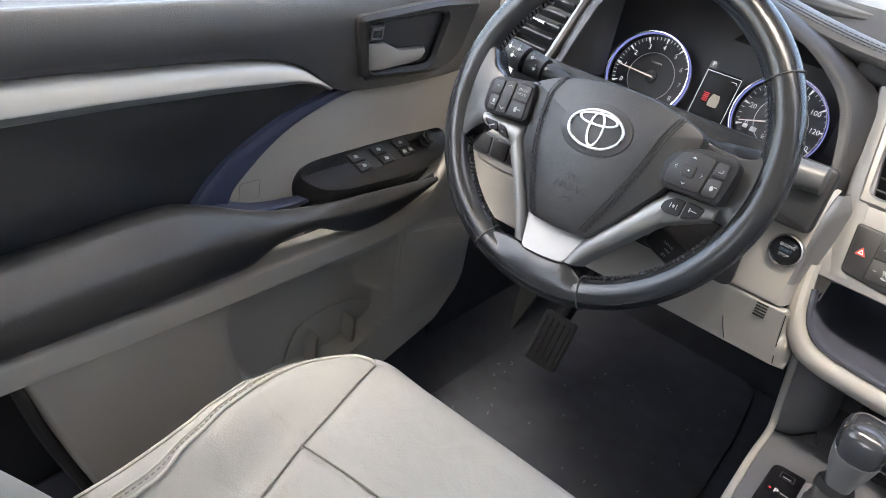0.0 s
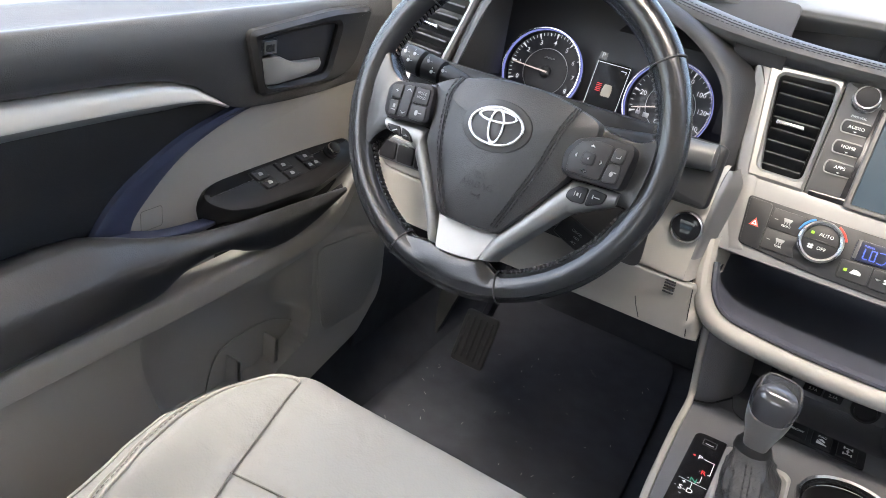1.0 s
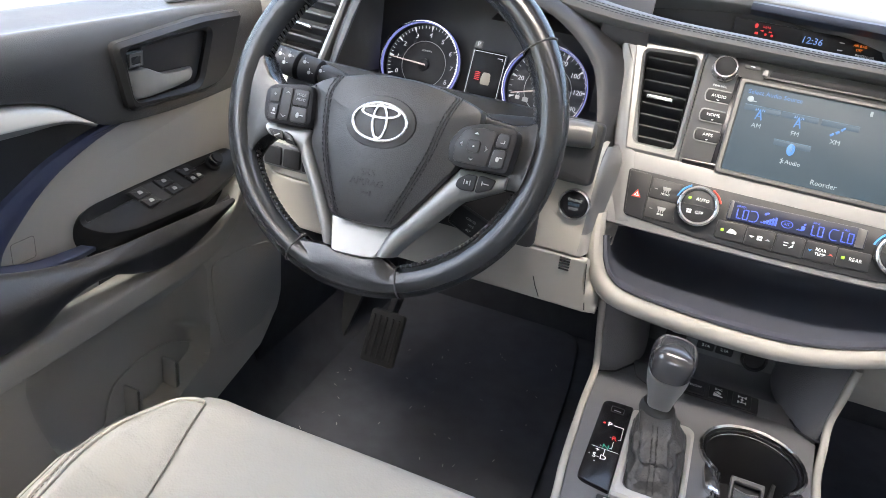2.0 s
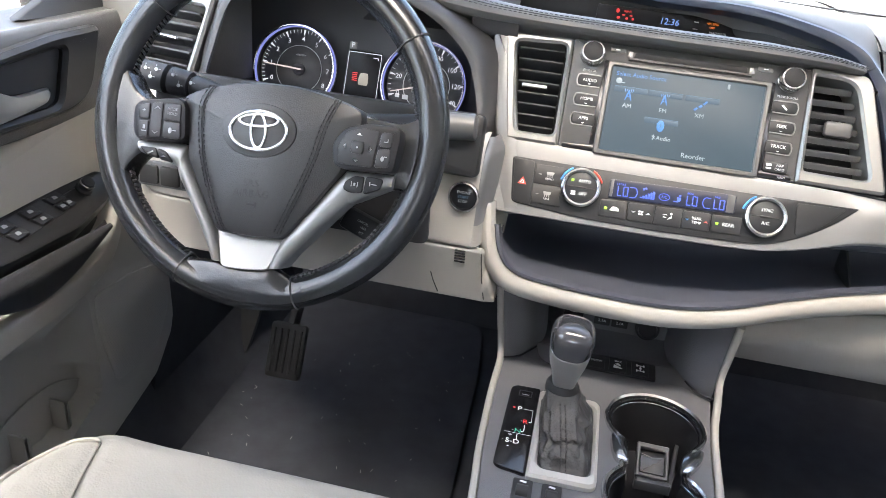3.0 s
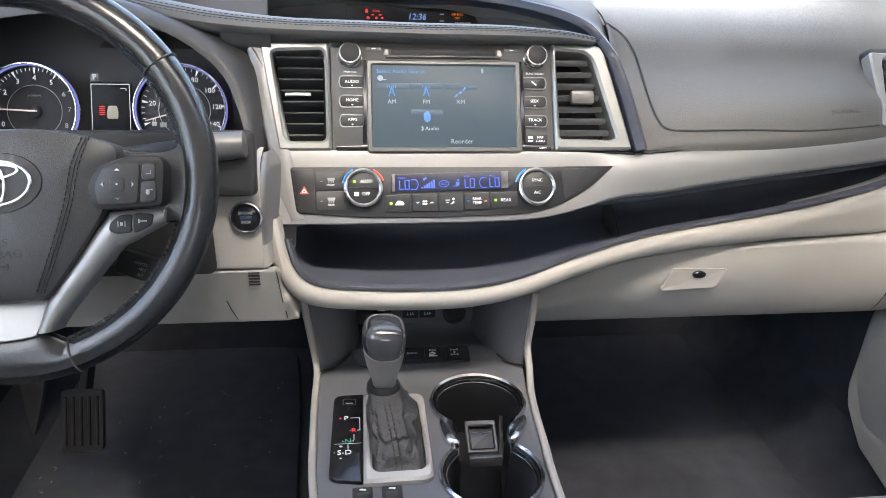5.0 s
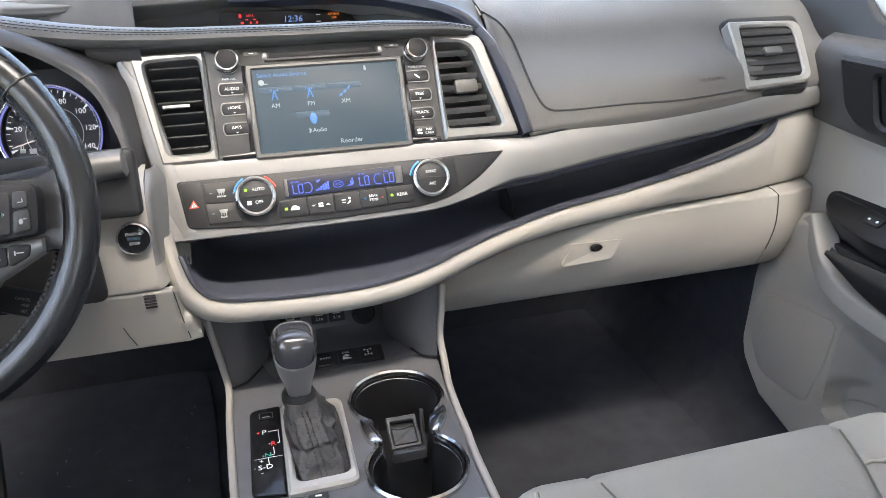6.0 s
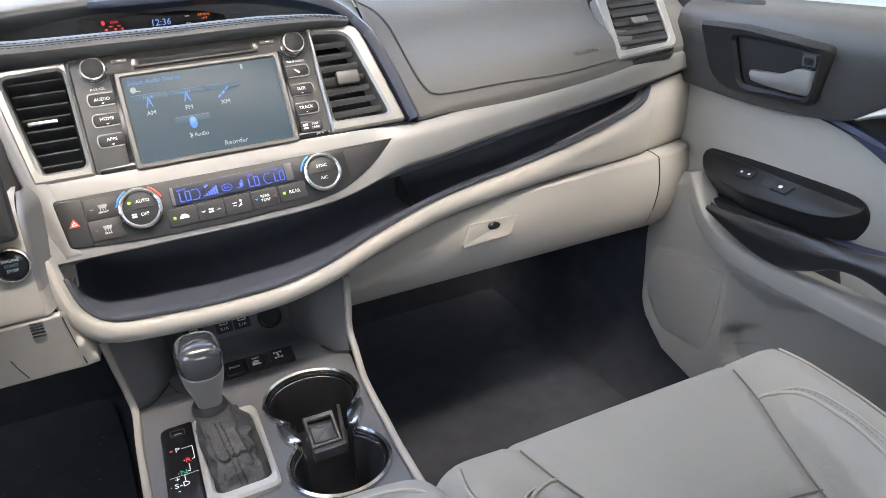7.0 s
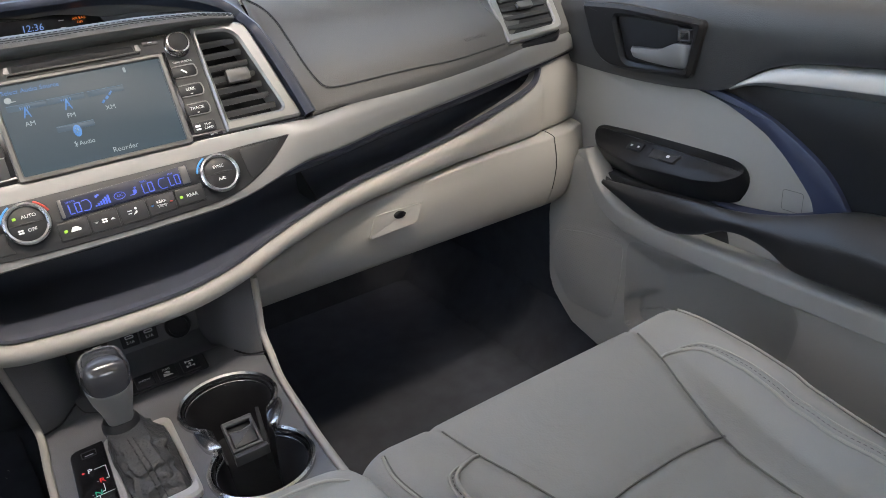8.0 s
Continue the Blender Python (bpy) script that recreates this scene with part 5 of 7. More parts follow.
for a0, a1 in ((37, -70), (141, 247)):
    bm = bmesh.new()
    n = 58
    for i in range(n):
        q = radians(a0 + (a1 - a0) * (i + 0.5) / n)
        p0, p1 = rim_at(q, -0.0162, 0.0050), rim_at(q + 0.016, -0.0162, -0.0030)
        sweep([p0, (p0 + p1) / 2 - MW.to_3x3() @ Vector((math.cos(q), math.sin(q), 0)) * 0.0012, p1], circle(0.0016, 5), Wn, bm=bm)
    part("rim_stitching", bm, THREAD, wheel, "black cross stitching inside the rim")
# spokes: leather shoulders, silver legs, airbag pad
for o in ([(-0.170, 0.048), (-0.152, 0.034), (-0.138, 0.016), (-0.120, 0.0090), (-0.09, 0.0160), (-0.066, 0.018), (-0.066, -0.03), (-0.1, -0.040), (-0.1235, -0.0465), (-0.1370, -0.0600), (-0.148, -0.080), (-0.170, -0.062), (-0.178, 0.0)], [(0.172, 0.050), (0.158, 0.034), (0.142, 0.0240), (0.112, 0.0245), (0.085, 0.026), (0.08, -0.03), (0.12, -0.038), (0.1420, -0.0420), (0.1520, -0.0430), (0.158, -0.056), (0.170, -0.045), (0.178, 0.0)]):
    part("shoulder", plate(spl(o, 5, True), 0.028, 0.006, MW, -0.016), RIM, wheel, "black leather shoulder of a spoke")
rows = []
for ang, k, h in ((-116, 0.010, 0.0145), (-112, 0.0135, 0.0125), (-107, 0.0200, 0.0130), (-101, 0.0255, 0.0145), (-95, 0.0275, 0.0155), (-90, 0.0275, 0.0155), (-84, 0.0275, 0.0155), (-78, 0.0290, 0.0150), (-74, 0.0230, 0.0135), (-70.5, 0.0140, 0.0125), (-67, 0.010, 0.0145)):
    rows.append([rim_at(radians(ang), -o, w) for o, w in ((-0.008, 0.0150), (0.0, 0.0176), (k * 0.45, h + 0.0022), (k * 0.85, h), (k, h - 0.003), (k, h - 0.012), (k * 0.5, -0.012), (0.0, -0.016))])
part("rim_web", sheet(rows, 4, 3), RIM, wheel, "black leather web between rim and silver foot")
for leg in ((((-0.1265, -0.0350), (-0.1205, -0.0468)), ((-0.0775, -0.0310), (-0.0848, -0.0540)), ((-0.0715, -0.0447), (-0.0765, -0.0660)), ((-0.0500, -0.0796), (-0.0577, -0.0938)), ((-0.0312, -0.1125), (-0.0405, -0.1225)), ((-0.0200, -0.1420), (-0.0313, -0.1405))), (((0.1430, -0.0288), (0.1425, -0.0405)), ((0.1000, -0.0312), (0.1075, -0.0600)), ((0.0916, -0.0365), (0.0985, -0.0659)), ((0.0650, -0.0745), (0.0740, -0.0965)), ((0.0400, -0.1103), (0.0540, -0.1215)), ((0.0300, -0.1400), (0.0430, -0.1385)))):
    bm, loops = bmesh.new(), []
    for a, b in zip(spl([p for p, q in leg], 5), spl([q for p, q in leg], 5)):
        a, b = np.array(a, float)[:2], np.array(b, float)[:2]
        loops.append([put(MW, a + (b - a) * f, h) for f, h in ((0.0, -0.010), (0.0, 0.0165), (0.07, 0.0195), (0.25, 0.0220), (0.5, 0.0230), (0.75, 0.0220), (0.93, 0.0190), (1.0, 0.0150), (1.0, -0.010))])
    rings(bm, loops)
    part("silver_leg", bm, WHEELSILVER, wheel, "satin silver spoke with a rounded edge")
foot = rpoly([(-0.0325, -0.1105), (0.0410, -0.1085), (0.0300, -0.1425), (0.006, -0.1462), (-0.0185, -0.1468)], [0.002, 0.002, 0.004, 0.02, 0.004], 3)
bm = bmesh.new()
rings(bm, [[put(MW, q, h0 + (0.010 + 0.28 * (-0.110 - q[1]) if k else 0)) for q in inset(foot, d)] for k, (h0, d) in enumerate(((-0.010, 0.0), (0.0, 0.0), (0.0012, 0.0012)))])
part("silver_foot", bm, WHEELSILVER, wheel, "satin silver plate between the legs")
pad = [(-0.0818, 0.0150), (-0.0626, 0.0268), (-0.0276, 0.0370), (-0.0013, 0.0412), (0.0340, 0.0425), (0.0653, 0.0383), (0.0940, 0.0318), (0.1060, 0.0262), (0.1060, 0.0080), (0.0990, -0.0140), (0.0915, -0.0345), (0.0688, -0.0715), (0.0439, -0.1081), (0.0108, -0.1120), (-0.0277, -0.1112), (-0.0469, -0.0792), (-0.0682, -0.0447), (-0.0695, -0.0274), (-0.0745, 0.0060)]
padded = rpoly(pad, [0.006, 0.012, 0.012, 0.012, 0.012, 0.012, 0.014, 0.016, 0.012, 0.012, 0.004, 0.012, 0.008, 0.012, 0.008, 0.012, 0.006, 0.008, 0.006], 4)
pd = part("airbag_pad", plate(padded, 0.044, 0.006, MW, -0.016, 0.010), BLACK, wheel, "grained black airbag cover")


def pad_h(u, v):
    """The pad's domed height."""
    c = np.mean(padded, 0)
    e, best = np.array((u, v)) - c, 0.0
    for a, b in zip(padded, padded[1:] + padded[:1]):
        m2 = np.array(((e[0], a[0] - b[0]), (e[1], a[1] - b[1])))
        if abs(np.linalg.det(m2)) > 1e-12:
            k, t = np.linalg.solve(m2, a - c)
            if k > 0 and -0.001 <= t <= 1.001:
                best = max(best, 1 / k)
    return 0.028 + 0.010 * float(np.interp(best, [0.15, 0.45, 0.75, 0.97], [0.98, 0.8, 0.45, 0.0]))


for line in ([(-0.0527, 0.0302), (-0.0587, 0.0102), (-0.0552, -0.0239), (-0.0445, -0.0616), (-0.0271, -0.0986), (-0.021, -0.1085)], [(0.0823, 0.0340), (0.0744, 0.0082), (0.0673, -0.0267), (0.0542, -0.0669), (0.0410, -0.1030)]):
    sg = 1 if line[0][0] > 0 else -1
    for d in (0.0, 0.0062):
        pts = [MW @ Vector((u - sg * d, v, pad_h(u - sg * d, v) + 0.0004)) for u, v in spl(line, 8)]
        part("pad_stitching", stitches(pts, Wn, 0.0034, 0.0022, 0.0008), DARK, wheel)
    part("pad_seam", sweep([MW @ Vector((u - sg * 0.0031, v, pad_h(u - sg * 0.0031, v))) for u, v in spl(line, 8)], circle(0.0006, 5), Wn), EMBOSS, wheel)
E4 = MW @ at(0.0078, -0.0071, 0.0378, 6)
part("emblem_plate", plate(oval(0.038, 0.0265, n=48), 0.003, 0.0015, E4, -0.0025), BLACK, wheel)
em = part("emblem", hoop(oval(0.0305, 0.0203, n=56), oval(0.0268, 0.0170, n=56), 0.003, 0.0012, E4), CHROME, wheel, "chrome oval ring badge")
part("badge_oval", hoop(oval(0.0088, 0.0182, 0, 0.0, 40), oval(0.0060, 0.0148, 0, 0.0, 40), 0.0026, 0.0009, E4), CHROME, em)
part("badge_oval", hoop(oval(0.0215, 0.0070, 0, 0.0098, 40), oval(0.0180, 0.0042, 0, 0.0100, 40), 0.0022, 0.0009, E4), CHROME, em)
words("SRS", 0.0105, MW @ at(0.0075, -0.0585, pad_h(0.006, -0.0585) + 0.0002, 3), EMBOSS, pd)
words("AIRBAG", 0.0105, MW @ at(0.008, -0.0685, pad_h(0.008, -0.0685) + 0.0002, 3), EMBOSS, pd)
bars([rrect(0.009, 0.002, 0.0006, 0.009, -0.079), rrect(0.002, 0.005, 0.0006, 0.0135, -0.079)], MW @ at(0, 0, pad_h(0.009, -0.079) - 0.0001), EMBOSS, pd)
# switch groups
lb = part("spoke_switch", plate(rpoly([(-0.1275, -0.0012), (-0.1210, 0.0054), (-0.0802, 0.0130), (-0.0725, 0.0070), (-0.0680, -0.0255), (-0.0755, -0.0305), (-0.1190, -0.0340), (-0.1250, -0.0275)], 0.005, 4), 0.035, 0.003, MW, -0.001), DEEP, wheel, "black switch group on a spoke")
T = MW @ at(0, 0, 0.0325)
for o in ([(-0.1221, -0.0001), (-0.1088, 0.0035), (-0.1084, -0.0122), (-0.1198, -0.0132)], [(-0.1196, -0.0152), (-0.1084, -0.0142), (-0.1078, -0.0298), (-0.1172, -0.0305)], [(-0.1068, 0.0040), (-0.0952, 0.0056), (-0.0943, -0.0282), (-0.1062, -0.0296)], [(-0.0934, 0.0057), (-0.0765, 0.0066), (-0.0750, -0.0103), (-0.0928, -0.0107)], [(-0.0926, -0.0126), (-0.0748, -0.0122), (-0.0729, -0.0262), (-0.0768, -0.0285), (-0.0920, -0.0282)]):
    part("switch", plate(rpoly(o, 0.0018, 3), 0.003, 0.0010, T), SWITCH, lb)
words("+", 0.007, T @ at(-0.1145, -0.0045, 0.0031), DULLPRINT, lb)
words("MODE", 0.0038, T @ at(-0.0845, 0.0005, 0.0031), DULLPRINT, lb)
words("HOLD", 0.0038, T @ at(-0.0842, -0.0040, 0.0031), DULLPRINT, lb)
part("symbol", rpoly_bar([(-0.1150, -0.0250), (-0.1095, -0.0250), (-0.1095, -0.0240), (-0.1150, -0.0240)], T @ at(0, 0, 0.003)), DULLPRINT, lb)
part("symbol", rpoly_bar(rrect(0.0025, 0.004, 0.0006, -0.1125, -0.0205), T @ at(0, 0, 0.003)), DULLPRINT, lb)
part("symbol", rpoly_bar(oval(0.002, 0.003, -0.0845, -0.0205, 10), T @ at(0, 0, 0.003)), DULLPRINT, lb)
part("symbol", rpoly_bar(rrect(0.004, 0.001, 0.0003, -0.0800, -0.0200), T @ at(0, 0, 0.003)), DULLPRINT, lb)
for c, d in ((0.0000, 0.0016), (-0.0245, -0.0016)):
    part("symbol", rpoly_bar([(-0.1003 - 0.0035, c - d), (-0.1003, c + d), (-0.1003 + 0.0035, c - d), (-0.1003, c + 0.2 * d)], T @ at(0, 0, 0.003)), DULLPRINT, lb)
ph = part("phone_switch", plate(rpoly([(-0.1212, -0.0400), (-0.1034, -0.0393), (-0.0995, -0.0500), (-0.1141, -0.0472)], 0.003), 0.004, 0.001, MW, 0.0205), DEEP, wheel)
part("key", plate(rpoly([(-0.1018, -0.0393), (-0.0920, -0.0415), (-0.0838, -0.0515), (-0.0978, -0.0505)], 0.003), 0.004, 0.001, MW, 0.0205), DEEP, ph)
bars([rpoly([(-0.112, -0.046), (-0.106, -0.0425), (-0.105, -0.0435), (-0.111, -0.047)], 0.0004, 1)], MW @ at(0, 0, 0.0246), DULLPRINT, ph)
bars([rpoly([(-0.097, -0.0475), (-0.0935, -0.0455), (-0.090, -0.0475), (-0.0935, -0.0465)], 0.0004, 1)], MW @ at(0, 0, 0.0246), DULLPRINT, ph)
rb = part("spoke_switch", plate(rpoly([(0.0840, -0.0268), (0.0808, -0.0077), (0.0903, 0.0080), (0.1122, 0.0162), (0.1435, 0.0175), (0.1470, 0.0085), (0.1445, -0.0272), (0.0945, -0.0308)], 0.006, 4), 0.035, 0.003, MW, -0.001), DEEP, wheel, "black switch group on a spoke")
for o in ([(0.0900, -0.0259), (0.0875, -0.0091), (0.0950, 0.0060), (0.1110, 0.0110), (0.1266, 0.0098), (0.1235, -0.0248)], [(0.1284, 0.0100), (0.1395, 0.0100), (0.1395, -0.0034), (0.1272, -0.0042)], [(0.1270, -0.0060), (0.1395, -0.0052), (0.1395, -0.0225), (0.1255, -0.0247)]):
    part("switch", plate(rpoly(o, 0.003, 3), 0.003, 0.0010, T), SWITCH, rb)
part("centre_key", plate(rrect(0.0125, 0.0125, 0.003, 0.107, -0.0080), 0.0045, 0.0012, T), SWITCH, rb)
bars([oval(0.001, 0.001, 0.107, -0.0080, 10)], T @ at(0, 0, 0.0045), PRINT, rb)
for ang in (0, 90, 180, 270):
    bars([rpoly([(-0.0026, 0.0116), (0, 0.0140), (0.0026, 0.0116), (0, 0.0128)], 0.0002, 1)], T @ at(0.107, -0.0080, 0.003) @ pose(0, 0, 0, 0, 0, ang), PRINT, rb)
for o in (rrect(0.004, 0.0008, 0.0003, 0.1335, 0.0010), rrect(0.0008, 0.003, 0.0003, 0.1355, 0.0025), oval(0.0018, 0.0026, 0.1325, -0.0150, 10), rrect(0.003, 0.001, 0.0003, 0.1355, -0.0130)):
    part("symbol", rpoly_bar(o, T @ at(0, 0, 0.003)), DULLPRINT, rb)
lk = part("lane_switch", plate(rpoly([(0.0950, -0.0490), (0.0965, -0.0415), (0.1048, -0.0350), (0.1152, -0.0343), (0.1148, -0.0505), (0.1020, -0.0520)], 0.003), 0.004, 0.001, MW, 0.0205), DEEP, wheel)
part("key", plate(rpoly([(0.1164, -0.0342), (0.1206, -0.0332), (0.1345, -0.0342), (0.1320, -0.0440), (0.1190, -0.0507), (0.1160, -0.0507)], 0.003), 0.004, 0.001, MW, 0.0205), DEEP, lk)
for o in (rrect(0.0008, 0.005, 0.0002, 0.1035, -0.0430), rrect(0.0008, 0.005, 0.0002, 0.1095, -0.0430), rrect(0.002, 0.003, 0.0004, 0.1065, -0.0430), rrect(0.006, 0.0009, 0.0003, 0.1255, -0.0405), rrect(0.0012, 0.004, 0.0003, 0.1215, -0.0405)):
    part("symbol", rpoly_bar(o, MW @ at(0, 0, 0.0246)), DULLPRINT, lk)
# small panel of switches beyond the wheel
sp = thing("switch_row", (-0.6, -0.1, 0.54), "row of small dark dashboard switches", "switches")
part("surround", plate(rrect(0.115, 0.032, 0.004), 0.004, 0.0015, plane((-0.60, -0.103, 0.565), (1, 0, 0), (0, 0.05, 1))), CONSOLE, sp)
for k in range(4):
    part("switch", plate(rrect(0.024, 0.024, 0.003), 0.004, 0.0012, plane((-0.642 + k * 0.0275, -0.1065, 0.565), (1, 0, 0), (0, 0.05, 1))), HARD, sp)

# ---- centre console ----
KZ = 0.365
con = thing("centre_console", (-0.03, -0.2, 0.0), "charcoal centre console with pale side trim", "console")
edgeL = [(-0.150, -0.45), (-0.156, -0.30), (-0.160, -0.24), (-0.1615, -0.17), (-0.162, -0.115), (-0.1605, -0.05)]
edgeR = [(0.092, -0.45), (0.096, -0.273), (0.0995, -0.218), (0.103, -0.159), (0.1075, -0.114), (0.114, -0.062)]
topo = [(x + 0.004, y) for x, y in edgeL] + [(-0.10, -0.012), (-0.03, -0.005), (0.05, -0.018)] + [(x - 0.005, y) for x, y in reversed(edgeR)]
th1 = np.linspace(radians(-48), radians(228), 40)
th2 = np.linspace(radians(132), radians(408), 40)
cup_line = [np.array((0.0352 + 0.0592 * math.cos(q), -0.1345 + 0.0568 * math.sin(q))) for q in th1] + [np.array((0.0295 + 0.0565 * math.cos(q), -0.2630 + 0.0565 * math.sin(q))) for q in th2]
top = plate(spl(topo[:6], 3) + [np.array(q) for q in topo[6:9]] + spl(topo[9:], 3), 0.012, 0.003, at(0, 0, KZ - 0.012))
well = rings(bmesh.new(), [[Vector((q[0], q[1], z)) for q in inset(cup_line, 0.003)] for z in (KZ - 0.03, KZ + 0.03)])
part("top_plate", cut(top, well), CONSOLE, con, "charcoal grained top of the console")
for s, ed, top in ((-1, edgeL, (-0.1745, -0.052, 0.470)), (1, edgeR, (0.119, -0.054, 0.474))):
    run = [np.array((x, y, KZ - 0.004)) for x, y in ed[:-1]] + [np.array((ed[-1][0], ed[-1][1] - 0.012, KZ + 0.004))] + [np.array((ed[-1][0] + (top[0] - ed[-1][0]) * f, -0.048 + (top[1] + 0.048) * f, KZ + (top[2] - KZ) * f)) for f in (0.25, 0.6, 1.0)]
    part("side_trim", sweep(spl(run, 6), rrect(0.0085, 0.012, 0.0038), (0.0, -0.6, 1)), BEIGE, con, "pale beige side trim")
    x0 = ed[0][0]
    part("side_wall", sheet([[(x - s * -0.001, y, KZ - 0.008), (x + s * 0.002, y, KZ - 0.1), (x + s * 0.004, y, 0.0)] for x, y in ed] + [[(ed[-1][0] + s * 0.004, 0.1, KZ), (ed[-1][0] + s * 0.004, 0.1, 0.2), (ed[-1][0] + s * 0.006, 0.1, 0.0)], [(ed[-1][0] + s * 0.02, 0.6, KZ + 0.08), (ed[-1][0] + s * 0.02, 0.6, 0.2), (ed[-1][0] + s * 0.02, 0.6, 0.0)]], 3, 3), CARPET, con)
    # cheek beside the pocket at the console's head
    e = ed[-1]
    part("head_cheek", sheet([[(e[0] + (top[0] - e[0]) * f - s * 0.003, -0.05, KZ + (0.475 - KZ) * f), (e[0] + (top[0] - e[0]) * f - s * 0.012, -0.046, KZ + (0.475 - KZ) * f), (e[0] + (top[0] - e[0]) * f - s * 0.040, -0.022, KZ + (0.475 - KZ) * f), (e[0] + (top[0] - e[0]) * f - s * 0.052, 0.02, KZ + (0.475 - KZ) * f), (e[0] + (top[0] - e[0]) * f - s * 0.054, 0.09, KZ + (0.475 - KZ) * f)] for f in (-0.1, 0.2, 0.6, 1.05)], 4, 4), CONSOLE, con, "charcoal curved cheek of the pocket")
# pocket with two rows of sockets and switches under the shelf
part("head_floor", sheet([[(x, -0.06, KZ - 0.004), (x, -0.045, KZ - 0.001), (x, -0.012, KZ + 0.006), (x, 0.0, KZ + 0.002), (x, 0.03, KZ - 0.004), (x, 0.068, KZ - 0.003), (x, 0.080, KZ + 0.02), (x, 0.078, KZ + 0.12)] for x in (-0.13, -0.05, 0.03, 0.085)], 4, 3), CONSOLE, con, "dark pocket under the shelf")
SWP = plane((0, -0.0285, KZ + 0.0025), (1, 0, 0), (0, 0.033, 0.008))
bk = part("switch_bank", plate(rrect(0.098, 0.027, 0.003, -0.008, 0), 0.004, 0.0012, SWP), HARD, con, "row of three black switches")
for k, x in enumerate((-0.0365, -0.0085, 0.0205)):
    b = part("switch", plate(rrect(0.0225, 0.0225, 0.002, x, 0), 0.0025, 0.0009, SWP @ at(0, 0, 0.004)), HARD, bk)
    TT = SWP @ at(x, 0, 0.0066)
    if k == 0:
        words("SNOW", 0.0048, TT, PRINT, b)
    elif k == 1:
        words("DAC", 0.0045, TT @ at(0, 0.005), PRINT, b)
        bars([rpoly([(-0.006, -0.007), (0.006, -0.007), (0.006, -0.006), (-0.005, -0.001)], 0.0003, 1), rpoly([(-0.004, 0.0), (0.003, -0.003), (0.004, -0.001), (0.0, 0.002)], 0.0004, 1)], TT, PRINT, b)
    else:
        bars([rrect(0.0012, 0.009, 0.0003, 0, 0), rrect(0.008, 0.0012, 0.0003, 0, 0.0045), rrect(0.008, 0.0012, 0.0003, 0, -0.0045)] + [rrect(0.0016, 0.004, 0.0004, a, c) for a in (-0.0045, 0.0045) for c in (-0.0045, 0.0045)] + [oval(0.0018, 0.0018, 0, 0, 10)], TT, PRINT, b)
for run in ([(-0.1600, -0.0615, 0.006), (-0.1388, -0.0497, 0.0045), (-0.1254, -0.0345, 0.0065), (-0.1168, -0.0231, 0.008)], [(0.0780, -0.0350, 0.006), (0.0908, -0.0541, 0.0045), (0.1130, -0.0660, 0.006)]):
    part("joint", sweep(spl([(x, y, KZ + h) for x, y, h in run], 6), circle(0.0013, 6)), DEEP, con)
part("joint", sweep(spl([(-0.1169, -0.0195, KZ + 0.008), (-0.1100, -0.0400, KZ + 0.003), (-0.0956, -0.0489, KZ + 0.001)], 6), circle(0.0008, 6)), CLIP, con)
UP = plane((0, 0.074, KZ + 0.017), (1, 0, 0), (0, 0.05, 1))
part("socket_panel", plate(rrect(0.19, 0.05, 0.004, -0.02, 0.004), 0.004, 0.0012, UP @ at(0, 0, -0.002)), CONSOLE, con)
for k, x in enumerate((-0.072, -0.031, -0.006)):
    b = part("usb_socket", plate(rrect(0.023 if k else 0.028, 0.022, 0.002, x, 0.001), 0.0035, 0.001, UP @ at(0, 0, 0.002)), HARD, con, "small black charging socket with white print")
    bars([hoop_o for hoop_o in (rrect(0.010, 0.0012, 0.0003, x, 0.007), rrect(0.010, 0.0012, 0.0003, x, 0.0035), rrect(0.0012, 0.0035, 0.0003, x - 0.005, 0.005), rrect(0.0012, 0.0035, 0.0003, x + 0.005, 0.005))], UP @ at(0, 0, 0.0056), PRINT, b)
    if k:
        words("2.1A", 0.0058, UP @ at(x, -0.003, 0.0057), PRINT, b)
part("power_socket", lathe([(0.0175, 0.0), (0.0175, 0.006), (0.016, 0.0085), (0.0135, 0.0085), (0.0125, 0.004)], UP @ at(0.033, -0.003, 0.002)), HARD, con, "round capped power socket")
# gear gate
gear = thing("gear_selector", (-0.075, -0.19, KZ), "automatic gear selector with a leather boot and silver surround", "gear lever")
gp = part("gate_plate", plate(rpoly([(-0.1385, -0.1120), (-0.1030, -0.1110), (-0.1065, -0.2675), (-0.1425, -0.2610)], [0.012, 0.003, 0.004, 0.010]), 0.004, 0.0015, at(0, 0, KZ)), GLOSS, gear, "gloss black gate plate with lit letters")
T = at(0, 0, KZ + 0.0041)
words("P", 0.0105, T @ at(-0.1240, -0.1587), PRINT, gp)
words("R", 0.0105, T @ at(-0.1153, -0.1816), LEDRED, gp)
words("N", 0.0105, T @ at(-0.1220, -0.2001), LEDTEAL, gp)
words("S-D", 0.0105, T @ at(-0.1259, -0.2192), PRINT, gp)
words("+", 0.009, T @ at(-0.1297, -0.2090), PRINT, gp)
words("-", 0.009, T @ at(-0.1299, -0.2276), PRINT, gp)
bars([oval(0.0016, 0.0016, -0.1306, -0.1584, 12)], T, LEDRED, gp, "lamp")
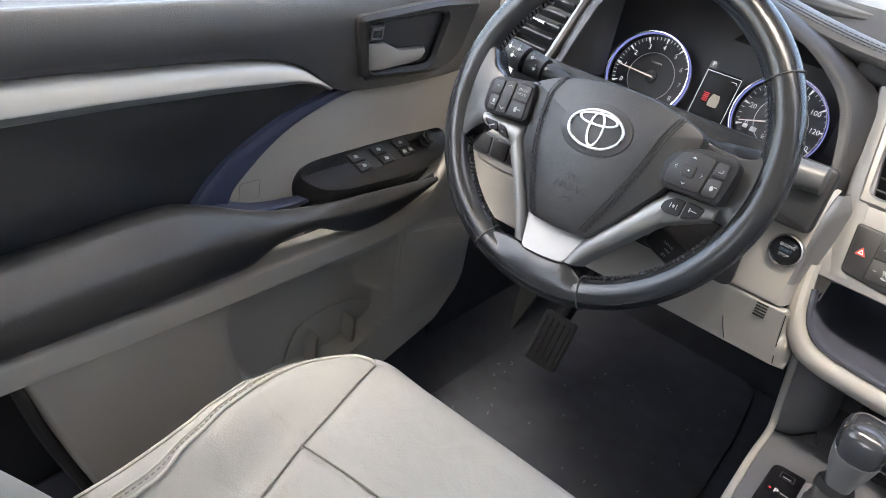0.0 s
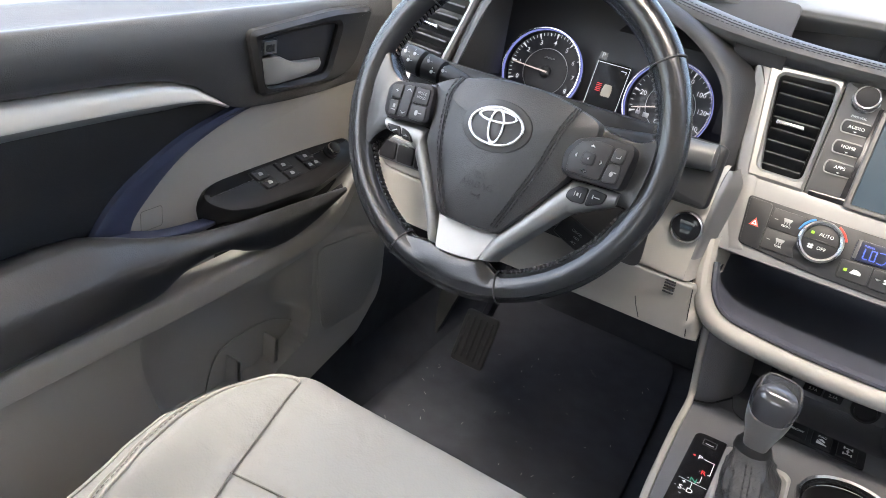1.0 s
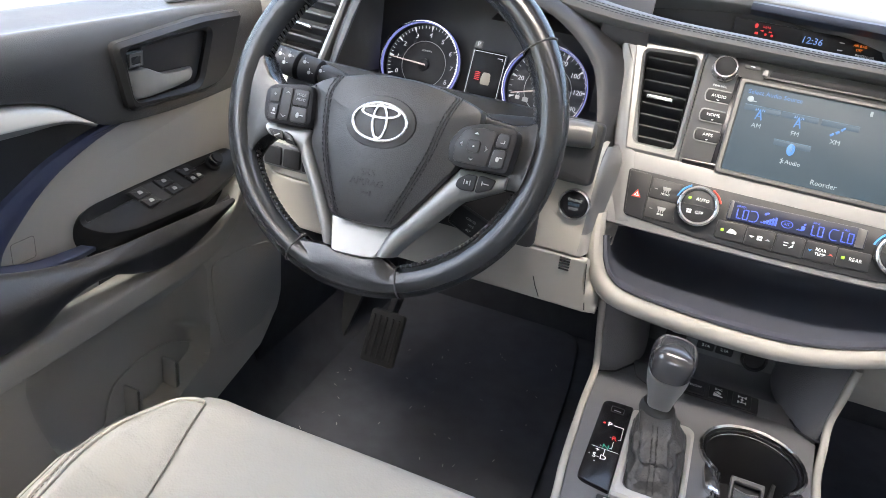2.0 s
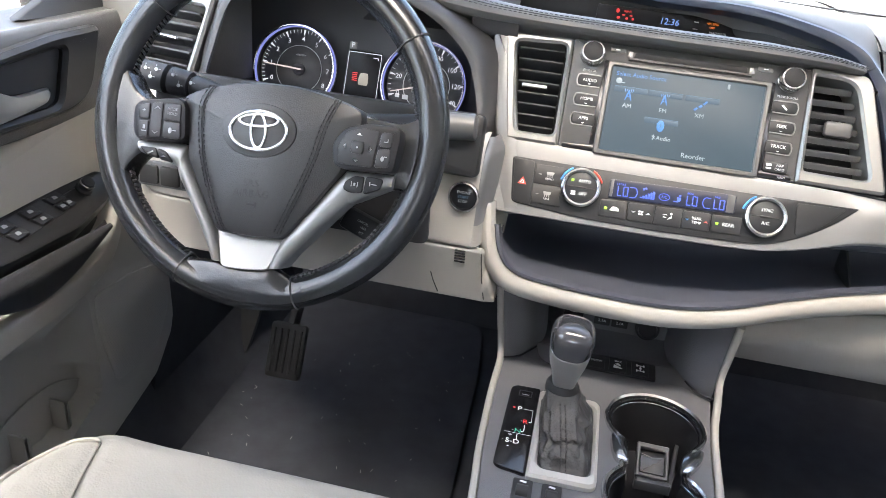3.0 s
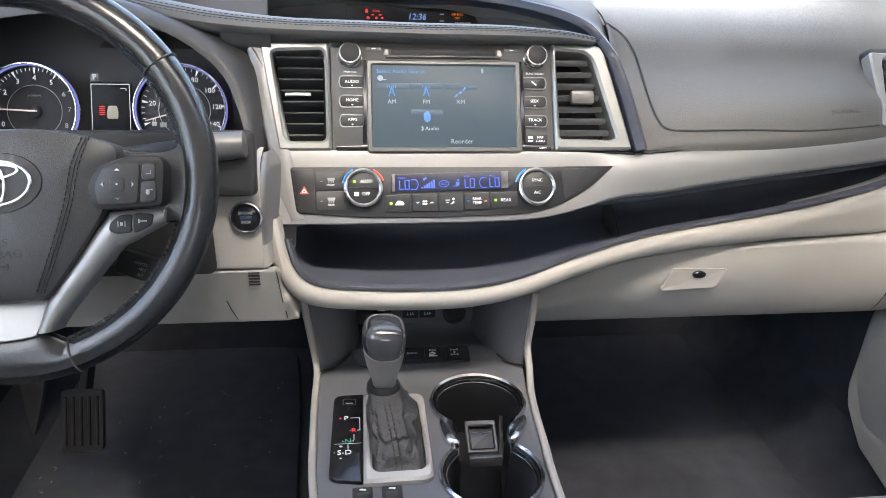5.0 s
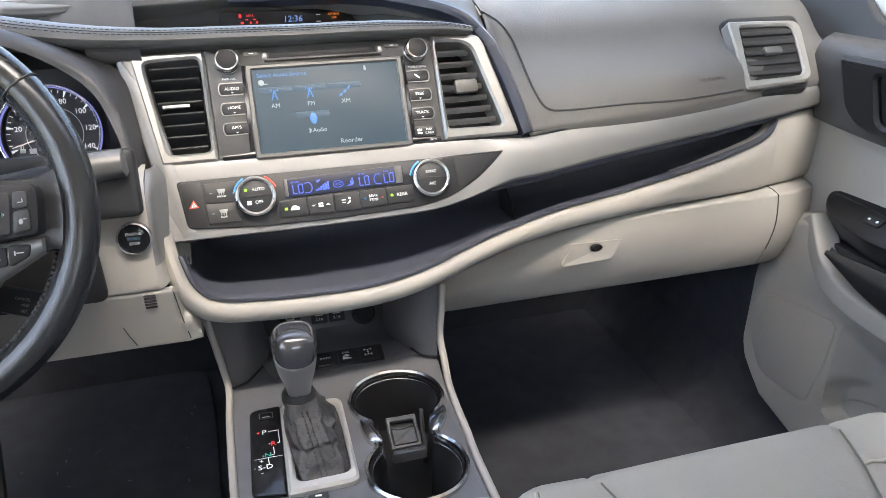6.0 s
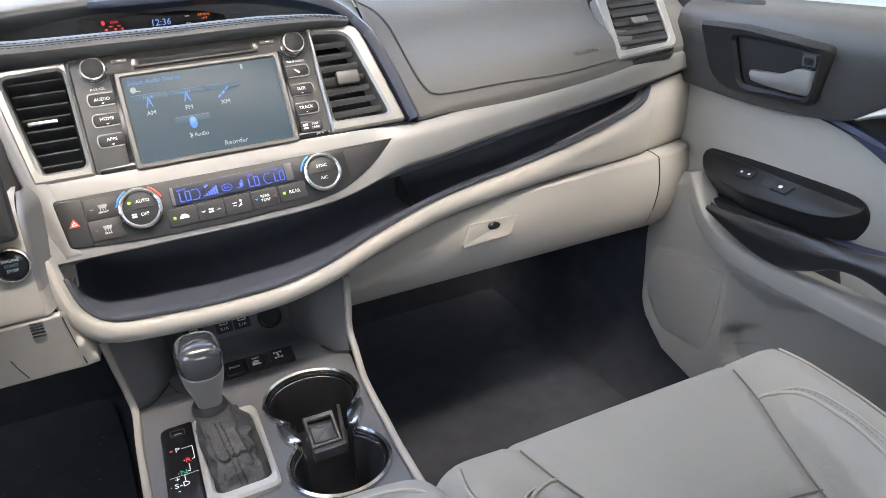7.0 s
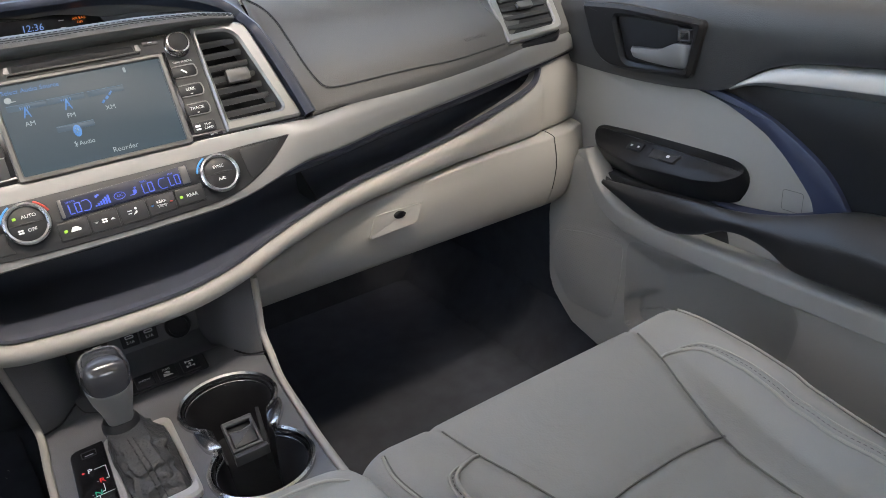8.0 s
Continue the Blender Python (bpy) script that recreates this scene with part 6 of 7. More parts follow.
for o in (rrect(0.011, 0.0007, 0.0002, -0.1140, -0.1584), rrect(0.0007, 0.0232, 0.0002, -0.1083, -0.1698), rrect(0.0030, 0.0007, 0.0002, -0.1098, -0.1814), rrect(0.0007, 0.0110, 0.0002, -0.1153, -0.1935), rrect(0.0030, 0.0007, 0.0002, -0.1168, -0.2003), rrect(0.0007, 0.0100, 0.0002, -0.1220, -0.2105), rrect(0.030, 0.0004, 0.0001, -0.1218, -0.2045)):
    part("gate_line", rpoly_bar(o, T), PRINT, gp)
for x, y in ((-0.1195, -0.1810), (-0.1275, -0.2000), (-0.1370, -0.2190)):
    part("gate_dot", rpoly_bar(oval(0.0008, 0.0008, x, y, 8), T), DULLPRINT, gp)
part("release_cover", hoop(rrect(0.016, 0.012, 0.002, -0.120, -0.128), rrect(0.014, 0.010, 0.0015, -0.120, -0.128), 0.001, 0.0003, T), HARD, gp)
bars([rrect(0.009, 0.0012, 0.0003, -0.120, -0.1295)], T, DULLPRINT, gp)
part("surround", hoop(rpoly([(-0.1028, -0.1165), (-0.0300, -0.1175), (-0.0325, -0.2700), (-0.1062, -0.2710)], [0.005, 0.012, 0.012, 0.003]), rpoly([(-0.0932, -0.1280), (-0.0372, -0.1300), (-0.0382, -0.2545), (-0.0968, -0.2555)], [0.012, 0.012, 0.012, 0.012]), 0.009, 0.003, at(0, 0, KZ - 0.001)), PALE, gear, "satin silver surround")
kx, ky = -0.0805, -0.155
loops = []
for z in np.linspace(0, 1, 34):
    zz = KZ + 0.001 + z * 0.043
    k = (1 - z) ** 0.62
    cx, cy = kx * (1 - k) - 0.0672 * k, ky * (1 - k) - 0.1918 * k
    hw, hh = 0.0172 + 0.0122 * k, 0.0172 + 0.0460 * k
    loop = []
    for i in range(80):
        q = 2 * math.pi * i / 80
        c, sn = math.cos(q), math.sin(q)
        ex = 0.42 + 0.4 * z
        px, py = math.copysign(abs(c) ** ex, c), math.copysign(abs(sn) ** ex, sn)
        mid = math.sin(math.pi * min(1.0, z * 1.05)) ** 0.7
        wv = 0.0055 * noise.noise(Vector((c * 2.2 + 3, sn * 2.6, z * 4.0))) + 0.0030 * noise.noise(Vector((c * 5 + 9, sn * 5, z * 9.0)))
        fold = abs(math.sin(z * 8.5 + 1.3 * math.sin(2.0 * q + 0.6) + 1.8 * c))
        wv += 0.0050 * (fold - 0.6)
        wv -= 0.0022 * math.exp(-(c / 0.10) ** 2) * (sn < 0)
        loop.append((cx + px * (hw + wv * mid), cy + py * (hh + 1.2 * wv * mid), zz + 0.0022 * noise.noise(Vector((c * 2, sn * 2, z * 5))) * mid))
    loops.append(loop)
boot = part("boot", rings(bmesh.new(), loops, False, True), BOOT, gear, "creased black leather boot", 60)
seam_at = [min(range(80), key=lambda i: (l[i][0] - (sum(p[0] for p in l) / 80)) ** 2 + (0 if l[i][1] < sum(p[1] for p in l) / 80 else 1)) for l in loops]
line = [Vector(l[i]) for l, i in zip(loops, seam_at)]
for d in (-0.0028, 0.0028):
    part("boot_stitching", stitches([q + Vector((d, -0.0014, 0.0010)) for q in line[2:-2]], (0, -0.7, 0.7), 0.0032, 0.0018, 0.0007), THREAD, gear)
part("collar", lathe([(0.0180, 0.036), (0.0196, 0.0405), (0.0192, 0.047), (0.0165, 0.052), (0.013, 0.053), (0.0115, 0.047)], at(kx, ky, KZ)), RUBBER, gear)
LEAN = at(kx, ky, KZ + 0.040) @ pose(0, 0, 0, 3, 3, 0) @ Matrix.Diagonal((1.07, 1.07, 1.07, 1))


def knob_loop(z, a, b, cx=0.0, dip=0.0, ex=0.68):
    """A ring of the knob; dip lowers it towards the rear and lifts it at the sides."""
    out = []
    for q in np.linspace(0, 2 * math.pi, 49)[:-1]:
        c, sn = math.cos(q), math.sin(q)
        dz = dip * (0.0042 * c * c - 0.0048 * sn * sn * (1.0 if sn < 0 else -0.3))
        out.append(LEAN @ Vector((cx + a * math.copysign(abs(c) ** ex, c), b * math.copysign(abs(sn) ** ex, sn), z + dz)))
    return out


part("knob_grip", rings(bmesh.new(), [knob_loop(*q) for q in ((0.0, 0.0118, 0.0130), (0.012, 0.0124, 0.0138), (0.026, 0.0150, 0.0168, -0.001), (0.038, 0.0190, 0.0208, -0.002, 0.3), (0.048, 0.0212, 0.0232, -0.0025, 0.8), (0.0575, 0.0222, 0.0245, -0.003, 1.0), (0.0583, 0.0216, 0.0238, -0.003, 1.0))]), BRIGHT, gear, "satin silver lower knob")
part("knob_joint", rings(bmesh.new(), [knob_loop(*q) for q in ((0.0570, 0.0212, 0.0235, -0.003, 1.0), (0.0592, 0.0212, 0.0235, -0.003, 1.0))]), DEEP, gear)
part("knob_cap", rings(bmesh.new(), [knob_loop(*q) for q in ((0.0588, 0.0218, 0.0240, -0.003, 1.0), (0.0594, 0.0225, 0.0249, -0.003, 1.0), (0.064, 0.0230, 0.0255, -0.003, 0.8), (0.070, 0.0230, 0.0255, -0.003, 0.4), (0.077, 0.0220, 0.0242, -0.003), (0.0825, 0.0192, 0.0212, -0.003), (0.0862, 0.0140, 0.0155, -0.003), (0.0878, 0.0070, 0.0075, -0.003), (0.0882, 0.002, 0.002, -0.003))]), KNOBGREY, gear, "dark grey gloss knob cap")
# cup holders
cups = thing("cup_holder", (0.035, -0.18, KZ - 0.08), "double cup holder with a chrome rim and a folding clip", "cup holder")
outl = cup_line
inn = inset(outl, 0.0046)
part("rim", hoop(outl, inn, 0.0075, 0.0022, at(0, 0, KZ - 0.0005)), CHROME, cups, "chrome figure-of-eight rim")
part("inner_rim", hoop(inset(outl, 0.0046), inset(outl, 0.0078), 0.0040, 0.0008, at(0, 0, KZ - 0.0025)), GLOSS, cups, "gloss black step inside the rim")
# thin chrome ring added as the reflection along the inner edge
part("edge_reflection", hoop(inset(outl, 0.0079), inset(outl, 0.0090), 0.0030, 0.0004, at(0, 0, KZ - 0.0050)), CHROME, cups)
wellb = bmesh.new()
rings(wellb, [[Vector((q[0], q[1], z)) for q in inset(outl, d)] for d, z in ((0.0085, KZ - 0.002), (0.0095, KZ - 0.008), (0.011, KZ - 0.02), (0.014, KZ - 0.075))], False, True)
part("well", wellb, DEEP, cups, "black cup wells")
for o in ([(-0.0165, -0.1700), (-0.0080, -0.1765), (-0.0015, -0.1900), (0.0025, -0.2080), (0.0010, -0.2165), (-0.0110, -0.2120), (-0.0160, -0.1960)], [(0.0625, -0.1890), (0.0745, -0.1755), (0.0860, -0.1700), (0.0850, -0.1850), (0.0760, -0.2020), (0.0655, -0.2140), (0.0585, -0.2105)]):
    part("waist_plate", plate(spl(o, 4, True), 0.0075, 0.003, at(0, 0, KZ - 0.0005), 0.0, 0.0015), CHROME, cups, "broad chrome flat at the waist of the rim")
for o in ([(0.0000, 0.0), (0.0060, 0.0), (0.0035, -0.044), (-0.0010, -0.046)], [(0.062, 0.036), (0.066, 0.034), (0.051, -0.046), (0.046, -0.042)]):
    part("rubber_fin", plate([(x, y - 0.1775) for x, y in o], 0.018, 0.0015, at(0, 0, KZ - 0.032)), RUBBER, cups, "black rubber gripping fin")
CP2 = plane((0.0305, -0.1925, KZ - 0.006), (1, -0.02, 0), (0, 0.9, 0.42))
clip = part("clip", hoop(rrect(0.0355, 0.041, 0.002), rrect(0.0275, 0.0300, 0.002, 0, -0.001), 0.005, 0.0012, CP2, -0.002), CLIP, cups, "grey plastic folding clip between the cups")
part("clip_leaf", plate(rpoly([(-0.0130, -0.0150), (0.0130, -0.0150), (0.0130, 0.0060), (0.0, 0.0030), (-0.0130, 0.0060)], 0.001), 0.003, 0.001, CP2, -0.001), CLIP, clip)
part("clip_edge", sweep([CP2 @ Vector(q) for q in ((-0.0130, 0.0062, 0.002), (0.0, 0.0032, 0.0022), (0.0130, 0.0062, 0.002))], circle(0.0008, 6), (0, 0, 1)), WHEELSILVER, clip)
part("clip_back", plate(rrect(0.030, 0.034, 0.002), 0.002, 0.0005, CP2, -0.006), DEEP, clip)
part("clip_bar", plate(rrect(0.0385, 0.0085, 0.0015, 0.0305, -0.2205), 0.012, 0.002, at(0, 0, KZ - 0.021)), CLIP, clip)
for x, w in ((0.012, 0.014), (0.048, 0.012)):
    part("floor_tab", plate(rrect(w, 0.010, 0.002, x, -0.256), 0.006, 0.0015, at(0, 0, KZ - 0.076)), CLIP, cups)
# the plate is cut away round the wells
for k, x in enumerate((-0.1075, -0.0775)):
    h = part("seat_heater_switch", plate(rrect(0.021, 0.034, 0.003, x, -0.291), 0.004, 0.0012, at(0, 0, KZ)), HARD, con, "black seat heater wheel switch")
    part("roller", sweep([(x - 0.006, -0.292, KZ + 0.001), (x, -0.292, KZ + 0.001), (x + 0.006, -0.292, KZ + 0.001)], circle(0.0085, 20), (0, 0, 1)), RUBBER, h)
    bars([rpoly([(x - 0.004, -0.279), (x + 0.003, -0.2805), (x + 0.004, -0.278), (x - 0.002, -0.277)], 0.0005, 1)], at(0, 0, KZ + 0.004), PRINT, h)
# armrest at the console's tail
arm = thing("armrest", (-0.03, -0.6, 0.30), "beige padded armrest lid on the console", "armrest")
part("lid", sheet([[(x, y, z) for y, z in ((-0.428, 0.40), (-0.413 - c, 0.438), (-0.420 - c, 0.462), (-0.45 - c, 0.474), (-0.55, 0.478), (-0.7, 0.478), (-0.86, 0.476))] for x, c in ((-0.130, 0.05), (-0.128, 0.03), (-0.115, 0.008), (-0.03, 0.0), (0.045, 0.006), (0.064, 0.025), (0.068, 0.05))], 5, 4, 0.01), SEAT, arm, "padded beige leather lid")
part("box", plate(rpoly([(-0.125, -0.44), (0.062, -0.44), (0.062, -0.86), (-0.125, -0.86)], 0.015), 0.45, 0.004, at(0, 0, 0.0)), CONSOLE, arm)
part("lid_seam", sweep(spl([(-0.129, -0.47, 0.468), (-0.1, -0.452, 0.4765), (-0.03, -0.446, 0.4775), (0.035, -0.45, 0.4765), (0.066, -0.472, 0.468)], 5), circle(0.0014, 6)), PIPING, arm)

# ---- doors ----
def deep(q, poly):
    """How far a point lies inside an outline (outside: minus)."""
    p = np.array(poly, float)
    r = np.roll(p, -1, 0)
    e, w = r - p, np.array(q) - p
    t = np.clip((w * e).sum(1) / (e * e).sum(1).clip(1e-12), 0, 1)
    d = np.hypot(*(w - e * t[:, None]).T).min()
    c = (p[:, 1] > q[1]) != (r[:, 1] > q[1])
    x = p[:, 0] + (q[1] - p[:, 1]) * e[:, 0] / np.where(abs(e[:, 1]) < 1e-12, 1e-12, e[:, 1])
    return d if (c & (q[0] < x)).sum() % 2 else -d


def ease(x, a, b):
    k = min(1.0, max(0.0, (x - a) / (b - a)))
    return k * k * (3 - 2 * k)


def lower_panel(dm, ridge, hole, bottle, spk):
    """The lower door skin, hollowed for the pocket and bottle, flat under the loudspeaker."""
    tops = ridge + [(0.03, 0.487), (0.06, 0.445), (0.08, 0.39), (0.093, 0.30)]
    bots = [(-0.67, 0.415), (-0.60, 0.21), (-0.555, 0.09), (-0.3, 0.09), (-0.12, 0.112), (-0.06, 0.128), (0.018, 0.150), (0.068, 0.2), (0.085, 0.245), (0.093, 0.295)]
    bm, pocket, grid, inner = bmesh.new(), bmesh.new(), [], set()
    cols = list(np.linspace(-0.67, -0.44, 16)) + list(np.linspace(-0.435, -0.40, 14)) + list(np.linspace(-0.395, 0.05, 110)) + [0.093 - 0.043 * math.cos(q) for q in np.linspace(0.1, 1.57, 12)]
    for a in cols:
        zt, zb = np.interp(a, *zip(*tops)), np.interp(a, *zip(*bots))
        row = [dm(a, zt, 0.0)]
        for v in np.linspace(1, 0, 84):
            z = zb + (zt - zb) * v
            rim = min((1 - v) * (zt - zb), v * (zt - zb), 0.093 - a)
            h = 0.022 + 0.013 * ease(rim, 0.0, 0.016) + 0.006 * ease(z, 0.40, 0.15)
            h = h + (0.0385 - h) * ease(deep((a, z), spk), -0.012, 0.0)
            k, b = deep((a, z), hole), float(a)
            if abs(k) < 0.0022:
                g = np.array((deep((a + 1e-4, z), hole) - k, deep((a, z + 1e-4), hole) - k)) / 1e-4
                b, z, k = a - g[0] * k, z - g[1] * k, 0.0
            h -= 0.034 * ease(k, 0.0, 0.008 + 0.05 * ease(a, -0.34, -0.16) * ease(z, 0.26, 0.30))
            row.append(dm(b, z, h))
            if k > -1e-5:
                inner.add((len(grid), len(row) - 1))
        row.append(dm(a, zb, 0.0))
        grid.append(row)
    sets = [[[b.verts.new([float(c) for c in q]) for q in row] for row in grid] for b in (bm, pocket)]
    for c in range(len(grid) - 1):
        for i in range(len(grid[c]) - 1):
            mine = all(q in inner for q in ((c, i), (c + 1, i), (c, i + 1), (c + 1, i + 1)))
            a, b = sets[mine][c], sets[mine][c + 1]
            (pocket if mine else bm).faces.new((a[i], a[i + 1], b[i + 1], b[i]))
    for b in (bm, pocket):
        bmesh.ops.delete(b, geom=[v for v in b.verts if not v.link_faces], context="VERTS")
    return bm, pocket


def door(s):
    """A front door's inner side. s: -1 the driver's, 1 the passenger's."""
    who = "driver's" if s < 0 else "passenger's"
    d = thing("front_door", (s * 0.78, -0.4, 0.1), "%s door lined in black leather, silver and beige" % who, "car door", "front doors")
    F = plane((s * 0.75, 0, 0), (0, -s, 0), (0, 0, 1))
    sag = ([0.0, 0.2, 0.39, 0.43, 0.47, 0.51, 0.61], [-0.02, -0.032, -0.034, -0.027, -0.023, -0.018, 0.0])  # the passenger's side is moulded a little lower

    def low_z(b):
        return b + (float(np.interp(b, *sag)) if s > 0 else 0.0)

    def fl(pts):
        return [(-s * q[0], low_z(q[1])) for q in pts]

    def dm(a, b, h):
        return (s * (0.75 - h), a, low_z(b))

    part("core", plate(fl([(-0.99, 0.06), (0.02, 0.06), (0.06, 0.2), (0.075, 0.4), (0.06, 0.70), (-0.99, 0.74)]), 0.03, 0.006, F, -0.072), HARD, d)
    # upper pad up to the window
    k = 0.012 if s < 0 else 0.0
    low = [(-0.99, 0.671), (-0.64, 0.671), (-0.54, 0.669), (-0.43, 0.666), (-0.365, 0.660), (-0.327, 0.650), (-0.303, 0.637), (-0.275, 0.620), (-0.245, 0.612), (-0.18, 0.608), (-0.10, 0.608), (0.0, 0.614), (0.055, 0.62)]
    part("upper_pad", sheet([[dm(a, b - 0.004, -0.02), dm(a, b, 0.010), dm(a, b + 0.006, 0.0165), dm(a, max(0.683, b + 0.014), 0.019), dm(a, 0.705, 0.0175), dm(a, 0.725, 0.010), dm(a, 0.736 - k, -0.006), dm(a, 0.743 - k, -0.03), dm(a, 0.745 - k, -0.05), dm(a, 0.70, -0.065)] for a, b in low], 4, 4), DOORPAD, d, "grained black leather upper pad")
    strip = [(-0.99, 0.667, 0.6425), (-0.64, 0.6665, 0.6428), (-0.54, 0.6645, 0.6428), (-0.43, 0.6605, 0.6405), (-0.365, 0.6560, 0.6375), (-0.327, 0.6475, 0.6345), (-0.303, 0.6355, 0.6290), (-0.278, 0.6210, 0.6195)]
    part("silver_strip", sheet([[dm(a, b + 0.004, -0.005), dm(a, b + 0.001, 0.012), dm(a, b * 0.85 + c * 0.15, 0.0175), dm(a, b * 0.5 + c * 0.5, 0.0200), dm(a, c + 0.0015, 0.0212), dm(a, c, 0.0205)] for a, b, c in strip], 4, 5), PALE, d, "satin silver strip tapering to a point")
    # the down-facing facet gets a darker silver to stand for its shade
    part("strip_underside", sheet([[dm(a, c + 0.0003, 0.0205), dm(a, c - 0.002, 0.0190), dm(a, c - 0.5 * (b - c), 0.0105), dm(a, c - 0.55 * (b - c), 0.002), dm(a, c - 0.55 * (b - c), -0.010)] for a, b, c in strip], 3, 5), SILVER, d, "underside of the silver strip, its shade put into a darker silver")
    # black inset and blue curve
    ins = [(-0.99, 0.36), (-0.48, 0.36), (-0.45, 0.505), (-0.408, 0.537), (-0.331, 0.577), (-0.25, 0.607), (-0.255, 0.620), (-0.30, 0.6265), (-0.43, 0.6320), (-0.99, 0.6345)]
    part("inset", plate(fl(ins), 0.02, 0.004, F, -0.02), SMOOTHBLACK, d, "smooth black leather inset")
    bo = spl([(-0.235, 0.6135), (-0.278, 0.6055), (-0.330, 0.5910), (-0.370, 0.5730), (-0.409, 0.5510), (-0.434, 0.5300), (-0.456, 0.5030)], 5)
    bi = spl([(-0.456, 0.499), (-0.435, 0.4905), (-0.4085, 0.4870), (-0.4055, 0.4985), (-0.3985, 0.5130), (-0.376, 0.5350), (-0.352, 0.5550), (-0.320, 0.5745), (-0.265, 0.5955), (-0.205, 0.6090)], 5)
    part("blue_curve", plate(fl(bo + bi), 0.028, 0.004, F, -0.02), BLUECURVE, d, "dark blue curved trim")
    part("blue_edge", sweep([dm(*q) for q in spl([(-0.456, 0.5045, 0.004), (-0.43, 0.4960, 0.006), (-0.405, 0.4880, 0.008), (-0.37, 0.4780, 0.009), (-0.325, 0.4725, 0.009), (-0.28, 0.4715, 0.008), (-0.24, 0.4730, 0.006)], 5)], rrect(0.016, 0.012, 0.003), (s * -0.4, 0, 1), scale=[float(np.interp(k, [0, 8, 20, 30], [0.35, 1.0, 0.9, 0.35])) for k in range(31)]), BLUECURVE, d)
    bei = [(-0.235, 0.609), (-0.12, 0.609), (0.006, 0.616), (0.055, 0.622), (0.06, 0.52), (0.075, 0.42), (-0.30, 0.42), (-0.395, 0.47), (-0.41, 0.49), (-0.395, 0.518), (-0.365, 0.545), (-0.325, 0.571), (-0.27, 0.596)]
    part("beige_inset", plate(fl(rpoly(bei, 0.01, 3)), 0.022, 0.005, F, -0.022), BEIGE, d, "beige padded inset")
    part("speaker_mark", hoop(fl(rrect(0.030, 0.026, 0.004, -0.373, 0.499)), fl(rrect(0.0288, 0.0248, 0.0036, -0.373, 0.499)), 0.0006, 0.0002, F, -0.0002), SEAMLINE, d)
    # inner handle in its bowl
    ha = 0.008 * s
    bz = [(x + ha, z) for x, z in ((-0.247, 0.704), (-0.2245, 0.6245), (-0.075, 0.6215), (-0.040, 0.640), (-0.012, 0.716), (-0.10, 0.7165))]
    bowl = [(x + ha, z) for x, z in ((-0.228, 0.6935), (-0.2165, 0.6385), (-0.120, 0.6345), (-0.102, 0.6375), (-0.082, 0.7000), (-0.12, 0.7000))]
    h = part("handle_bezel", hoop(fl(rpoly(bz, [0.012, 0.01, 0.03, 0.02, 0.01, 0.02])), fl(rpoly(bowl, [0.008, 0.008, 0.02, 0.012, 0.010, 0.01])), 0.024, 0.005, F, 0.006), POD, d, "black bowl round the door handle")
    part("bowl", plate(fl(rpoly(bowl, 0.010)), 0.0015, 0.0004, F, 0.0188), DEEP, h)
    rows = []
    for a, zt, zb, e in ((-0.213, 0.6705, 0.6385, 0.014), (-0.206, 0.6715, 0.6375, 0.020), (-0.190, 0.6715, 0.6375, 0.022), (-0.176, 0.666, 0.638, 0.022), (-0.160, 0.6605, 0.639, 0.022), (-0.135, 0.659, 0.6405, 0.021), (-0.112, 0.6585, 0.643, 0.019), (-0.103, 0.6575, 0.647, 0.014)):
        m = (zt + zb) / 2
        e += 0.009
        a += ha - 0.010
        rows.append([dm(a, zt - 0.002, 0.006), dm(a, zt, e - 0.003), dm(a, zt - 0.004, e), dm(a, m, e + 0.001), dm(a, zb + 0.004, e), dm(a, zb, e - 0.004), dm(a, zb + 0.002, 0.006)])
    part("lever", sheet(rows, 3, 4), SILVER, h, "silver door lever")
    part("lock_tab", plate(fl(rpoly([(x + ha - 0.010, z) for x, z in ((-0.2165, 0.6735), (-0.190, 0.6735), (-0.190, 0.6935), (-0.2195, 0.6935))], 0.003)), 0.013, 0.003, F, 0.0145), HARD, h)
    part("lock_face", hoop(fl(rrect(0.020, 0.015, 0.002, -0.2142 + ha, 0.6835)), fl(rrect(0.014, 0.009, 0.0015, -0.2142 + ha, 0.6825)), 0.0012, 0.0004, F, 0.0275), GUN, h)
    # armrest running forward into the pull
    rows = []
    for a, zt, zb, dx, d0 in ((-0.99, 0.505, 0.432, 0.070, 0.0), (-0.8, 0.507, 0.434, 0.070, 0.0), (-0.67, 0.510, 0.436, 0.070, 0.0), (-0.60, 0.514, 0.436, 0.070, 0.0), (-0.54, 0.5190, 0.436, 0.070, 0.0), (-0.48, 0.5180, 0.437, 0.070, 0.002), (-0.445, 0.5110, 0.438, 0.070, 0.010), (-0.415, 0.5030, 0.4430, 0.070, 0.022), (-0.385, 0.4960, 0.4575, 0.069, 0.030), (-0.35, 0.4900, 0.4645, 0.068, 0.036), (-0.315, 0.4862, 0.4610, 0.067, 0.040), (-0.28, 0.4840, 0.4460, 0.066, 0.044), (-0.24, 0.4820, 0.4340, 0.065, 0.045), (-0.20, 0.4795, 0.4330, 0.064, 0.046), (-0.155, 0.4770, 0.4420, 0.063, 0.047), (-0.11, 0.4745, 0.4570, 0.061, 0.049), (-0.08, 0.4725, 0.4660, 0.058, 0.051)):
        m = (zt + zb) / 2
        k = (dx - d0)
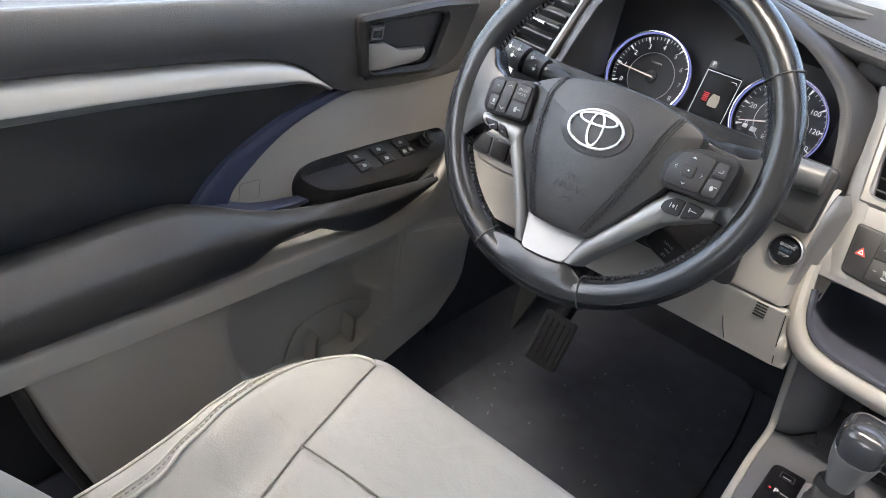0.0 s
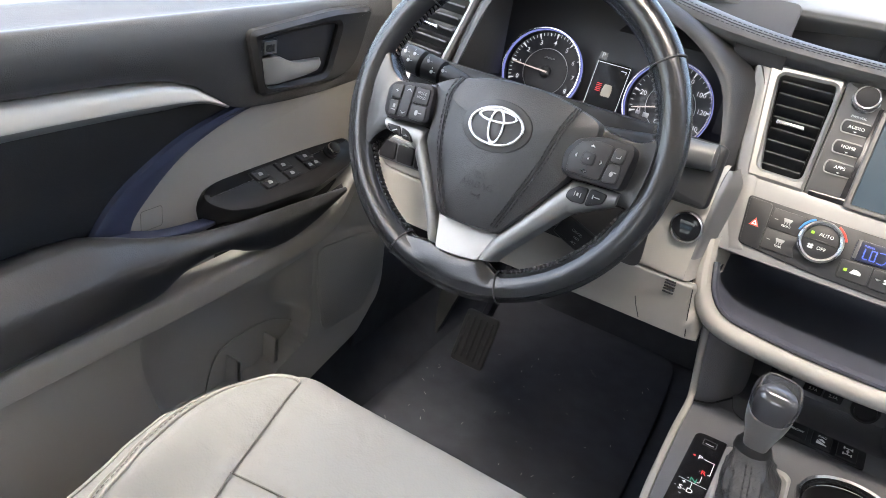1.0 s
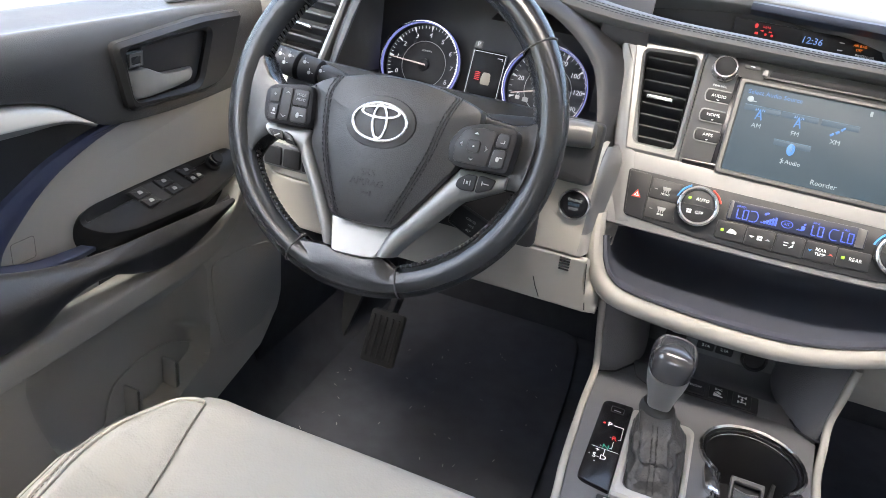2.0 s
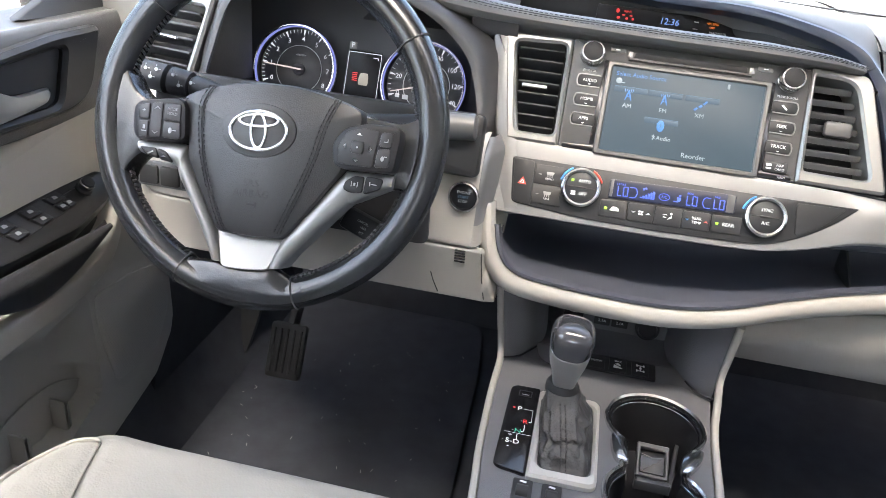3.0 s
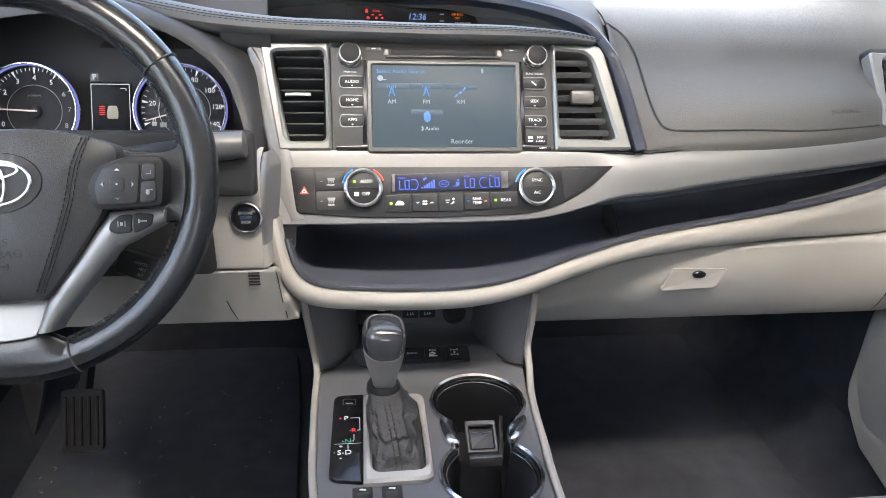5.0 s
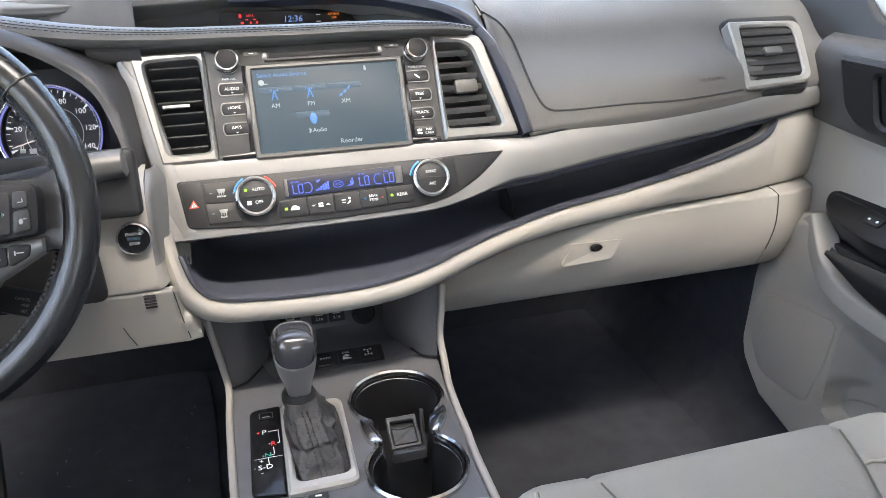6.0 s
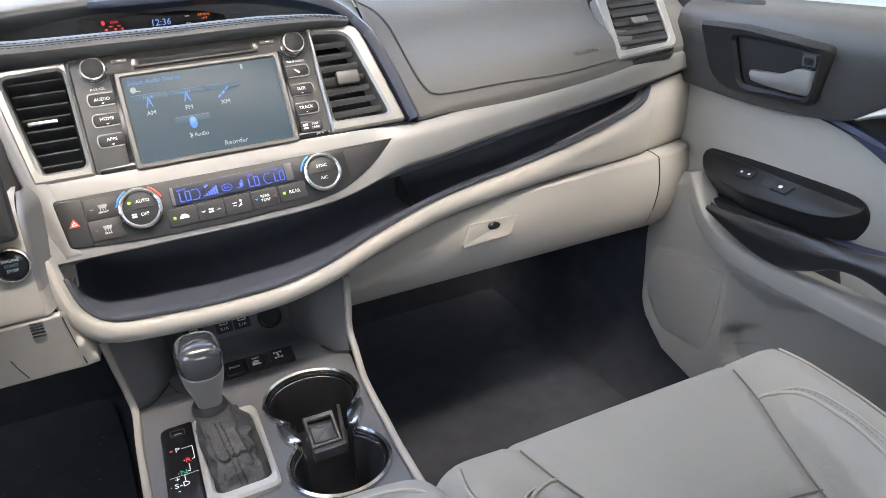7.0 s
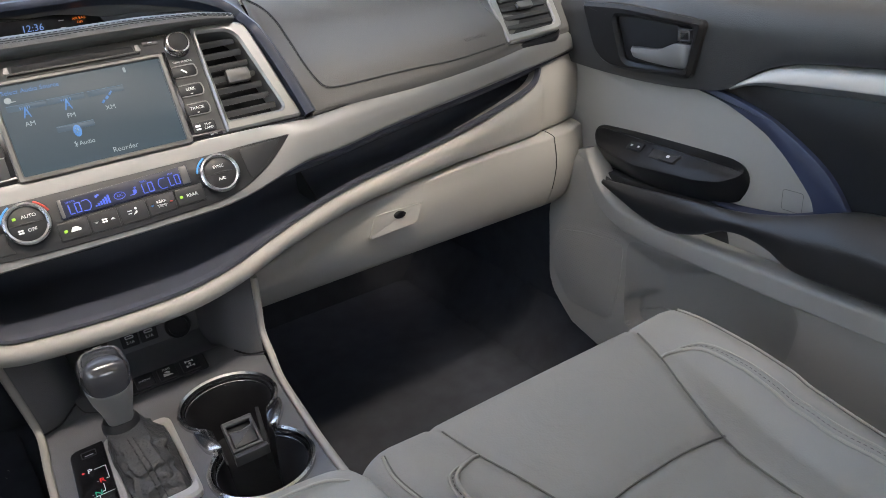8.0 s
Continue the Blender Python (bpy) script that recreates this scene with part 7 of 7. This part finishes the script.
        rows.append([dm(a, zt - 0.008, d0 - 0.004), dm(a, zt - 0.001, d0 + 0.2 * k), dm(a, zt, d0 + 0.5 * k), dm(a, zt - 0.25 * (zt - zb), d0 + 0.9 * k), dm(a, m, dx), dm(a, zb + 0.12 * (zt - zb), dx - 0.05 * k), dm(a, zb, d0 + 0.7 * k), dm(a, zb, d0 + 0.2 * k), dm(a, zb + 0.01, d0 - 0.004)])
    part("armrest", sheet(rows, 4, 5), SMOOTHBLACK, d, "black leather armrest and door pull")
    part("pull_recess", plate(fl(rpoly([(-0.47, 0.40), (-0.285, 0.40), (-0.285, 0.455), (-0.47, 0.455)], 0.01)), 0.016, 0.004, F, 0.004), BEIGE, d)
    # dark plate behind the pull stands for the shadow there
    part("pull_shade", plate(fl(rpoly([(-0.300, 0.42), (-0.06, 0.42), (-0.03, 0.47), (-0.285, 0.47)], 0.01)), 0.022, 0.004, F, 0.0), DARK, d)
    # switch panel
    P = plane((s * 0.71, 0, 0.49), (0, -s, 0), (s * 0.8, 0, 0.6))
    face = rpoly([(-0.3000, 0.0440), (-0.2823, 0.0495), (-0.2224, 0.0540), (-0.1135, 0.0580), (-0.0270, 0.0525), (-0.0140, 0.0440), (-0.0190, 0.0270), (-0.0407, 0.0060), (-0.1297, -0.0090), (-0.2458, -0.0035), (-0.2850, 0.0050), (-0.3060, 0.0230), (-0.3085, 0.0350)], 0.012, 3)
    sw = part("switch_panel", plate([(-s * q[0], q[1]) for q in face], 0.050, 0.007, P, -0.050), POD, d, "black panel of window switches")
    mir = lambda pts: [(-s * q[0], q[1]) for q in pts]
    T = P @ at(0, 0, 0.0)
    if s < 0:
        part("recess", plate(mir(rpoly([(-0.229, 0.0445), (-0.112, 0.0475), (-0.100, 0.020), (-0.215, 0.013)], 0.003)), 0.0006, 0.0002, T), DARK, sw)
        for o in ([(-0.2265, 0.0425), (-0.204, 0.0435), (-0.199, 0.0295), (-0.2215, 0.0285)], [(-0.2205, 0.027), (-0.198, 0.028), (-0.193, 0.0155), (-0.2155, 0.0145)], [(-0.182, 0.0445), (-0.159, 0.045), (-0.155, 0.031), (-0.1775, 0.030)], [(-0.1765, 0.0285), (-0.1535, 0.0295), (-0.149, 0.017), (-0.1715, 0.016)], [(-0.138, 0.0455), (-0.113, 0.0465), (-0.108, 0.033), (-0.1325, 0.032)], [(-0.132, 0.0305), (-0.1205, 0.031), (-0.116, 0.019), (-0.1275, 0.0185)], [(-0.1195, 0.031), (-0.1075, 0.0315), (-0.1025, 0.020), (-0.115, 0.0192)]):
            b = part("switch", plate(mir(rpoly(o, 0.0015, 3)), 0.0045, 0.0012, T), HARD, sw)
            c = np.mean(o, 0)
            bars([mir(rpoly([(c[0] - 0.0035, c[1] - 0.002), (c[0] + 0.0035, c[1] - 0.002), (c[0] + 0.0035, c[1] + 0.001), (c[0] + 0.001, c[1] + 0.0028), (c[0] - 0.0035, c[1] + 0.0028)], 0.0004, 1))], T @ at(0, 0, 0.0045), DULLPRINT, b)
        kn = part("mirror_knob", lathe([(0.0115, 0.0), (0.0115, 0.003), (0.009, 0.0045), (0.009, 0.014), (0.008, 0.016), (0.003, 0.0165)], T @ at(-s * -0.0705, 0.033)), HARD, sw, "round mirror knob")
        part("knob_ring", lathe([(0.0093, 0.0085), (0.0096, 0.0095), (0.0096, 0.0125), (0.009, 0.0135)], T @ at(-s * -0.0705, 0.033)), CHROME, kn)
    else:
        part("lock_switch", plate(mir(rpoly([(-0.104, 0.031), (-0.133, 0.031), (-0.131, 0.0165), (-0.1025, 0.0160)], 0.003)), 0.003, 0.0012, T), HARD, sw)
        bars([mir(rrect(0.004, 0.0035, 0.0006, -0.1105, 0.0235)), mir(rrect(0.004, 0.0035, 0.0006, -0.1245, 0.0235))], T @ at(0, 0, 0.003), PRINT, sw)
        part("recess", plate(mir(rpoly([(-0.150, 0.030), (-0.207, 0.029), (-0.200, 0.010), (-0.150, 0.013)], 0.003)), 0.0006, 0.0002, T), DARK, sw)
        b = part("switch", plate(mir(rpoly([(-0.172, 0.028), (-0.205, 0.0275), (-0.199, 0.0115), (-0.171, 0.0125)], 0.002)), 0.0045, 0.0015, T), HARD, sw)
        bars([mir(rrect(0.006, 0.0045, 0.001, -0.186, 0.020))], T @ at(0, 0, 0.0045), PRINT, b)
    # lower beige panel with its ridge, pocket and loudspeaker
    ridge = [(-0.99, 0.425), (-0.80, 0.424), (-0.67, 0.422), (-0.55, 0.421), (-0.404, 0.420), (-0.33, 0.4205), (-0.258, 0.422), (-0.19, 0.423), (-0.124, 0.429), (-0.075, 0.445), (-0.042, 0.472), (-0.02, 0.50)]
    part("ridge", sweep(spl([dm(a, b, 0.044 - max(0, a + 0.1) * 0.25) for a, b in ridge], 5), rpoly([(-0.024, -0.03), (0.010, -0.03), (0.012, 0.004), (0.0, 0.007), (-0.024, 0.007)], 0.005, 3) if s < 0 else rpoly([(0.024, -0.03), (-0.010, -0.03), (-0.012, 0.004), (0.0, 0.007), (0.024, 0.007)], 0.005, 3), (0, 0, 1)), BEIGE, d, "beige ridge under the armrest")
    hole = rpoly([(-0.386, 0.394), (-0.412, 0.386), (-0.4255, 0.366), (-0.420, 0.32), (-0.400, 0.252), (-0.36, 0.20), (-0.2, 0.19), (-0.128, 0.2165), (-0.1165, 0.226), (-0.114, 0.28), (-0.116, 0.33), (-0.119, 0.383)], 0.015, 3)
    bottle = spl([(-0.33, 0.21), (-0.32, 0.285), (-0.285, 0.305), (-0.225, 0.305), (-0.18, 0.287), (-0.15, 0.262), (-0.124, 0.230), (-0.16, 0.20), (-0.26, 0.19)], 4, True)
    spk = rpoly([(-0.113, 0.376), (-0.014, 0.365), (0.046, 0.350), (0.069, 0.272), (0.026, 0.206), (-0.082, 0.212), (-0.105, 0.30)], 0.02, 4)
    bottle = [(-0.884 + (a + 0.884) * 1.062, 0.91 - (0.91 - b) * 1.062) for a, b in bottle]
    skin, pocket = lower_panel(dm, ridge[2:], hole, bottle, spk)
    part("lower_panel", skin, BEIGE, d, "beige lower door panel with a hollowed map pocket", 60)
    # pocket faces are split off to take the darker, shaded beige
    pk = part("map_pocket", pocket, POCKET, d, "moulded back of the map pocket, its shade put into the colour", 60)
    part("bottle_hollow", plate(fl(bottle), 0.0012, 0.0005, F, 0.0065), POCKET, pk)
    part("hollow_edge", sweep([dm(a, b, 0.0085) for a, b in bottle] + [dm(*bottle[0], 0.0085)], circle(0.0014, 6), (s, 0, 0)), POCKET, pk)
    if s < 0:
        for a in (-0.254, -0.178):
            part("rib", plate(fl(rpoly([(a - 0.006, 0.15), (a + 0.007, 0.15), (a + 0.007, 0.238), (a - 0.006, 0.250)], 0.006)), 0.026, 0.005, F, 0.004), POCKET, pk, "upright rib of the bottle hollow")
    sg = part("speaker_grille", plate(fl(spk), 0.003, 0.0012, F, 0.0375), BEIGE, d, "beige perforated loudspeaker grille")
    bm = bmesh.new()
    for i in range(42):
        for j in range(38):
            a, b = -0.104 + i * 0.0042 + (j % 2) * 0.0021, 0.216 + j * 0.0042
            if deep((a, b), spk) < 0.006:
                continue
            q = [bm.verts.new(put(F, (-s * (a + 0.0011 * math.cos(f)), b + 0.0011 * math.sin(f), 0.0408))) for f in (0, 1.571, 3.142, 4.712)]
            bm.faces.new(q)
    tagged(part("perforation", bm, POCKET, sg), kind="stuff")
    part("rear_seal", sweep(spl([dm(-0.672, 0.42, 0.02), dm(-0.64, 0.30, 0.02), dm(-0.60, 0.19, 0.02), dm(-0.56, 0.09, 0.02)], 4), circle(0.007, 8), (1, 0, 0)), RUBBER, d)
    part("outer_skin", sheet([[(s * 0.83, a, 0.70), (s * 0.87, a, 0.6), (s * 0.88, a, 0.35), (s * 0.86, a, 0.05)] for a in (-0.99, -0.4, 0.2)], 4, 3), PAINT, d)
    return d


door(-1)
door(1)


# ---- seats ----
def seat(cx, y0, z0, s, who, wide, side_seam, cross, pipe, edge):
    """A front seat. cx, y0, z0: the middle of the cushion's front edge; s: the side of the door; wide: half width along its length."""
    t = thing("front_seat", (cx, y0 - 0.3, 0.0), "%s seat in grey-beige leather with piping" % who, "car seat", "front seats")

    def narrow(q):
        return (float(np.interp(q, *zip(*wide))) - 0.032) / 0.2

    seams = [spl([(g * p, q) for p, q in side_seam], 8) for g in (-1, 1)]
    w = float(np.interp(cross, [q for p, q in side_seam], [p for p, q in side_seam]))
    seams.append(spl([(-w, cross + 0.007), (-0.5 * w, cross + 0.001), (0.0, cross), (0.5 * w, cross + 0.001), (w, cross + 0.007)], 8))
    sp = np.array([(q[0] / narrow(q[1]), q[1]) for l in seams for q in l])

    def height(p, q):
        a = abs(p)
        dip = -0.034 * np.clip(q / 0.22, 0, 1) ** 1.3
        k = np.clip((a - 0.145) / 0.06, 0, 1)
        bol = (3 * k * k - 2 * k**3) * 0.036 * np.clip(q / 0.2, 0, 1)
        crown = 0.005 * (1 - min(1, (a / 0.15) ** 2)) * np.clip(q / 0.06, 0, 1)
        g = np.min((sp[:, 0] - p) ** 2 + (sp[:, 1] - q) ** 2)
        return z0 + dip + bol + crown - 0.0045 * math.exp(-g / 0.0045**2)

    us = [(-1, f) for f in (1.0, 0.75, 0.5, 0.3)] + [(-1, f) for f in np.linspace(0.25, 0, 7)[:-1]] + [(0, p) for p in np.linspace(-0.2, 0.2, 90)] + [(1, f) for f in np.linspace(0, 0.25, 7)[1:]] + [(1, f) for f in (0.3, 0.5, 0.75, 1.0)]
    qs = [("f", z) for z in (0.16, 0.1, 0.06)] + [("r", f) for f in np.linspace(1, 0, 8)[:-1]] + [("t", q) for q in np.linspace(0.035, 0.50, 92)]
    bm = bmesh.new()
    grid = []
    for kind, v in qs:
        row = []
        for side, u in us:
            if kind == "f":
                q, drop = 0.008, 0.035 + v
            elif kind == "r":
                ang = v * math.pi / 2
                q, drop = 0.035 * (1 - math.sin(ang)), 0.035 * (1 - math.cos(ang))
            else:
                q, drop = v, 0.0
            nar = narrow(q)
            if side == 0:
                p, dz = u * nar, height(u, q) - drop
            else:
                f = min(u / 0.25, 1.0)
                ang = f * math.pi / 2
                p = side * (0.2 * nar + 0.036 * math.sin(ang))
                dz = height(side * 0.2, q) - drop - 0.036 * (1 - math.cos(ang)) - max(0, u - 0.25) / 0.75 * 0.17
            row.append(bm.verts.new((cx + s * p, y0 - q, max(dz, z0 - 0.24))))
        grid.append(row)
    for a, b in zip(grid, grid[1:]):
        for i in range(len(a) - 1):
            bm.faces.new((a[i], a[i + 1], b[i + 1], b[i]))
    c = part("cushion", bm, SEAT, t, "grey-beige leather cushion", 60)
    def lay(p, q, e=0.0):
        u = p / narrow(q)
        if abs(u) <= 0.2:
            return (cx + s * p, y0 - q, height(u, q) + e)
        over = min(0.0355, abs(p) - 0.2 * narrow(q))
        return (cx + s * p, y0 - q, height(math.copysign(0.2, p), q) - (0.036 - math.sqrt(0.036**2 - over**2)) + e)

    for l in seams:
        # darker lines laid in the seams draw their shade as colour
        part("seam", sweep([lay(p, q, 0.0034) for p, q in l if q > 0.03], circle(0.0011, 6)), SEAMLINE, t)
    for g in (-1, 1):
        rim_line = spl([(g * p, q) for p, q in edge], 10)
        part("edge_piping", sweep([lay(p, q, 0.0008) for p, q in rim_line], circle(0.0017, 8)), PIPING, t, "leather piping along the cushion's edge")
        # thin dark line beside the piping, the groove's shade as colour
        part("edge_groove_shade", sweep([lay(p - g * 0.0030, q, 0.0002) for p, q in rim_line], circle(0.0007, 6)), SEAMLINE, t)
        line = spl([(g * p, q) for p, q in pipe], 10)
        part("piping", sweep([lay(p, q, 0.0012) for p, q in line], circle(0.0021, 8)), PIPING, t, "raised leather piping")
        part("piping_edge", sweep([lay(p + g * 0.0085, q, 0.0008) for p, q in line], circle(0.0013, 6)), PIPING, t)
        part("piping_stitching", stitches([lay(p + g * 0.0045, q, 0.0008) for p, q in line], (0, 0, 1), 0.0035, 0.003, 0.0006), SEAMLINE, t)
    part("base", plate(rpoly([(cx - 0.21, y0 - 0.06), (cx + 0.21, y0 - 0.06), (cx + 0.21, y0 - 0.5), (cx - 0.21, y0 - 0.5)], 0.03), z0 - 0.21 + 0.03, 0.01, at(0, 0, 0.0)), HARD, t, "black seat base")
    rows = []
    for z in (z0 - 0.03, z0 + 0.08, z0 + 0.2, z0 + 0.36, z0 + 0.5, z0 + 0.6):
        f = (z - z0) / 0.6
        yb = y0 - 0.47 - 0.24 * f
        w = 0.235 - 0.05 * max(0, f - 0.2)
        fw = 0.055 if f < 0.5 else 0.04
        wing = 0.06 * max(0.0, 1 - max(f, 0.0) / 0.35)  # the bolster beside the door comes forward at its foot
        rows.append([(cx + k * w, yb + e, z) for k, e in ((-s, -0.10), (-s * 1.02, -0.03), (-s * 0.97, fw), (-s * 0.80, fw), (-s * 0.62, 0.0), (0, -0.01), (s * 0.62, 0.0), (s * 0.80, fw + 0.6 * wing), (s * 0.97, fw + wing), (s * 1.02, -0.03), (s, -0.10))])
    part("backrest", sheet(rows, 5, 5, 0.02), SEAT, t, "grey-beige leather backrest")
    return t


seat(-0.337, -0.356, 0.405, -1, "driver's", [(0, 0.182), (0.04, 0.212), (0.1, 0.236), (0.15, 0.244), (0.22, 0.235), (0.3, 0.222), (0.5, 0.21)],
     [(0.174, -0.02), (0.172, 0.02), (0.161, 0.09), (0.150, 0.15), (0.137, 0.20), (0.128, 0.25), (0.115, 0.45)], 0.146,
     [(0.172, 0.034), (0.200, 0.046), (0.215, 0.072), (0.220, 0.13), (0.212, 0.194), (0.199, 0.245), (0.182, 0.30), (0.172, 0.45)], [(0.205, 0.022), (0.224, 0.045), (0.237, 0.085), (0.242, 0.14), (0.233, 0.21), (0.218, 0.28), (0.205, 0.45)])
seat(0.338, -0.329, 0.386, 1, "passenger's", [(0, 0.23), (0.03, 0.234), (0.067, 0.234), (0.139, 0.229), (0.22, 0.214), (0.31, 0.195), (0.5, 0.185)],
     [(0.150, -0.02), (0.146, 0.017), (0.132, 0.075), (0.115, 0.122), (0.098, 0.175), (0.090, 0.21), (0.083, 0.28), (0.078, 0.45)], 0.190,
     [(0.132, 0.078), (0.157, 0.084), (0.173, 0.105), (0.175, 0.151), (0.168, 0.198), (0.161, 0.24), (0.152, 0.30), (0.146, 0.45)], [(0.214, 0.030), (0.219, 0.065), (0.213, 0.12), (0.207, 0.17), (0.196, 0.23), (0.183, 0.30), (0.172, 0.45)])

# ---- floor ----
ped = thing("brake_pedal", (-0.54, 0.2, 0.05), "black ribbed rubber brake pedal on its arm", "pedal")
PD = plane((-0.540, 0.15, 0.160), (1, 0.0, 0), (0, 0.42, 0.9))
part("pad", plate(rrect(0.064, 0.098, 0.008), 0.012, 0.004, PD), RUBBER, ped)
for k in range(5):
    part("rib", plate(rrect(0.0045, 0.078, 0.002, -0.024 + k * 0.012, 0), 0.004, 0.0015, PD @ at(0, 0, 0.012)), RUBBER, ped)
part("arm", sweep([(-0.54, 0.17, 0.19), (-0.535, 0.26, 0.30), (-0.52, 0.42, 0.44), (-0.51, 0.73, 0.5)], rrect(0.012, 0.03, 0.003)), HARD, ped)
mat_o = rpoly([(-0.72, -0.30), (-0.20, -0.30), (-0.22, 0.40), (-0.24, 0.60), (-0.68, 0.60), (-0.72, 0.40)], 0.05)
mt = thing("floor_mat", (-0.46, 0.1, 0.0), "black carpet floor mat flecked with lint on the driver's side", "floor mat", "floor mats")
part("carpet", plate(mat_o, 0.012, 0.006, at(0, 0, 0.001)), CARPET, mt)
bm = bmesh.new()
random.seed(11)
for i in range(60):
    x, y = random.uniform(-0.66, -0.26), random.uniform(-0.2, 0.45)
    l, q = random.uniform(0.002, 0.007), random.uniform(0, 3.1)
    sweep([(x, y, 0.0138), (x + l * math.cos(q), y + l * math.sin(q), 0.0146)], circle(0.0004, 4), bm=bm)
tagged(part("lint", bm, PALETHREAD, mt), kind="stuff")
mt = thing("floor_mat", (0.46, 0.1, 0.0), "black carpet floor mat on the passenger's side", "floor mat", "floor mats")
part("carpet", plate([(-x, y) for x, y in mat_o], 0.012, 0.006, at(0, 0, 0.001)), CARPET, mt)
foot = thing("foot_rest", (-0.72, 0.3, 0.0), "dark plastic foot rest by the driver's door", "foot rest")
part("pad", sheet([[(x, 0.28, 0.0), (x, 0.36, 0.06), (x, 0.46, 0.16), (x, 0.55, 0.24)] for x in (-0.78, -0.74, -0.69)], 3, 2, 0.012), HARD, foot)
for s in (-1, 1):
    solid("kick_panel", sheet([[(s * 0.755, y, 0.0), (s * 0.745, y, 0.15), (s * 0.75, y, 0.3), (s * 0.76, y, 0.5)] for y in (0.05, 0.2, 0.4, 0.62)], 3, 3, 0.01), CARPET, "dark carpeted kick panel beside the footwell", "panel", "structure")
